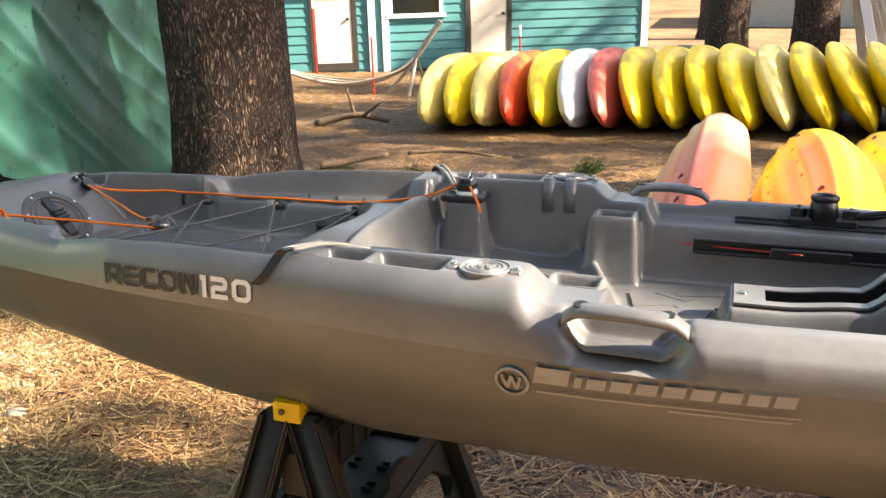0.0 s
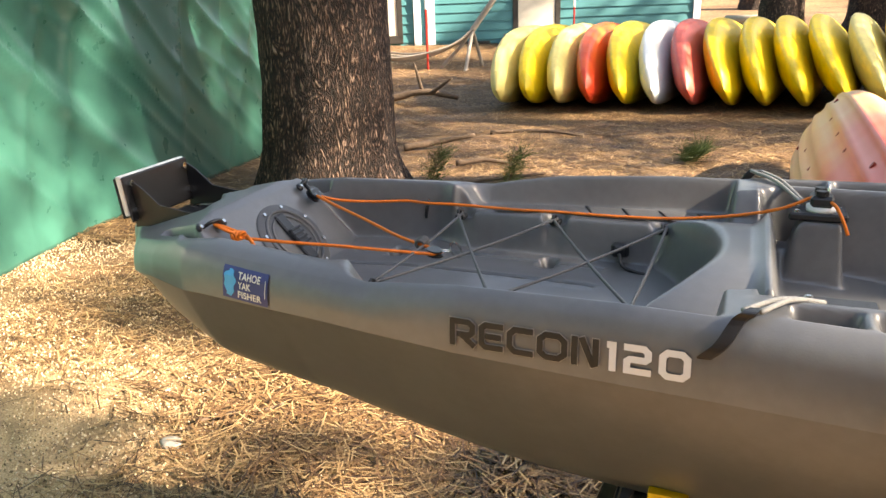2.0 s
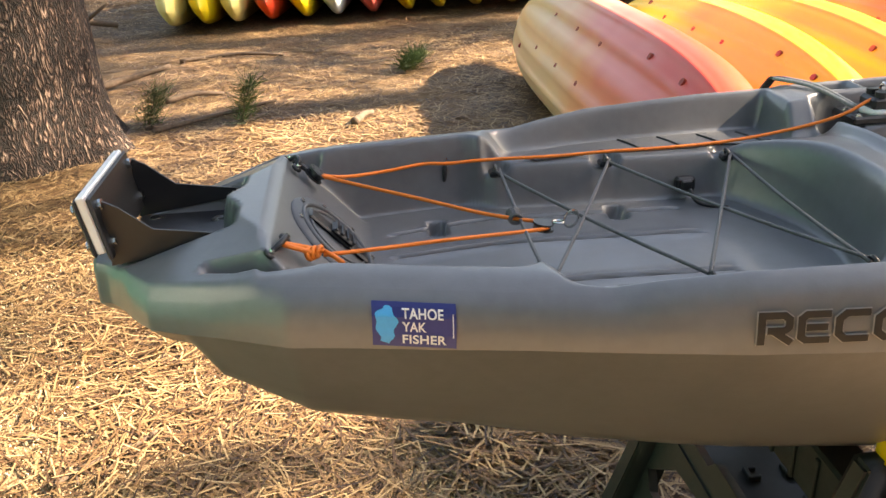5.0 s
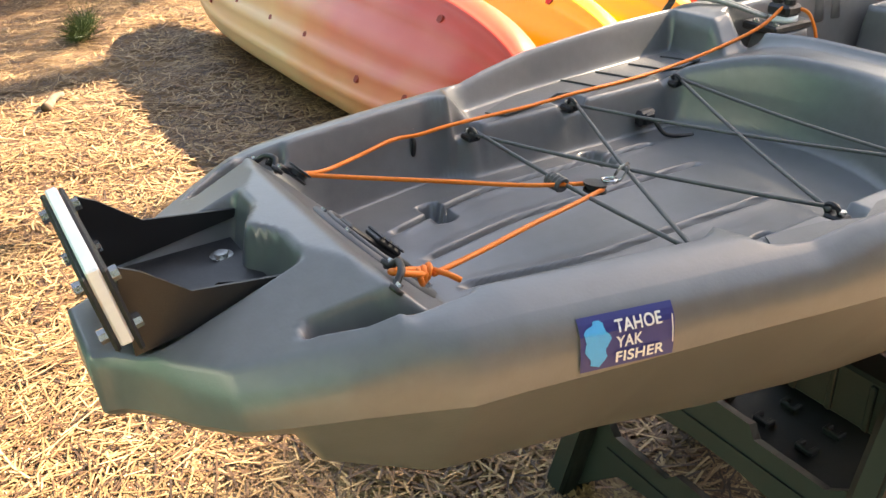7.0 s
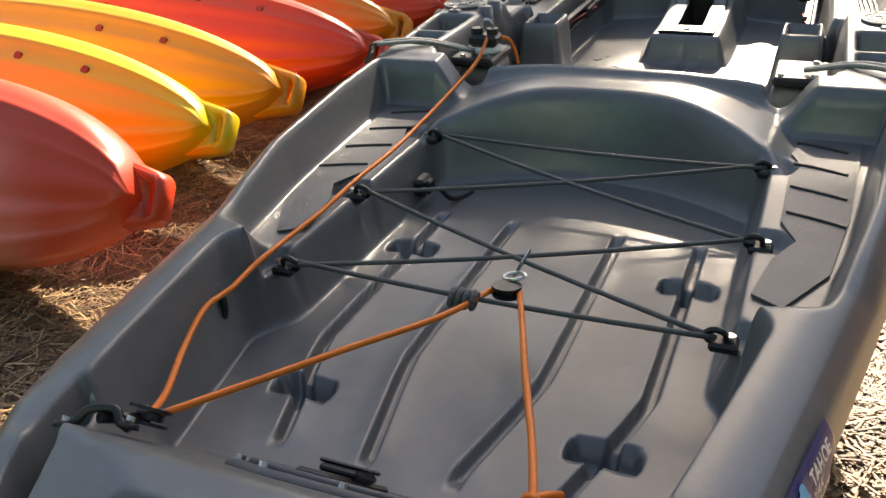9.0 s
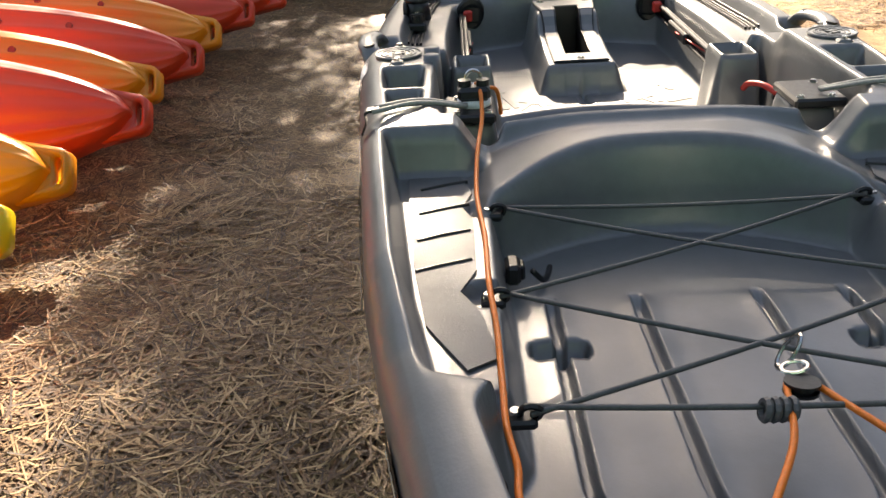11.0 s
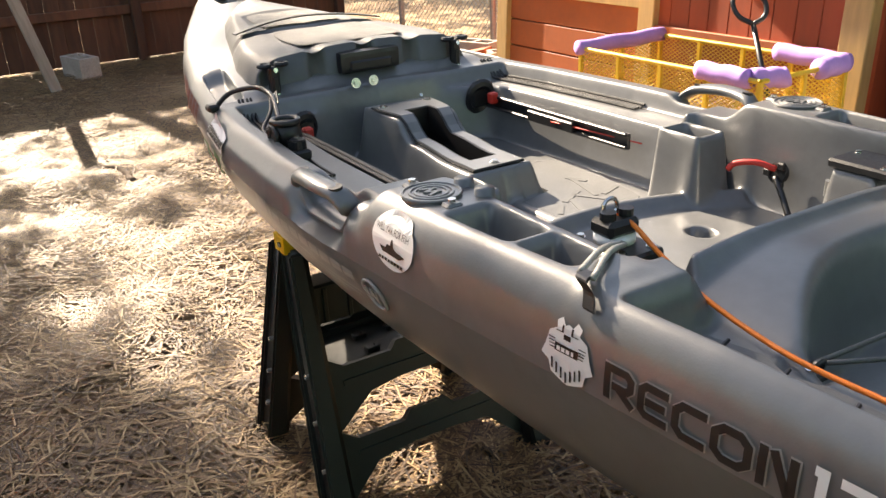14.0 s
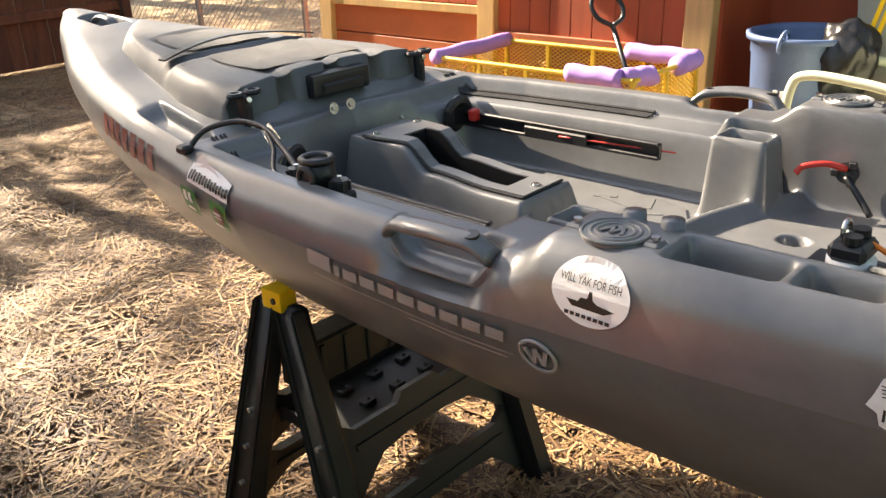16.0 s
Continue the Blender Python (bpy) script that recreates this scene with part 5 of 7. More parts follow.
oval = thing("round_sticker", "white round sticker with black words and a small boat", "sticker")
on_side("backing", ellipse_mesh(.106, .086), 1.631, 1.022, 1, M["decal_w"], oval, -.05, .003, "white round backing")
on_side("slogan", text_mesh("WILL YAK FOR FISH", .0115), 1.631, 1.036, 1, M["decal_k"], oval, -.05, .0045, "thin black words", .82, 1.3)
on_side("boat", flat([(-.030, -.010), (-.014, -.010), (-.010, -.004), (-.002, -.004), (.0, .006), (.004, .006), (.006, -.004), (.012, -.008), (.036, -.011), (.022, -.018), (-.022, -.018)]), 1.631, 1.020, 1, M["decal_k"], oval, -.05, .0045, "black boat outline")
on_side("print", bars_mesh([(k * .008 - .028, -.028, .006, .005) for k in range(8)]), 1.631, 1.020, 1, M["decal_k"], oval, -.05, .0045, "small black bars")

sh = thing("shield_sticker", "black and white shield-shaped sticker with antlers and feathers", "sticker")
out = [(-.012, .058), (-.006, .046), (.0, .05), (.006, .046), (.012, .058), (.020, .05), (.018, .038), (.03, .028), (.036, .0), (.042, -.02), (.03, -.03), (.026, -.05), (.012, -.058), (.0, -.064),
       (-.012, -.058), (-.026, -.05), (-.03, -.03), (-.042, -.02), (-.036, .0), (-.03, .028), (-.018, .038), (-.020, .05)]
on_side("backing", flat([(x * 1.06, y * 1.05) for x, y in out]), 1.277, .996, 1, M["decal_w"], sh, 0, .003, "white backing", .90, .64)
rows = [(0, .004, .040, .016)]
for k in range(7):
    rows += [(-.024 + k * .008, -.032 - .006 * (3 - abs(k - 3)), .003, .022)]
for k in range(4):
    rows += [(-.026 + .001 * k, .018 - k * .006, .012, .002), (.026 - .001 * k, .018 - k * .006, .012, .002)]
rows += [(-.008, .042, .003, .014), (.008, .042, .003, .014), (-.014, .036, .010, .002), (.014, .036, .010, .002), (0, .028, .012, .010)]
on_side("pattern", bars_mesh(rows), 1.277, .996, 1, M["decal_k"], sh, 0, .0045, "black pattern bars", .90, .64)
on_side("name_bar", bars_mesh([(-.012, .004, .006, .008), (-.004, .004, .006, .008), (.004, .004, .006, .008), (.012, .004, .004, .008)]), 1.277, .996, 1, M["decal_w"], sh, 0, .006, "white bars", .90, .64)

mt = thing("mountain_sticker", "white sticker with a mountain outline and black print", "sticker")
on_side("backing", flat([(-.085, -.022), (.085, -.022), (.085, .016), (.0, .016), (-.018, .030), (-.024, .026), (-.036, .048), (-.05, .03), (-.058, .034), (-.075, .016), (-.085, .016)]), 2.470, 1.000, 1, M["decal_w"], mt, -.05, .005, "white backing", .96, .86)
on_side("print", bars_mesh([(-.074 + k * .0118, -.004 + .002 * (k % 2), .0085, .018) for k in range(14)]), 2.470, 1.000, 1, M["decal_k"], mt, -.05, .0065, "dark bars of print", .96, .86)
for nm, x0, rows in (("year_sticker", 2.545, "w"), ("date_sticker", 2.425, "r")):
    g = thing(nm, "green registration sticker with white print" if rows == "w" else "green registration sticker with a red disc", "sticker")
    on_side("backing", rect_mesh(.062, .054), x0, .946, 1, M["decal_g"], g, -.05, .009, "green backing")
    if rows == "w":
        on_side("print", bars_mesh([(-.012, .004, .012, .022), (.008, .004, .012, .022), (0, -.022, .03, .006)]), x0, .953, 1, M["decal_w"], g, -.05, .0105, "white bars")
    else:
        on_side("disc", ellipse_mesh(.036, .036), x0, .946, 1, M["decal_r"], g, -.05, .0105, "red disc")
        on_side("print", bars_mesh([(0, -.002, .026, .005), (0, -.010, .026, .003), (-.005, -.028, .03, .004)]), x0, .953, 1, M["decal_w"], g, -.05, .012, "white bars")
for s in (1,):
    rn = thing("registration_bars", "row of red registration marks on the bow side", "lettering")
    for k in range(7):
        on_side("mark_bar", bars_mesh([(-.15 + k * .05, 0, .034, .052)]), 2.90, .995, s, M["decal_r"], rn, -.05, .003, "faded red bar")
bn = thing("stripe_sticker", "dark patterned sticker with white print beside the stern", "sticker")
on_side("backing", rect_mesh(.12, .042), .575, .965, 1, M["decal_k"], bn, .03, .003, "black and red backing")
on_side("print", bars_mesh([(-.045 + k * .016, 0, .011, .024) for k in range(5)]), .575, .965, 1, M["decal_w"], bn, .03, .0045, "white bars")
on_side("flash", bars_mesh([(.048, 0, .016, .038)]), .575, .965, 1, M["decal_r"], bn, .03, .0045, "red flash")

# ---- sawhorses ----
def taper(bm, a, b, ha, hb):
    """A straight bar from a to b whose half sizes (x, y) change on the way."""
    lo = [bm.verts.new(Vector(a) + Vector((sx * ha[0], sy * ha[1], 0))) for sx, sy in ((-1, -1), (1, -1), (1, 1), (-1, 1))]
    hi = [bm.verts.new(Vector(b) + Vector((sx * hb[0], sy * hb[1], 0))) for sx, sy in ((-1, -1), (1, -1), (1, 1), (-1, 1))]
    fs = [bm.faces.new(lo[::-1]), bm.faces.new(hi)] + [bm.faces.new((lo[i], lo[(i + 1) % 4], hi[(i + 1) % 4], hi[i])) for i in range(4)]
    es = {e for f in fs for e in f.edges}
    bmesh.ops.recalc_face_normals(bm, faces=fs)
    bmesh.ops.bevel(bm, geom=list(es), offset=.006, segments=2, affect='EDGES')


def sawhorse(x, yc=.05, half=.265, top=.575, bz=.0, label=""):
    """A folding plastic sawhorse: beam, two tilted leg frames with broad legs, gusseted braces, shelf tray and end brackets."""
    ob = thing("sawhorse", label, "sawhorse", "sawhorses under the kayak", at=SITE @ Matrix.Translation((x, yc, 0)))
    bm = bmesh.new()
    box(bm, -.04, .04, -half, half, top - .11, top, .006)
    beam = part("beam", bm, M["saw"], ob)
    for k in range(7):
        y = -half + .06 + k * (2 * half - .12) / 6
        bm = bmesh.new()
        box(bm, -.046, .046, y - .006, y + .006, top - .105, top - .01, .002)
        part("rib", bm, M["saw"], beam)
    spread, lift = .235, .09 + bz
    for s in (1, -1):
        for d in (1, -1):
            a = Vector((d * .030, s * half, top + lift))
            b = Vector((d * spread, s * (half + .030), .012))
            bm = bmesh.new()
            taper(bm, a, b, (.036, .018), (.050, .024))
            leg = part("leg", bm, M["saw"], ob, "", True)
            # raised side flanges of the leg
            for q in (-1, 1):
                bm = bmesh.new()
                taper(bm, a + Vector((q * .033, s * .010, 0)), b + Vector((q * .046, s * .012, 0)), (.006, .020), (.007, .030))
                part("flange", bm, M["saw"], leg)
            bm = bmesh.new()
            box(bm, b.x - .058, b.x + .058, b.y - .036, b.y + .036, -.004, .022, .006)
            part("foot", bm, M["saw"], leg)
            for f in (.45, .62, .80):
                bm = bmesh.new()
                p = a.lerp(b, f) + Vector((0, s * .020, 0))
                cyl(bm, p, p + Vector((0, s * .014, 0)), .006, seg=10)
                part("rivet", bm, M["galv"], leg, "worn rivet")
        bm = bmesh.new()
        y0 = s * (half + .006)
        box(bm, -.032, .032, y0 - .022, y0 + .022, top + lift - .012, top + lift + .034, .006, None, 2)
        b2 = part("beam_bracket", bm, M["yellow"], ob, "yellow plastic end bracket")
        bm = bmesh.new()
        cyl(bm, (-.010, y0 + s * .022, top + lift + .012), (-.010, y0 + s * .026, top + lift + .012), .007, seg=10)
        part("bolt", bm, M["black"], b2, "black bolt")
    H0 = top + lift
    for d in (1, -1):
        for z0, h, g in ((.300, .085, .12), (.125, .075, .10)):
            xx = d * (.030 + (spread - .030) * (1 - z0 / H0))
            tl = math.atan2(spread - .03, H0)
            m = Matrix.Translation((xx, 0, z0)) @ Matrix.Rotation(-d * tl, 4, 'Y') @ Matrix(((0, 0, 1, 0), (1, 0, 0, 0), (0, 1, 0, 0), (0, 0, 0, 1)))
            hh = half + .005
            out = [(-hh, -.09), (-hh + g, 0), (-.06, .012), (.06, .012), (hh - g, 0), (hh, -.09), (hh, h + .04), (hh - .06, h), (.075, h), (.055, h + .022), (-.055, h + .022), (-.075, h), (-hh + .06, h), (-hh, h + .04)]
            bm = bmesh.new()
            prism(bm, out, -.011, .011, m)
            br = part("cross_brace", bm, M["saw"], ob)
            bm = bmesh.new()
            prism(bm, [(-hh + .05, h * .42), (hh - .05, h * .42), (hh - .05, h * .58), (-hh + .05, h * .58)], -.017, .017, m)
            part("stiffener", bm, M["saw"], br)
    zt = top * .60
    bm = bmesh.new()
    box(bm, -.115, .115, -half + .03, half - .03, zt - .012, zt, .004)
    tray = part("shelf", bm, M["saw"], ob, "black folding shelf tray")
    for q in (-1, 1):
        bm = bmesh.new()
        box(bm, q * .112 - .006, q * .112 + .006, -half + .03, half - .03, zt - .035, zt + .016, .003)
        part("shelf_edge", bm, M["saw"], tray)
        bm = bmesh.new()
        box(bm, -.105, .105, q * (half - .035) - .005, q * (half - .035) + .005, zt - .02, zt + .016, .003)
        part("shelf_edge", bm, M["saw"], tray)
    for yy in (-.12, -.02, .08):
        for xx in (-.03, .05):
            bm = bmesh.new()
            for q in (-1, 1):
                box(bm, xx - .012, xx + .012, yy + q * .014 - .005, yy + q * .014 + .005, zt - .001, zt + .012, .002)
            box(bm, xx - .014, xx - .004, yy - .018, yy + .018, zt - .001, zt + .012, .002)
            part("hinge_block", bm, M["saw"], tray)
    return ob


sawhorse(1.185, .005, half=.285, label="black plastic sawhorse with yellow brackets under the kayak's stern half", bz=.008)
sawhorse(2.505, .055, label="black plastic sawhorse with yellow brackets under the kayak's bow half", bz=.020)

# ---- trees ----
def trunk_mesh(bm, r0, h, flare=.35, seed=0, seg=40, lean=(0, 0)):
    rows = []
    N = 46
    for i in range(N + 1):
        z = h * (i / N) ** 1.35
        r = r0 * (1 - .35 * z / h) * (1 + flare * math.exp(-z / .22))
        row = []
        for k in range(seg):
            a = math.tau * k / seg
            f = 1 + .05 * noise.noise((math.cos(a) * 1.5 + seed, math.sin(a) * 1.5, z * .8)) + .09 * math.exp(-z / .3) * math.sin(a * 5 + seed)
            # plated bark: deep upright furrows
            f += .05 * noise.noise((math.cos(a) * 7 + seed, math.sin(a) * 7, z * 2.2)) + .03 * noise.noise((math.cos(a) * 16, math.sin(a) * 16 + seed, z * 5))
            row.append(bm.verts.new((r * f * math.cos(a) + lean[0] * z, r * f * math.sin(a) + lean[1] * z, z - .05)))
        rows.append(row)
    for p, q in zip(rows, rows[1:]):
        for k in range(seg):
            bm.faces.new((p[k], p[(k + 1) % seg], q[(k + 1) % seg], q[k]))
    bm.faces.new(rows[-1])


def pine(x, y, r, h, label, seed, crown_at=.5, lean=(0, 0), seg=40, tufts=16, spread=1.0, fine=1.0, limbs=26):
    t = thing("pine_tree", label, "tree", "pine trees", at=upright(x, y))
    bm = bmesh.new()
    trunk_mesh(bm, r, h, seed=seed, lean=lean, seg=seg)
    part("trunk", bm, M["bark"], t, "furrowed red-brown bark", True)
    rnd = random.Random(seed)
    for _ in range(limbs):
        z = h * (crown_at + (1 - crown_at) * rnd.random())
        a, ln = rnd.random() * math.tau, (1.1 - .8 * (z / h)) * rnd.uniform(2.0, 3.6) * spread
        c = Vector((lean[0] * z, lean[1] * z, z))
        e = c + Vector((math.cos(a) * ln, math.sin(a) * ln, rnd.uniform(-.3, .5)))
        bm = bmesh.new()
        tube(bm, [c, (c + e) / 2 + Vector((0, 0, .15)), e], .035, 5, .012)
        part("limb", bm, M["bark"], t)
    rnd = random.Random(seed)
    verts, faces = [], []
    for _ in range(limbs):
        z = h * (crown_at + (1 - crown_at) * rnd.random())
        a, ln = rnd.random() * math.tau, (1.1 - .8 * (z / h)) * rnd.uniform(2.0, 3.6) * spread
        dz = rnd.uniform(-.3, .5)
        for k in range(tufts):
            f = rnd.uniform(.3, 1.05)
            c = Vector((math.cos(a) * ln * f + lean[0] * z, math.sin(a) * ln * f + lean[1] * z, z + dz * f + .12)) + Vector([rnd.gauss(0, .22) for _ in range(3)])
            for q in range(int(7 * fine)):
                d = Vector([rnd.gauss(0, 1) for _ in range(3)]).normalized() * rnd.uniform(.14, .26)
                s = d.cross(Vector((rnd.random(), rnd.random(), rnd.random()))).normalized() * (.016 / fine ** .5)
                i = len(verts)
                verts += [c - s, c + s, c + d]
                faces.append((i, i + 1, i + 2))
    pydata("crown", verts, faces, M["leaf"], t, "open tufts of green needles")
    return t


pine(-1.55, 3.95, .465, 11, "thick pine tree with furrowed red-brown bark beside the green tarp", 3, .55, seg=56)
pine(1.75, 20.5, .50, 13, "tall pine tree behind the yellow kayaks", 5, .5)
pine(3.75, 21.5, .55, 14, "tall pine tree with sunlit bark behind the yellow kayaks", 8, .5)
pine(1.1, 31, .5, 14, "distant pine tree in the open woods", 11, .45, seg=20)

# ---- teal house ----
def house():
    A, B = Vector((-9.5, 14.6)), Vector((0.0, 18.9))
    d = (B - A).normalized()
    ang = math.degrees(math.atan2(d.y, d.x))
    L = (B - A).length
    m = upright(B.x, B.y, -.05, ang)
    h = thing("house", "single-storey teal house with white trim and cream doors", "house", at=m)
    # local: x runs along the front (from -L to 0), y goes back into the house, z up
    H = 3.0
    doors = ((-7.05, .80, .40), (-3.62, .82, .42))
    bm = bmesh.new()
    box(bm, -L, 0, .05, 5, 0, H)
    part("wall", bm, M["teal"], h)
    bm = bmesh.new()
    wd = bmesh.new()
    nb = 15
    for k in range(nb):
        z = .06 + k * .195
        seg = bmesh.new()
        box(seg, -L, 0, .0, .05, z, z + .19, 0)
        for v in seg.verts:
            if v.co.z > z + .1 and v.co.y < .01:
                v.co.y = .022
        part("siding_board", seg, M["teal"], h)
    bm.free(), wd.free()
    for x, w, z0 in doors:
        dd = bmesh.new()
        for a, b in ((x - w / 2 - .11, x - w / 2), (x + w / 2, x + w / 2 + .11)):
            box(dd, a, b, -.03, .04, z0 - .06, z0 + 2.12, .004)
        box(dd, x - w / 2 - .11, x + w / 2 + .11, -.03, .04, z0 + 2.05, z0 + 2.17, .004)
        box(dd, x - w / 2 - .11, x + w / 2 + .11, -.03, .04, z0 - .16, z0, .004)
        fr = part("door_frame", dd, M["darktrim"], h, "dark brown door frame")
        dd = bmesh.new()
        box(dd, x - w / 2 + .005, x + w / 2 - .005, -.012, .03, z0 + .005, z0 + 2.045, .006)
        dr = part("door", dd, M["door"], h, "cream door leaf")
        dd = bmesh.new()
        cyl(dd, (x + w / 2 - .09, -.06, z0 + .95), (x + w / 2 - .09, -.01, z0 + .95), .032, seg=12)
        part("door_knob", dd, M["black"], dr)
    bm = bmesh.new()
    box(bm, -4.35, -3.0, -.55, -.04, .22, .36, .01)
    part("step", bm, M["concrete"], h, "concrete doorstep slab")
    for x in (-6.22, -5.92):
        bm = bmesh.new()
        box(bm, x - .075, x + .075, -.045, -.006, .10, H, .004)
        part("trim_board", bm, M["trimw"], h, "white upright trim board")
    bm = bmesh.new()
    box(bm, -.13, .03, -.03, .03, 0, H, .004)
    part("corner_board", bm, M["trimw"], h, "white corner board")
    for a, b in ((-5.75, -4.72),):
        bm = bmesh.new()
        box(bm, a - .08, a, -.03, .04, 1.42, 2.5, .003), box(bm, b, b + .08, -.03, .04, 1.42, 2.5, .003)
        box(bm, a - .14, b + .14, -.06, .04, 1.33, 1.42, .004), box(bm, a - .1, b + .1, -.03, .04, 2.5, 2.6, .003)
        wn = part("window_frame", bm, M["trimw"], h, "white window frame and sill")
        bm = bmesh.new()
        box(bm, a, b, -.004, .03, 1.42, 2.5)
        part("pane", bm, M["glass"], wn)
    for x in (-4.95, -2.1):
        bm = bmesh.new()
        box(bm, x - .3, x + .3, -.012, .03, .05, .22, .004)
        for k in range(5):
            box(bm, x - .28, x + .28, -.02, -.012, .065 + k * .03, .08 + k * .03)
        part("crawl_vent", bm, M["darktrim"], h, "dark crawl-space vent")
    bm = bmesh.new()
    prof = [(-.6, H), (5.6, H), (5.6, H + .1), (2.5, H + 1.3), (-.6, H + .1)]
    lo = [bm.verts.new((-L - .4, y, z)) for y, z in prof]
    hi = [bm.verts.new((.4, y, z)) for y, z in prof]
    bm.faces.new(lo), bm.faces.new(hi[::-1])
    for i in range(5):
        bm.faces.new((lo[i], hi[i], hi[(i + 1) % 5], lo[(i + 1) % 5]))
    part("roof", bm, M["darktrim"], h, "dark pitched roof")


house()


# ---- green tarp shelter ----
def tarp():
    t = thing("tarp_shelter", "green plastic tarp hung over a shelter, creased and wrinkled", "tarp")
    foot = curve1([-3, 1.0, 1.8, 2.6, 3.4, 4.2, 5.0, 5.6], [-2.2, -2.35, -2.46, -2.60, -2.61, -2.68, -2.74, -2.9])
    verts, faces = [], []
    NU, NV = 260, 120
    for i in range(NU + 1):
        y = -2.5 + 8.1 * i / NU
        for j in range(NV + 1):
            s = j / NV
            z = 2.9 * s
            ed = .25 + .75 * s
            u, v = y * .8 + z * .9 + .25 * noise.noise((y * .5, z * .5, 3)), z * .8 - y * .9
            ridge = 1 - abs(noise.noise((u * 1.1, v * .16, 11))) * 2
            ridge2 = 1 - abs(noise.noise((u * 2.9 + 4, v * .22, 17))) * 2
            ridge3 = 1 - abs(noise.noise((y * 1.4 - z * .5, z * .5, 23))) * 2
            fold = .07 * max(ridge, 0) ** 5 + .03 * max(ridge2, 0) ** 5 + .03 * max(ridge3, 0) ** 8 + .06 * noise.noise((y * .6, z * .5, 1)) + .008 * noise.noise((u * 6, v * .8, 9))
            verts.append((foot(y) - .16 * s - .08 * math.sin(s * 3) + fold * ed * 1.5, y, z + .0))
    for i in range(NU):
        for j in range(NV):
            a = i * (NV + 1) + j
            faces.append((a, a + NV + 1, a + NV + 2, a + 1))
    sheet = pydata("tarp_sheet", verts, faces, M["tarp"], t, "", True)
    mo = sheet.modifiers.new("thickness", 'SOLIDIFY')
    mo.thickness = .003
    bm = bmesh.new()
    box(bm, -6.5, -2.95, -2.5, 5.6, 2.86, 2.9)
    part("tarp_roof", bm, M["tarp"], t)
    for y in (-2.4, 5.5):
        for x in (-3.05, -6.4):
            bm = bmesh.new()
            cyl(bm, (x, y, 0), (x, y, 2.86), .03, seg=10)
            part("pole", bm, M["galv"], t)
    for b in ((-6.5, -6.45, -2.5, 5.6), (-6.44, -3.0, 5.55, 5.6)):
        bm = bmesh.new()
        box(bm, *b, 0, 2.855)
        part("tarp_back", bm, M["tarp"], t)


tarp()


# ---- stored kayaks ----
def rental(label, material, L, W, D, m, group, blunt=2.6, tip=.30, square=.30):
    """A moulded rental kayak: x runs along it, its keel side faces +z, its deck -z. The ends carry slotted grips."""
    t = thing("rental_kayak", label, "kayak", group, at=m)
    nx, K = 64, 72

    def keel_side(s, q):
        """Half breadth and height of the ridged bottom at s (-1 to 1 along) and q (0 to 1 across)."""
        f = max(0.0, 1 - abs(s) ** blunt)
        w = W / 2 * f ** .62 + .012
        top, mid = D - tip * abs(s) ** 3.2 * D, D * .42
        c = q ** 1.25
        z = mid + (top - mid) * max(0.0, 1 - c * c) ** square
        for q0, amp, wd in ((.0, .022, .10), (.30, -.012, .10), (.44, .018, .06), (.60, -.008, .06), (.76, .018, .055)):
            z += amp * f ** .5 * max(0.0, 1 - abs(q - q0) / wd) ** .8
        return w, z, mid

    verts, faces = [], []
    for i in range(nx + 1):
        s = 2 * i / nx - 1
        dk = .02 + .10 * abs(s) ** 3
        for k in range(K):
            a = math.tau * k / K
            c, sn = math.cos(a), math.sin(a)
            q = abs(c) ** .8
            w, z, mid = keel_side(s, q)
            if sn < 0:
                z = mid + (dk - mid) * abs(sn) ** .55
            verts.append((L * s / 2, w * q * (1 if c >= 0 else -1), z))
    for i in range(nx):
        for k in range(K):
            a, b = i * K + k, i * K + (k + 1) % K
            faces.append((a, b, b + K, a + K))
    faces.append(tuple(range(K))[::-1]), faces.append(tuple(nx * K + k for k in range(K)))
    pydata("hull", verts, faces, material, t, "", True)
    for sgn in (-1, 1):
        bm = bmesh.new()
        x = sgn * L / 2
        out = [(x - sgn * .16, -.13), (x + sgn * .04, -.085), (x + sgn * .065, -.06), (x + sgn * .065, .06), (x + sgn * .04, .085), (x - sgn * .16, .13)]
        ins = [(x + sgn * .005, -.055), (x + sgn * .028, -.055), (x + sgn * .040, -.042), (x + sgn * .040, .042), (x + sgn * .028, .055), (x + sgn * .005, .055)]
        z0 = D * .42 - .05
        rings = [[bm.verts.new((px, py, zz)) for px, py in pl] for zz in (z0, z0 + .085) for pl in (out, ins)]
        o0, i0, o1, i1 = rings
        n = 6
        for k in range(n):
            j = (k + 1) % n
            bm.faces.new((o0[k], o0[j], i0[j], i0[k])), bm.faces.new((o1[k], i1[k], i1[j], o1[j]))
            bm.faces.new((o0[k], o1[k], o1[j], o0[j])), bm.faces.new((i0[k], i0[j], i1[j], i1[k]))
        bmesh.ops.recalc_face_normals(bm, faces=bm.faces)
        bmesh.ops.bevel(bm, geom=list(bm.edges), offset=.006, segments=2, affect='EDGES')
        part("end_grip", bm, material, t, "", True)
    for x in (-.34, -.24, -.08, .04, .18, .30):
        for sd in (-1, 1):
            q = .32 if abs(x) < .2 else .54
            w, z, mid = keel_side(2 * x, q)
            bm = bmesh.new()
            cyl(bm, (x * L, sd * q * w, z - .03), (x * L, sd * q * w, z + .004), .019, seg=12)
            part("scupper_hole", bm, M["k_hole"], t, "dark red drain hole")
    return t


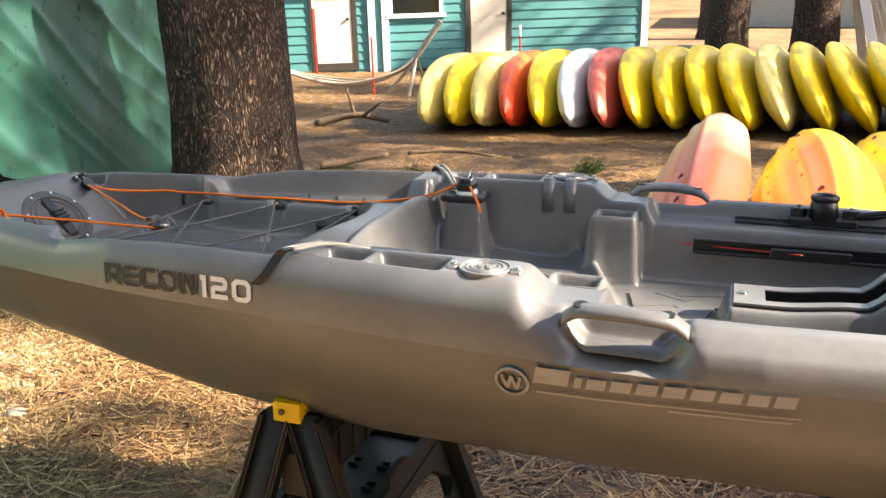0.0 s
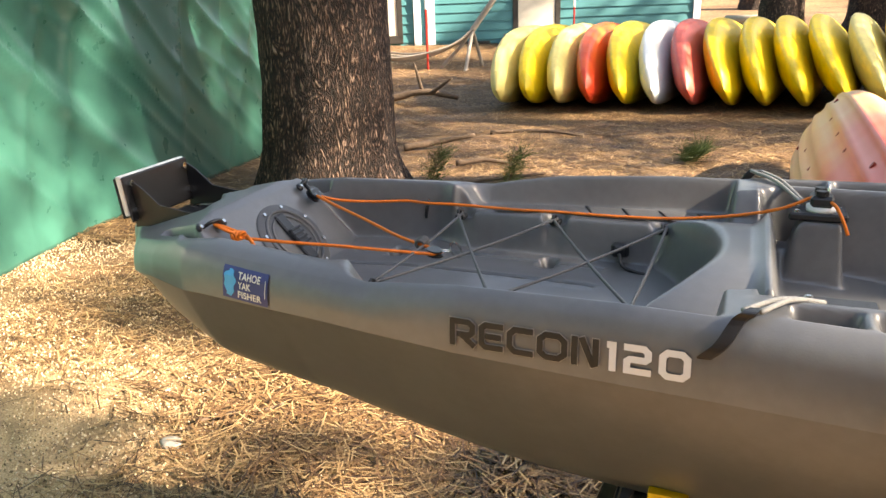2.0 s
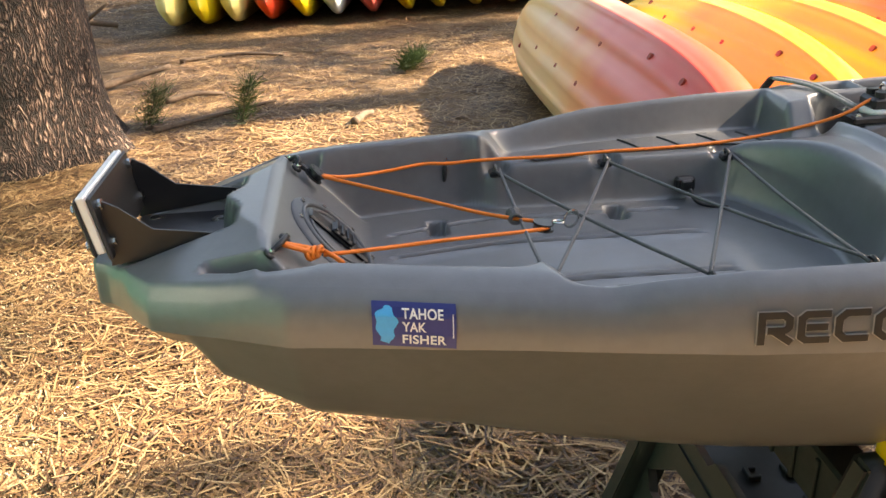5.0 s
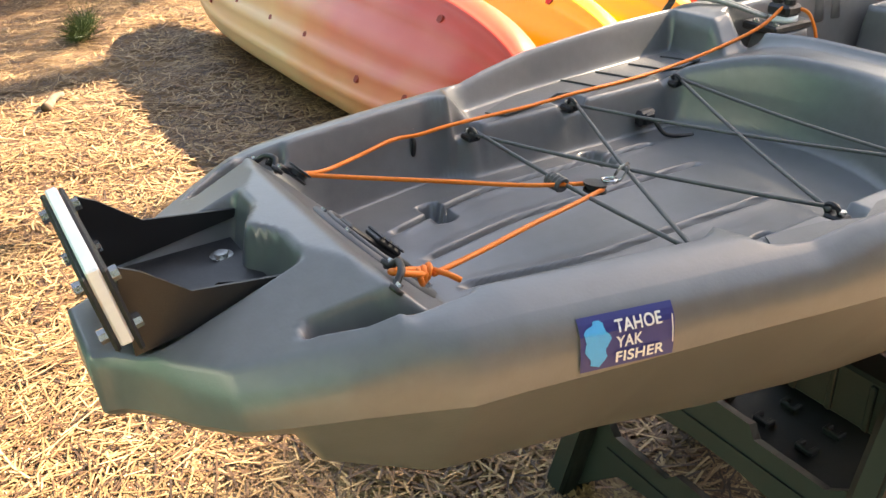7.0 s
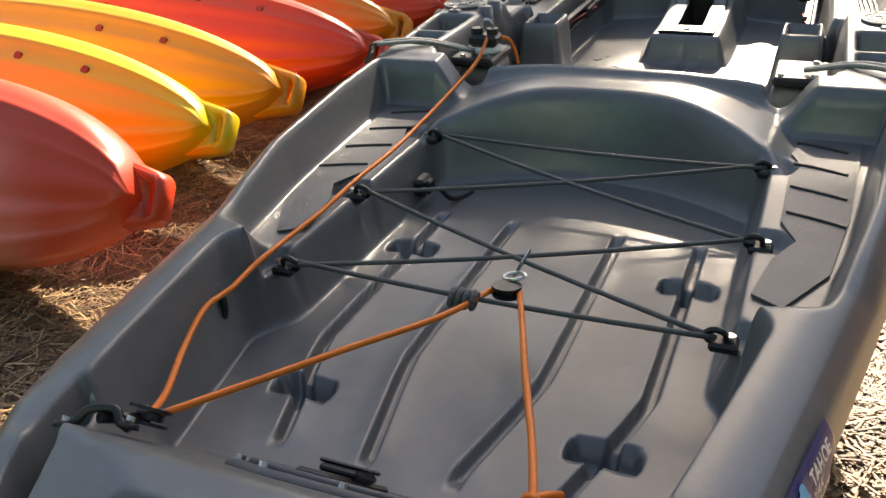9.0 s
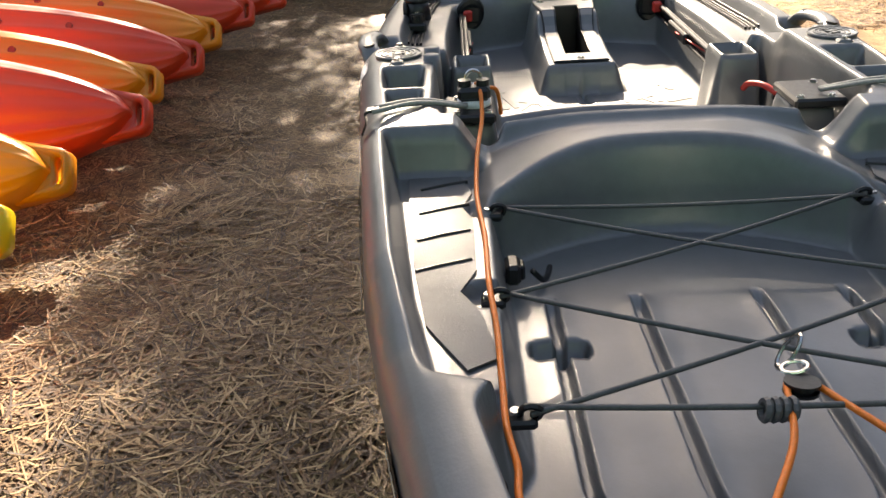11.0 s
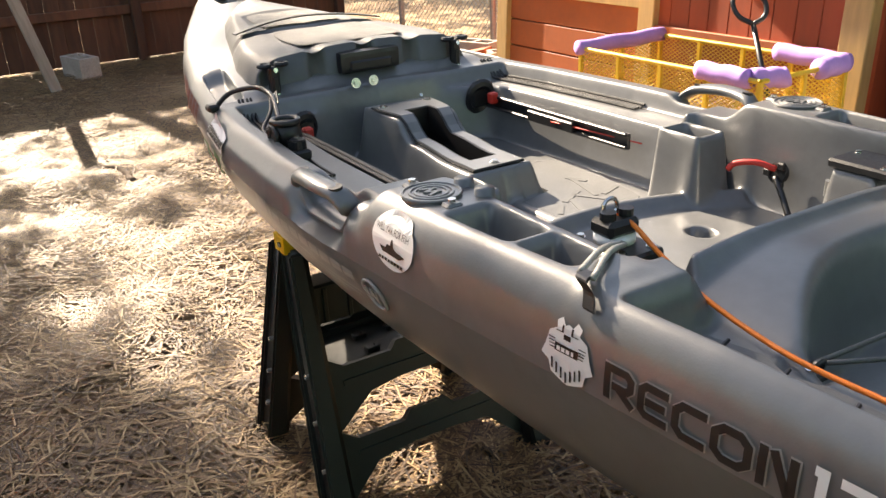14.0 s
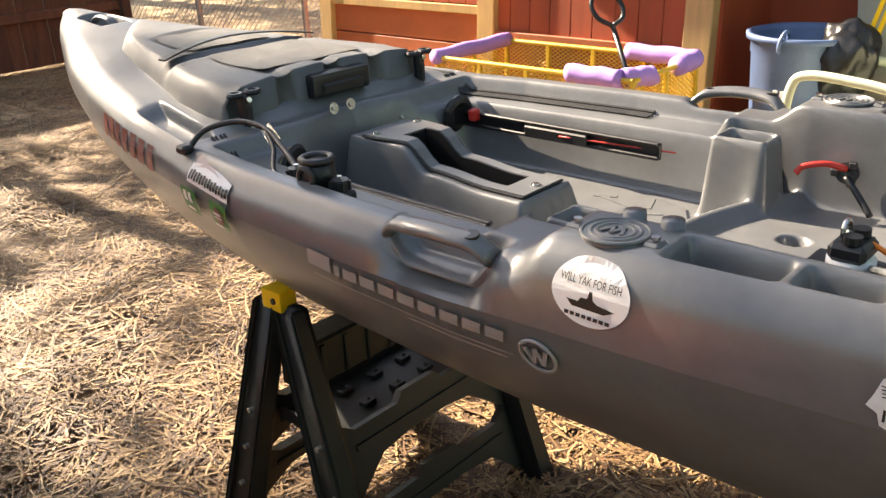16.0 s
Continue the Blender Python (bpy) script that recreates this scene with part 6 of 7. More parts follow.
def blend_mat(name, stops, lo=-1.6, hi=1.6, wob=.5, across=0.0):
    """Moulded plastic whose colours run into each other along the boat (and across it)."""
    m = bpy.data.materials.new(name)
    m.use_nodes = True
    n, l = m.node_tree.nodes, m.node_tree.links
    tc, sep, nz, mr, r = [n.new("ShaderNode" + k) for k in ("TexCoord", "SeparateXYZ", "TexNoise", "MapRange", "ValToRGB")]
    a1, a2 = n.new("ShaderNodeMath"), n.new("ShaderNodeMath")
    l.new(tc.outputs["Object"], sep.inputs[0]), l.new(tc.outputs["Object"], nz.inputs[0])
    nz.inputs["Scale"].default_value = 1.8
    mr.clamp = False
    mr.inputs[1].default_value, mr.inputs[2].default_value = lo, hi
    l.new(sep.outputs[0], mr.inputs[0])
    for a in (a1, a2):
        a.operation = 'MULTIPLY_ADD'
    l.new(nz.outputs[0], a1.inputs[0]), l.new(mr.outputs[0], a1.inputs[2])
    a1.inputs[1].default_value = wob
    l.new(sep.outputs[1], a2.inputs[0]), l.new(a1.outputs[0], a2.inputs[2])
    a2.inputs[1].default_value = across
    els = r.color_ramp.elements
    while len(els) < len(stops):
        els.new(.5)
    for i, (p, col) in enumerate(stops):
        els[i].position, els[i].color = p, (*col, 1)
    l.new(a2.outputs[0], r.inputs[0]), l.new(r.outputs[0], n["Principled BSDF"].inputs["Base Color"])
    n["Principled BSDF"].inputs["Roughness"].default_value = .36
    bp, n3 = n.new("ShaderNodeBump"), n.new("ShaderNodeTexNoise")
    n3.inputs["Scale"].default_value = 150
    bp.inputs["Strength"].default_value, bp.inputs["Distance"].default_value = .08, .002
    l.new(tc.outputs["Object"], n3.inputs[0]), l.new(n3.outputs[0], bp.inputs["Height"]), l.new(bp.outputs[0], n["Principled BSDF"].inputs["Normal"])
    return m


YEL, PALE, ORG, RED, PINK = (.80, .56, .02), (.80, .66, .22), (.82, .28, .015), (.66, .055, .02), (.76, .165, .12)
M["k_hole"] = mat("drain_hole_plastic", (.35, .03, .012), .6, var=.3, scale=30)
M["k_yel"] = mat("yellow_kayak_plastic", YEL, .40, var=.25, scale=2, obj_var=.08)
M["k_pale"] = mat("faded_yellow_plastic", PALE, .5, var=.2, scale=2)
M["k_white"] = mat("white_kayak_plastic", (.62, .68, .68), .45, var=.12, scale=3)
M["k_red"] = mat("red_kayak_plastic", (.60, .10, .07), .45, var=.2, scale=3)
M["k_sun"] = blend_mat("sunrise_plastic", [(.34, RED), (.52, PINK), (.68, (.80, .30, .14)), (.90, (.80, .50, .26))], -2.1, 2.1, .5, .6)
M["k_redorg"] = blend_mat("red_orange_plastic", [(.3, RED), (.6, (.66, .08, .018)), (1.0, ORG)])
M["k_orgyel"] = blend_mat("orange_yellow_plastic", [(.3, ORG), (.7, (.74, .34, .02)), (1.0, YEL)])
M["k_orange"] = blend_mat("orange_plastic", [(.2, ORG), (.55, (.72, .17, .012)), (.9, RED)])
M["k_yelorg"] = blend_mat("yellow_orange_plastic", [(.2, YEL), (.62, (.80, .44, .02)), (.80, (.78, .34, .03)), (.95, YEL)])

FAR = ["k_pale", "k_yel", "k_pale", "k_orange", "k_yel", "k_white", "k_red", "k_yel", "k_yel", "k_yel", "k_yel", "k_pale", "k_yel", "k_yel", "k_yel", "k_yel", "k_yel", "k_pale", "k_yel", "k_yel", "k_yel"]
WORD = {"k_pale": "faded pale yellow", "k_yel": "yellow", "k_orange": "orange and red", "k_white": "white", "k_red": "faded red"}
FAR_X, FAR_Y = -1.42, 7.60


def row_kayak(label, material, m, lean, tall):
    """A rental kayak stood on its edge: keel to one side, its blunt bow drawn to a low point."""
    t = thing("rental_kayak", label, "kayak", "rental kayaks stored in a row", at=m)
    P = [Vector(p) for p in ((-.10, .50), (.05, .47), (.19, .10), (.22, -.24), (.10, -.48), (-.02, -.48), (-.20, -.16), (-.19, .26))]
    for _ in range(2):
        P = [q for a, b in zip(P, P[1:] + P[:1]) for q in (a.lerp(b, .18), a.lerp(b, .82))]
    verts, faces = [], []
    n, K = 26, len(P)
    for i in range(n + 1):
        u = 2 * i / n - 1
        f, g = max(0.0, 1 - abs(u) ** 2.2) ** .55 + .015, abs(u) ** 2.6
        for p in P:
            x, z = p.x * f + .15 * g, (p.y * f - .17 * g) * tall
            verts.append((x - lean * z, 1.70 * u, z + .49 * tall))
    for i in range(n):
        for k in range(K):
            a, b = i * K + k, i * K + (k + 1) % K
            faces.append((a, a + K, b + K, b))
    faces += [tuple(range(K)), tuple(n * K + k for k in range(K))[::-1]]
    pydata("hull", verts, faces, material, t)
    bm = bmesh.new()
    tube(bm, [(.21 - lean * v.z, v.y, v.z) for v in (Vector((0, -1.1 + .22 * k, .49 * tall + .02 * math.sin(k))) for k in range(11))], .012, 6)
    part("edge_bead", bm, material, t, "", True)
    return t


for i, c in enumerate(FAR):
    x = FAR_X + .312 * i + .0045 * i * i
    row_kayak(WORD[c] + " rental kayak standing on its side", M[c], SITE @ Matrix.Translation((x, FAR_Y + 1.7 + .05 * i, .0)) @ pose(0, 0, 0, 0, 0, -4 - .4 * i), .04 + .032 * i + .05 * math.sin(i * 2.1), .86 + min(i, 12) * .012)

NEAR = [("k_sun", 1.86, "sunrise pink and cream", 3.66, 4.05, .75, .42, 4.0, 58, .37), ("k_yelorg", 2.50, "bright yellow and orange", 3.58, 3.5, .74, .38, 2.3, 54, .36),
        ("k_orgyel", 3.00, "orange and yellow", 3.62, 3.6, .74, .38, 2.1, 56, .36), ("k_redorg", 3.66, "red and orange", 3.58, 3.7, .74, .38, 2.1, 56, .36),
        ("k_orange", 4.16, "orange", 3.68, 3.7, .74, .38, 2.1, 56, .36), ("k_redorg", 4.66, "red", 3.60, 3.7, .74, .38, 2.1, 56, .36),
        ("k_orange", 5.24, "orange", 3.64, 3.7, .74, .38, 2.1, 56, .36), ("k_redorg", 5.86, "red and orange", 3.56, 3.7, .74, .38, 2.1, 56, .36),
        ("k_redorg", 6.42, "red", 3.44, 3.7, .74, .38, 2.1, 56, .36)]
for i, (c, x, wd, yc, L, W, D, bl, tl, zc) in enumerate(NEAR):
    m = SITE @ Matrix.Translation((x, yc, zc)) @ pose(0, 0, 0, 0, 0, 90) @ pose(0, 0, 0, -tl, 0, 0) @ Matrix.Translation((0, 0, -D * .45))
    rental(wd + " sit-on-top kayak leaning on its side", M[c], L, W, D, m, "rental kayaks laid side by side", bl, .30)


# ---- red shed, fence and gate ----
shed = thing("red_shed", "red wooden shed with pale wood trim and orange panels", "shed", at=upright(0, 0))


def shed_p(x, y, z):
    """Yard place to the shed's own upright frame."""
    return Vector((x, y, z + on_site(x, y).z))


WY = -3.05
g0 = on_site(4.5, WY).z


def shed_box(x0, x1, y0, y1, z0, z1, bevel=0.0):
    bm = bmesh.new()
    box(bm, x0, x1, y0, y1, z0 + g0, z1 + g0, bevel)
    return bm


part("wall_core", shed_box(3.18, 6.36, -6.0, WY - .03, -.05, 2.6), M["shed"], shed)
rs = random.Random(5)
for k in range(9):
    x = 3.36 + k * .152
    part("board", shed_box(x, x + .148, WY - .03, WY, .60, 2.6, .003), M["shed"], shed)
for k in range(10):
    x = 4.80 + k * .148
    part("board", shed_box(x, x + .144, WY - .03, WY, .76, 2.6, .003), M["shed"], shed)
part("panel", shed_box(3.36, 4.70, WY - .03, WY + .004, -.05, .56, .004), M["shed2"], shed, "orange-red lower panel")
for z0, z1 in ((-.05, .30), (.31, .50), (.51, .70)):
    part("panel", shed_box(4.80, 6.25, WY - .03, WY + .006, z0, z1, .004), M["shed2"], shed, "orange-red lower panel")
part("rail", shed_box(3.36, 4.68, WY, WY + .035, .56, .61, .004), M["shed2"], shed, "painted rail")
part("rail", shed_box(4.80, 6.25, WY, WY + .035, .70, .755, .004), M["wood"], shed, "pale wood rail")
for x0, x1 in ((3.20, 3.36), (4.67, 4.81), (6.24, 6.37)):
    part("post", shed_box(x0, x1, WY - .05, WY + .05, -.05, 2.6, .006), M["wood"], shed, "pale wooden corner post")
bm = bmesh.new()
box(bm, 2.9, 6.6, -6.2, -2.7, 2.6 + g0, 2.72 + g0)
part("roof", bm, M["darktrim"], shed, "dark flat roof")
part("side_wall", shed_box(1.0, 3.18, -3.75, -3.7, -.05, 2.6), M["shed"], shed, "dark red side wall")

fence = thing("board_fence", "tall brown board fence in shade", "fence", at=SITE.copy())
rs = random.Random(8)
y = -3.25
while y < 7.6:
    w = .138 + rs.uniform(-.004, .004)
    bm = bmesh.new()
    dx = rs.uniform(-.006, .006)
    box(bm, 9.74 + dx, 9.76 + dx, y, y + w, .02, 1.75 + rs.uniform(-.02, .02), .003)
    part("board", bm, M["fence"], fence)
    y += w + .0015
for z in (.46, 1.45):
    bm = bmesh.new()
    box(bm, 9.69, 9.735, -3.25, 7.6, z, z + .085, .004)
    part("rail", bm, M["fence"], fence, "brown rail")
for y in (-3.2, -1.0, 1.2, 3.4, 5.6, 7.5):
    bm = bmesh.new()
    box(bm, 9.62, 9.71, y - .045, y + .045, 0, 1.7, .005)
    part("post", bm, M["fence"], fence, "brown fence post")

link = thing("chain_link_fence", "galvanised chain-link fence panel beside the red shed", "fence", at=SITE.copy())
LA, LB, LH = Vector((9.85, -3.3, 0)), Vector((6.45, -3.75, 0)), 1.3
for t in (0, .34, .75, 1):
    bm = bmesh.new()
    p = LA.lerp(LB, t)
    cyl(bm, p, p + Vector((0, 0, LH + .05)), .028, seg=12)
    cyl(bm, p + Vector((0, 0, LH + .05)), p + Vector((0, 0, LH + .08)), .032, .012, 12)
    part("post", bm, M["galv"], link)
bm = bmesh.new()
cyl(bm, LA + Vector((0, 0, LH)), LB + Vector((0, 0, LH)), .018, seg=10)
part("top_rail", bm, M["galv"], link)
bm = bmesh.new()
d = (LB - LA)
Ln = d.length
d.normalize()
pitch = .062
n = int(Ln / pitch)
for k in range(-int(LH / pitch), n):
    for s in (1, -1):
        a0, z0, z1 = k * pitch, .03, LH
        a1 = a0 + (LH - .03)
        if s < 0:
            z0, z1 = LH, .03
        t0, t1 = max(0, -a0 / (a1 - a0)), min(1, (Ln - a0) / (a1 - a0))
        if t1 <= t0:
            continue
        P = [LA + d * (a0 + (a1 - a0) * t) + Vector((0, .003 * s, z0 + (z1 - z0) * t)) for t in (t0, t1)]
        tube(bm, P, .0022, 4, close=False)
wires = part("wire_mesh", bm, M["galv"], link, "woven diamond wire")
wires["kind"] = "stuff"

back = thing("backdrop_fence", "weathered fence far behind the chain-link", "fence", at=SITE.copy())
y = -9.0
for k in range(46):
    bm = bmesh.new()
    box(bm, 6.6 + k * .15, 6.74 + k * .15, -8.0, -7.97, 0, 1.9, .003)
    part("board", bm, M["fence"], back)


def cinder_block(x, y, turn, tip, label):
    t = thing("cinder_block", label, "block", "cinder blocks", at=SITE @ Matrix.Translation((x, y, 0)) @ pose(0, 0, 0, tip, 0, turn))
    bm = bmesh.new()
    L, W, H, w = .39, .19, .19, .032
    for x0, x1, y0, y1 in ((-L / 2, L / 2, -W / 2, -W / 2 + w), (-L / 2, L / 2, W / 2 - w, W / 2), (-L / 2, -L / 2 + w, -W / 2 + w, W / 2 - w),
                           (L / 2 - w, L / 2, -W / 2 + w, W / 2 - w), (-w / 2, w / 2, -W / 2 + w, W / 2 - w)):
        box(bm, x0, x1, y0, y1, 0, H, .003)
    part("block_shell", bm, M["concrete"], t)


cinder_block(7.15, -3.35, 20, 0, "grey cinder block standing by the shed")
cinder_block(6.55, -3.30, 70, 0, "grey cinder block beside a broken brick")
cinder_block(9.2, -.32, 15, 0, "grey cinder block at the foot of the fence")
for x, y, a in ((6.85, -3.15, 30), (6.72, -3.45, 75)):
    b = thing("stone_block", "reddish broken stone block by the shed", "block", at=SITE @ Matrix.Translation((x, y, 0)) @ pose(0, 0, 0, 0, 12, a))
    bm = bmesh.new()
    box(bm, -.13, .13, -.09, .09, 0, .17, .02, None, 2)
    for v in bm.verts:
        v.co += Vector((noise.noise(v.co * 9), noise.noise(v.co * 8 + Vector((3, 0, 0))), 0)) * .02
    part("block_body", bm, M["shed2"] if a == 30 else M["concrete"], b)
stake = thing("white_post", "leaning weathered white timber post", "post", at=SITE @ Matrix.Translation((8.65, 0, 0)) @ pose(0, 0, 0, -13, -3, 0))
bm = bmesh.new()
box(bm, -.045, .045, -.045, .045, -.05, 1.9, .006)
part("timber", bm, M["oldwood"], stake)


# ---- garden wagon with foam-padded rails ----
wagon = thing("garden_wagon", "yellow mesh garden wagon with purple foam-padded rails", "wagon", at=SITE.copy())
x0, x1, y0, y1, zt, zb = 3.18, 4.42, -2.86, -2.24, .60, .24
bm = bmesh.new()
C = [(x0, y0), (x1, y0), (x1, y1), (x0, y1)]
for a, b in zip(C, C[1:] + C[:1]):
    for z in (zt, zb):
        cyl(bm, (*a, z), (*b, z), .013, seg=10)
part("rail_frame", bm, M["wagon"], wagon, "yellow tube rails")
for x, y in C + [((x0 + x1) / 2, y0), ((x0 + x1) / 2, y1), (x0 + .31, y0), (x1 - .31, y0), (x0 + .31, y1), (x1 - .31, y1), (x0, (y0 + y1) / 2), (x1, (y0 + y1) / 2)]:
    bm = bmesh.new()
    box(bm, x - .012, x + .012, y - .012, y + .012, zb, zt, .003)
    part("upright", bm, M["wagon"], wagon, "yellow upright")
for (ax, ay), (bx, by) in zip(C, C[1:] + C[:1]):
    bm = bmesh.new()
    A, B = Vector((ax, ay, 0)), Vector((bx, by, 0))
    Ls = (B - A).length
    u = (B - A).normalized()
    h, p = zt - zb, .036
    for k in range(-int(h / p * 1.6), int(Ls / p)):
        for s in (1, -1):
            a0 = k * p
            a1 = a0 + h * 1.6
            t0, t1 = max(0, -a0 / (a1 - a0)), min(1, (Ls - a0) / (a1 - a0))
            if t1 <= t0:
                continue
            zz = (lambda t: zb + h * t) if s > 0 else (lambda t: zt - h * t)
            tube(bm, [A + u * (a0 + (a1 - a0) * t) + Vector((0, 0, zz(t))) for t in (t0, t1)], .0028, 4, close=False)
    part("mesh_side", bm, M["wagon"], wagon, "yellow diamond mesh side")["kind"] = "stuff"
bm = bmesh.new()
box(bm, x0, x1, y0, y1, zb - .03, zb - .01, .004)
part("tray", bm, M["wagon"], wagon)
for x in (x0 + .18, x1 - .18):
    for y in (y0 + .06, y1 - .06):
        bm = bmesh.new()
        ring(bm, (x, y, .135), (0, 1, 0), .095, .036, 24, 10)
        wh = part("wheel", bm, M["black"], wagon, "black rubber tyre", True)
        bm = bmesh.new()
        disc(bm, (x, y - .02, .135), (0, 1, 0), .06, .04, 18)
        part("rim", bm, M["wagon"], wh, "yellow rim")
    bm = bmesh.new()
    cyl(bm, (x, y0 + .06, .135), (x, y1 - .06, .135), .014, seg=10)
    box(bm, x - .02, x + .02, y0 + .2, y1 - .2, .13, zb - .02, .003)
    part("axle", bm, M["black"], wagon)
for a, b, r in (((x1, y0 - .01), (x1, y1 + .02), .042), ((x0 + .40, y0), (x0 - .01, y0), .046), ((x0, y0 + .02), (x0 - .01, y0 + .22), .05), ((x0 + .36, y1), (x0 + .06, y1), .046), ((x0 + .06, y1 - .02), (x0 - .02, y1 - .16), .048)):
    bm = bmesh.new()
    A, B = Vector((*a, zt + .004)), Vector((*b, zt + .004))
    P = [A.lerp(B, k / 10) + Vector((0, 0, .004 * math.sin(k * 1.3))) for k in range(11)]
    tube(bm, P, r, 16)
    f = part("foam_sleeve", bm, M["foam"], wagon, "purple foam tube padding", True)
bm = bmesh.new()
hp = Vector((x0 + .02, -2.42, .30))
ht = Vector((x0 + .28, -2.50, .80))
tube(bm, [hp, ht], .013, 10)
dirv = (ht - hp).normalized()
sd = Vector((.75, .65, 0)).normalized()
loop = [ht, ht + dirv * .04 + sd * .06, ht + dirv * .11 + sd * .075, ht + dirv * .165 + sd * .035, ht + dirv * .165 - sd * .035, ht + dirv * .11 - sd * .075, ht + dirv * .04 - sd * .06, ht]
tube(bm, spline(loop, 4), .012, 10)
part("pull_handle", bm, M["black"], wagon, "black loop pull handle", True)
wagon_load = thing("straw_load", "dry straw and needles heaped in the wagon", "straw", at=SITE.copy())
rs = random.Random(3)
verts, faces = [], []
for _ in range(3500):
    c = Vector((rs.uniform(x0 + .05, x1 - .05), rs.uniform(y0 + .05, y1 - .05), 0))
    c.z = zb + .0 + .10 * math.sin((c.x - x0) / (x1 - x0) * 3.1) * rs.random()
    d2 = Vector((rs.gauss(0, 1), rs.gauss(0, 1), rs.gauss(0, .25))).normalized() * .06
    s = d2.cross(Vector((0, 0, 1))).normalized() * .0015
    i = len(verts)
    verts += [c - d2 - s, c - d2 + s, c + d2 + s, c + d2 - s]
    faces.append((i, i + 1, i + 2, i + 3))
pydata("straw", verts, faces, M["needle"], wagon_load)["kind"] = "stuff"

# ---- blue bin, bag, chair arm, leaning sheet ----
BX, BY, BR, BH = 2.72, -3.10, .27, .74
tub = thing("blue_bin", "blue round plastic bin lined with a black bag", "bin", at=SITE @ Matrix.Translation((BX, BY, 0)))
bm = bmesh.new()
prof = [(.0, .01), (BR * .82, .01), (BR * .84, .03), (BR * .95, BH - .10), (BR * .97, BH - .095), (BR * .97, BH - .03), (BR * 1.06, BH - .028), (BR * 1.07, BH), (BR * .98, BH), (BR * .95, BH - .03), (BR * .82, .05), (0, .05)]
seg = 48
rows = [[bm.verts.new((r * math.cos(math.tau * k / seg), r * math.sin(math.tau * k / seg), z)) for k in range(seg)] for r, z in prof[1:-1]]
for a, b in zip(rows, rows[1:]):
    for k in range(seg):
        bm.faces.new((a[k], a[(k + 1) % seg], b[(k + 1) % seg], b[k]))
bm.faces.new(rows[0][::-1]), bm.faces.new(rows[-1])
part("bin_body", bm, M["bin"], tub, "", True)
bm = bmesh.new()
for k in range(3):
    box(bm, -.05 + k * .035, -.025 + k * .035, BR * .915, BR * .925, .44, .49, .002)
part("print_bar", bm, M["decal_w"], tub, "worn pale marks")
bm = bmesh.new()
ring(bm, (.02, BR * .9, BH - .02), (1, 0, .2), .05, .010, 16, 6)
part("lug", bm, M["bin"], tub, "blue lifting lug")
bag = thing("bin_bag", "black bin bag gathered over the bin's rim", "bag", at=SITE @ Matrix.Translation((BX - .22, BY + .10, BH - .12)))
bm = bmesh.new()
bmesh.ops.create_icosphere(bm, subdivisions=4, radius=.16)
for v in bm.verts:
    f = 1 + .28 * noise.noise(v.co * 9) + .16 * noise.noise(v.co * 22)
    v.co = Vector((v.co.x * .85 * f, v.co.y * .7 * f, v.co.z * 1.25 * f))
part("bag_film", bm, M["bag"], bag, "", True)
tool = thing("yellow_tool", "yellow handle of a tool standing in the bin", "tool", at=SITE @ Matrix.Translation((BX - .19, BY - .02, .3)) @ pose(0, 0, 0, 0, -14, 0))
bm = bmesh.new()
for s in (-.018, .018):
    box(bm, s - .010, s + .010, -.012, .012, 0, .85, .003)
part("shaft", bm, M["yellow"], tool)
chair = thing("plastic_chair", "pale green moulded plastic garden chair", "chair", at=SITE @ Matrix.Translation((2.40, -2.85, 0)))
M["chair"] = mat("pale_green_plastic", (.50, .54, .42), .4, var=.1, scale=10)
for s in (.24, -.24):
    bm = bmesh.new()
    tube(bm, spline([(.20, s, .0), (.21, s, .30), (.19, s, .56), (.12, s, .63), (-.10, s, .62), (-.24, s, .60)], 6), .022, 10)
    part("arm", bm, M["chair"], chair, "", True)
bm = bmesh.new()
box(bm, -.24, .22, -.23, .23, .40, .43, .01)
part("seat", bm, M["chair"], chair)
bm = bmesh.new()
box(bm, -.27, -.24, -.23, .23, .42, .85, .01)
part("backrest", bm, M["chair"], chair)
for s in (.22, -.22):
    bm = bmesh.new()
    tube(bm, [(-.24, s, 0), (-.23, s, .42)], .022, 10)
    part("leg", bm, M["chair"], chair)
sheet = thing("leaning_sheet", "grey sheet of board leaning against the shed side", "board", at=SITE @ Matrix.Translation((1.95, -3.2, 0)) @ pose(0, 0, 0, 8, 8, 0))
M["greyboard"] = mat("grey_board", (.30, .30, .26), .8, var=.15, scale=4)
bm = bmesh.new()
box(bm, -.5, .5, -.012, .012, 0, 1.9, .003)
part("board_sheet", bm, M["greyboard"], sheet)

# ---- things before the teal house ----
ham = thing("hammock", "rope hammock slung low from a leaning pole", "hammock", at=SITE.copy())
ends = [Vector((-5.75, 12.0, .45)), Vector((-2.62, 12.0, 1.25))]
for k in range(7):
    bm = bmesh.new()
    o = (k - 3) * .05
    P = [(-5.75, 12, .45), (-5.3, 12 + o, .27 + abs(o) * .3), (-4.7, 12 + 2.2 * o, .14 + abs(o) * .5), (-4.2, 12 + 2.4 * o, .12 + abs(o) * .5), (-3.7, 12 + 2 * o, .22 + abs(o) * .4), (-3.3, 12 + o, .42), (-3.02, 12, .66)]
    tube(bm, spline(P, 6), .018, 6)
    part("rope", bm, M["oldwood"], ham, "", True)
bm = bmesh.new()
tube(bm, [(-3.05, 12, .62), (-2.62, 12, 1.2)], .045, 10)
part("pole", bm, M["oldwood"], ham, "grey timber pole end")
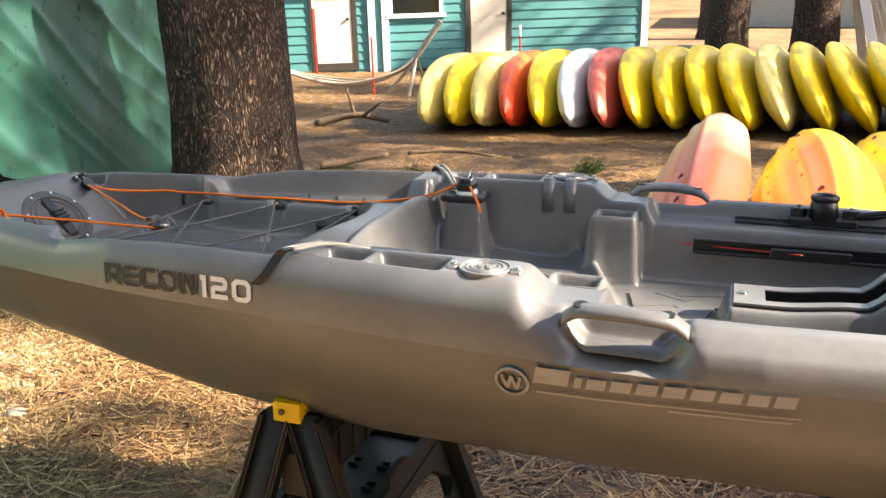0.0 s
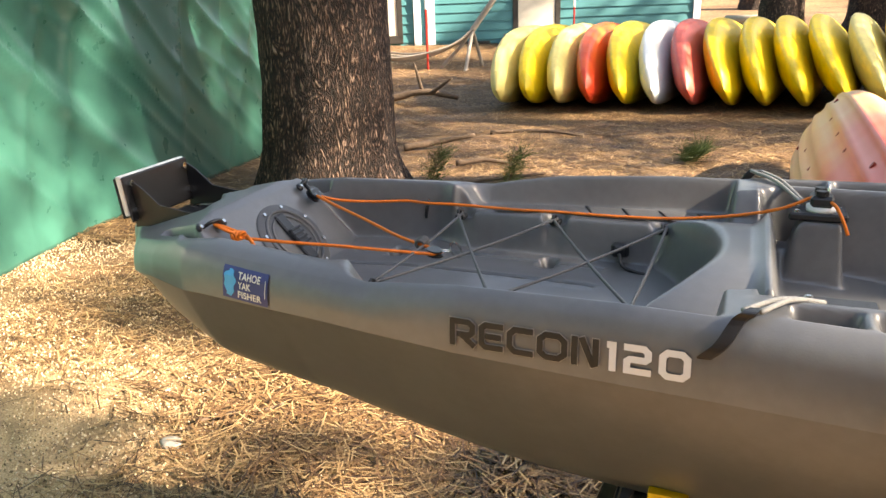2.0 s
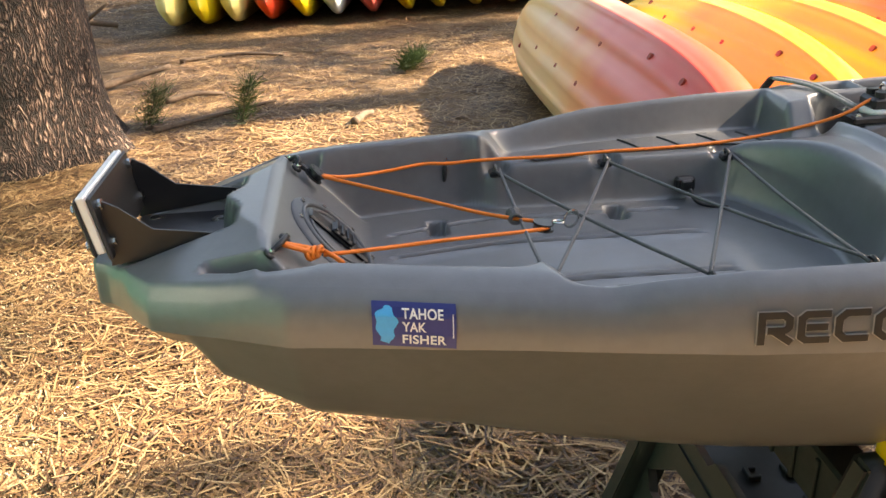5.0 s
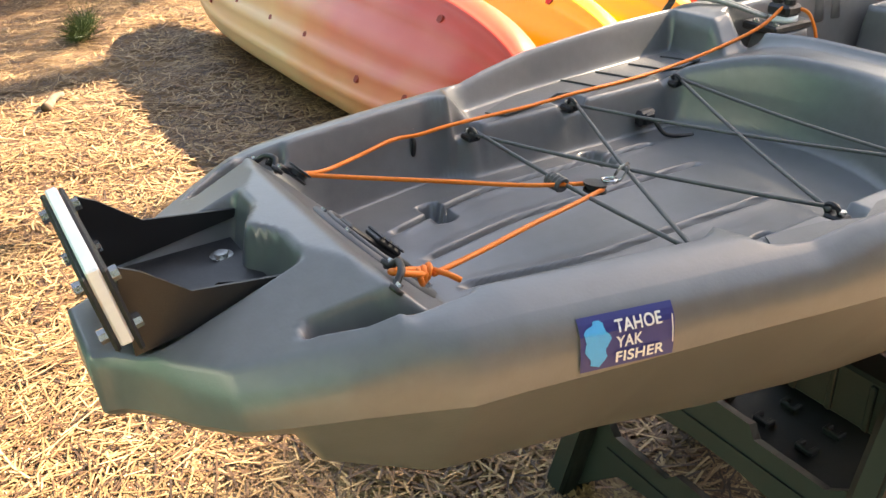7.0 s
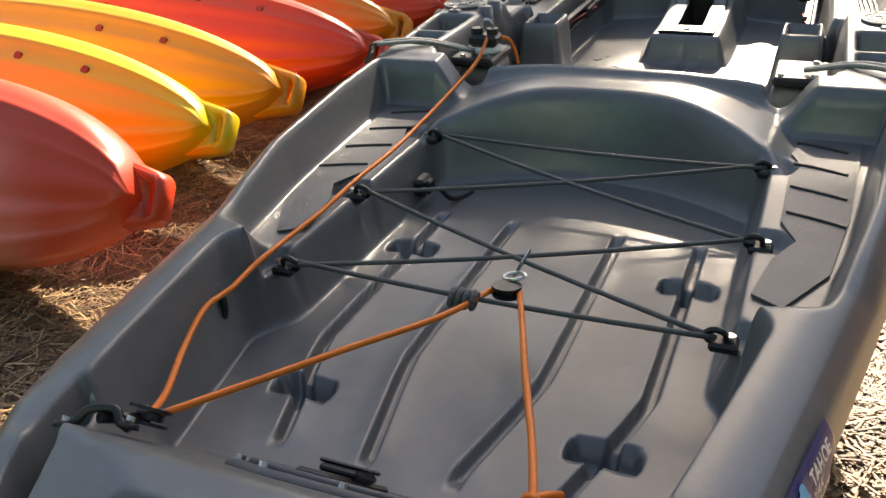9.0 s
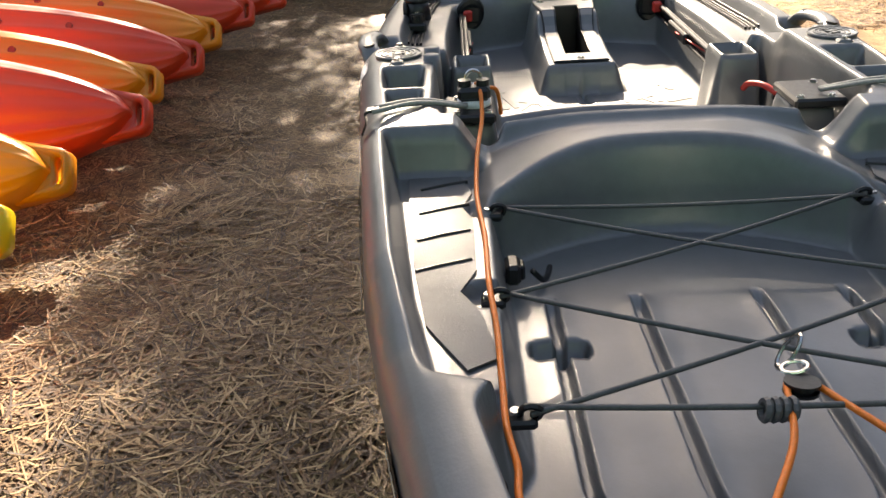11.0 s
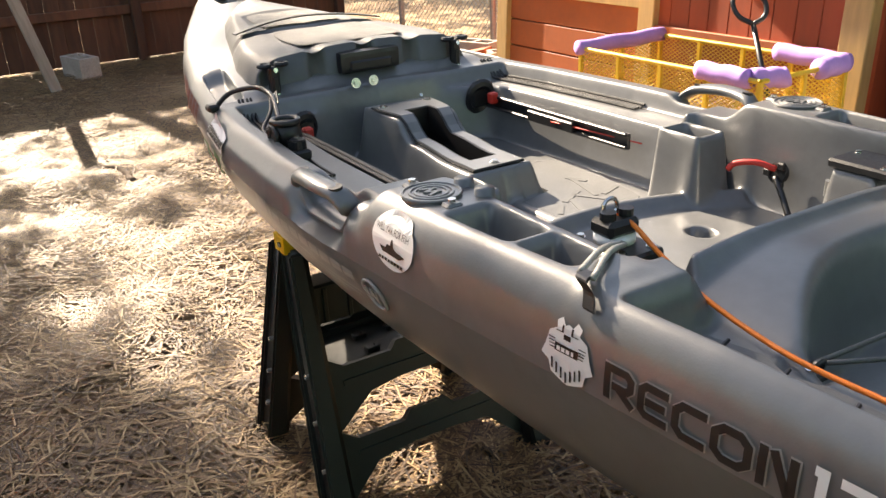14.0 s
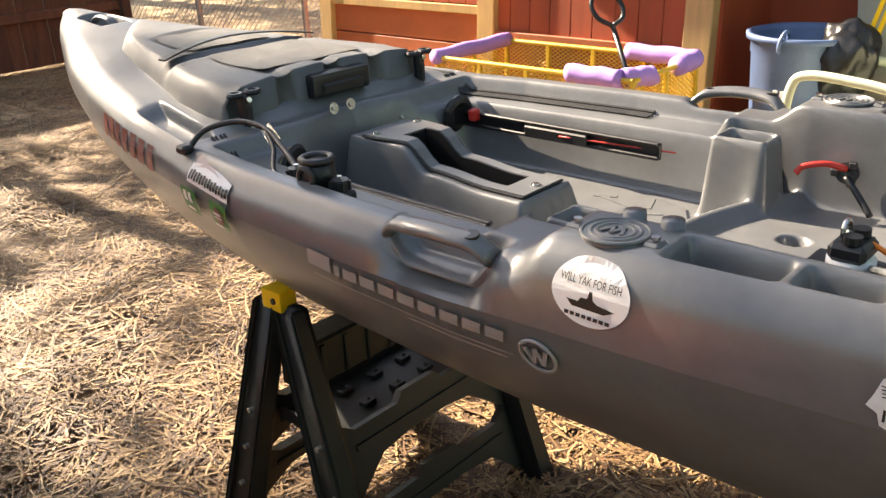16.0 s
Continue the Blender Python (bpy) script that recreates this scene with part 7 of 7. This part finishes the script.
for P in ([(-3.6, 12, 0), (-3.25, 12, .36), (-3.05, 12, .62)], [(-3.05, 11.6, 0), (-3.05, 12, .62), (-3.0, 12.4, 0)], [(-5.6, 12, 0), (-5.75, 12, .45)]):
    bm = bmesh.new()
    tube(bm, P, .03, 8)
    part("stand_leg", bm, M["oldwood"], ham, "timber stand leg")
for x, y, h in ((-3.75, 11.8, 1.15), (-2.0, 15.0, 1.05), (-5.6, 13.4, 1.6)):
    sk = thing("marker_stake", "thin red and white marker stake", "stake", "marker stakes", at=upright(x, y))
    bm = bmesh.new()
    cyl(bm, (0, 0, 0), (0, 0, h - .2), .018, seg=10)
    part("stake_rod", bm, M["red"], sk)
    bm = bmesh.new()
    cyl(bm, (0, 0, h - .2), (0, 0, h), .022, seg=10)
    part("stake_top", bm, M["white"], sk, "white tip")
gb = thing("grey_cabin", "distant grey cabin behind the trees", "cabin", at=upright(6.0, 36))
M["greywall"] = mat("grey_siding", (.30, .32, .31), .8, var=.15, scale=3)
for k in range(12):
    bm = bmesh.new()
    box(bm, -4, 4, -.02 - .006 * (k % 2), .03, .2 * k, .2 * k + .196)
    part("siding_board", bm, M["greywall"], gb)
bm = bmesh.new()
box(bm, -4, 4, .03, 4, 0, 2.4)
part("wall", bm, M["greywall"], gb)
bm = bmesh.new()
box(bm, -4.3, 4.3, -.5, 4.5, 2.4, 2.6)
part("roof", bm, M["darktrim"], gb)
for k, (x, y, a) in enumerate(((5.0, 20.0, -16), (5.25, 20.2, -20), (4.8, 20.6, -12), (5.5, 20.4, -24))):
    pk = thing("leaning_plank", "long weathered plank leaning in a stack", "plank", "leaning planks", at=upright(x, y) @ pose(0, 0, 0, 0, a, 0))
    bm = bmesh.new()
    box(bm, -.10, .10, -.02, .02, 0, 2.8, .004)
    part("plank_board", bm, M["trimw"] if k == 0 else M["oldwood"], pk)
hut = thing("tan_hut", "tan canvas hut in bright sun behind the planks", "hut", at=upright(7.2, 22))
bm = bmesh.new()
box(bm, -1.3, 1.6, -1, 1.5, 0, 2.3, .02)
M["tan"] = mat("tan_canvas", (.55, .42, .26), .85, var=.15, scale=3)
part("hut_wall", bm, M["tan"], hut)
lg = thing("stacked_log", "pale sawn log lying on the ground", "log", at=upright(.6, 24))
bm = bmesh.new()
cyl(bm, (-.2, 0, .14), (1.6, .3, .14), .13, seg=16)
part("log_body", bm, M["oldwood"], lg, "", True)

# woods beyond the yard
M["woods"] = mat("distant_woods", (.09, .075, .045), 1.0, color2=(.03, .03, .015), scale=.35, bump=.0)
bm = bmesh.new()
for k in range(72):
    a = math.tau * k / 72
    a2 = math.tau * (k + 1) / 72
    R = 60
    q = [bm.verts.new((R * math.cos(t), R * math.sin(t), z)) for t, z in ((a, -6), (a2, -6), (a2, 7 + 2 * math.sin(k * 2.3 + 2.3)), (a, 7 + 2 * math.sin(k * 2.3)))]
    bm.faces.new(q)
me = bpy.data.meshes.new("backdrop")
bm.to_mesh(me)
bm.free()
tagged(finish(new("backdrop", me), M["woods"]), "distant brown and green pine woods", "backdrop", kind="structure")

# sticks, sprigs, cones on the ground
stick([(-.50, .70, 0), (-.40, .78, .004), (-.30, .86, 0), (-.25, .90, .01)], .010, twigs=([(-.44, .75, .01), (-.42, .70, .0)],))
stick([(-.10, .50, 0), (.02, .53, .004), (.12, .60, 0)], .007)
stick([(-.35, .60, 0), (-.36, .72, 0), (-.34, .80, 0)], .006)
stick([(-1.6, 5.4, 0), (-1.35, 5.6, .03), (-1.05, 5.75, .08)], .035, "broken grey branch near the tree")
stick([(-.95, 4.95, 0), (-.75, 5.05, .02), (-.55, 5.1, 0)], .025, "broken grey branch near the tree")
stick([(-.9, 4.2, 0), (-.5, 4.45, .02), (-.15, 4.7, .03)], .018, "thin fallen branch near the tree", twigs=([(-.5, 4.45, .02), (-.3, 4.42, .05)],))
stick([(-2.9, 7.9, 0), (-2.4, 8.0, .12), (-2.0, 8.1, .05)], .05, "broken branch with short twigs", twigs=([(-2.4, 8, .12), (-2.5, 8.0, .45)], [(-2.3, 8, .1), (-2.0, 7.9, .3)]))
stick([(-1.1, 6.4, 0), (-.6, 6.5, .02), (-.2, 6.45, 0)], .02, "thin fallen branch near the tree")
stick([(5.5, .1, 0), (5.75, .11, .01), (6.0, .2, 0)], .022, "dark stick among dry needles")
stick([(.38, 4.1, 0), (.43, 4.2, .01), (.5, 4.32, 0)], .03, "short dark bark piece on the ground")
sprig(-.95, 4.35, .5, 1, "green pine sprig at the foot of the tree")
sprig(-.35, 4.32, .55, 2, "green pine sprig on needle litter")
sprig(.80, 5.54, .2, 3, "small green sprig on needle litter")
sprig(.85, 5.72, .2, 4, "small green sprig on needle litter")

# unseen pines added beyond the fence, whose crowns shade and dapple the yard
pine(14.0, 5.16, .20, 10.75, "slim leaning pine tree with a small top beyond the fence", 21, .97, (0, -.36), 20, 40, .62, 2.0, 44)
pine(13.9, 3.72, .20, 9.0, "pine tree with a narrow crown beyond the fence", 22, .5, (0, -.20), 20, 18, .48, 2.0, 56)
pine(13.2, 2.7, .12, 6.2, "young pine tree beyond the fence", 25, .5, (0, 0), 16, 17, .8, 2.0, 40)
pine(13.0, .3, .10, 6.3, "thin young pine tree beyond the fence", 26, .5, (0, 0), 16, 6, 1.0, 2.0, 36)
pine(16.4, 8.1, .28, 16.2, "tall dense pine tree beyond the fence", 23, .78, (0, -.16), 20, 60, 1.9, 2.0)
# more unseen pines, added to shade the far yard and the teal house
for k, (x, y, h) in enumerate(((12.6, 8.6, 11.5), (13.4, 11.4, 12.5), (12.0, 14.6, 12.0), (13.0, 18.4, 12.5), (11.0, 22.5, 12.0))):
    pine(x, y, .26, h, "tall dense pine tree beyond the yard", 31 + k, .28, (0, 0), 16, 46, 1.25, 1.0, 60)
# one more added out of view, to shade the ground past the chain-link
pine(17.0, -5.4, .28, 9.5, "dense pine tree beyond the chain-link fence", 41, .22, (0, 0), 16, 46, 1.3, 1.0, 70)
# unseen pines, added to close the yard south and west and darken hull reflections
for k, (x, y, h) in enumerate(((-5.2, -7.4, 9.0), (-2.2, -8.0, 10.0), (.6, -7.6, 9.5), (3.0, -9.0, 11.0), (-9.5, -2.0, 11.0), (-9.8, 2.4, 12.0), (-9.2, 6.4, 11.0))):
    pine(x, y, .26, h, "dense pine tree closing the yard", 51 + k, .12, (0, 0), 16, 50, 1.35, 1.0, 64)
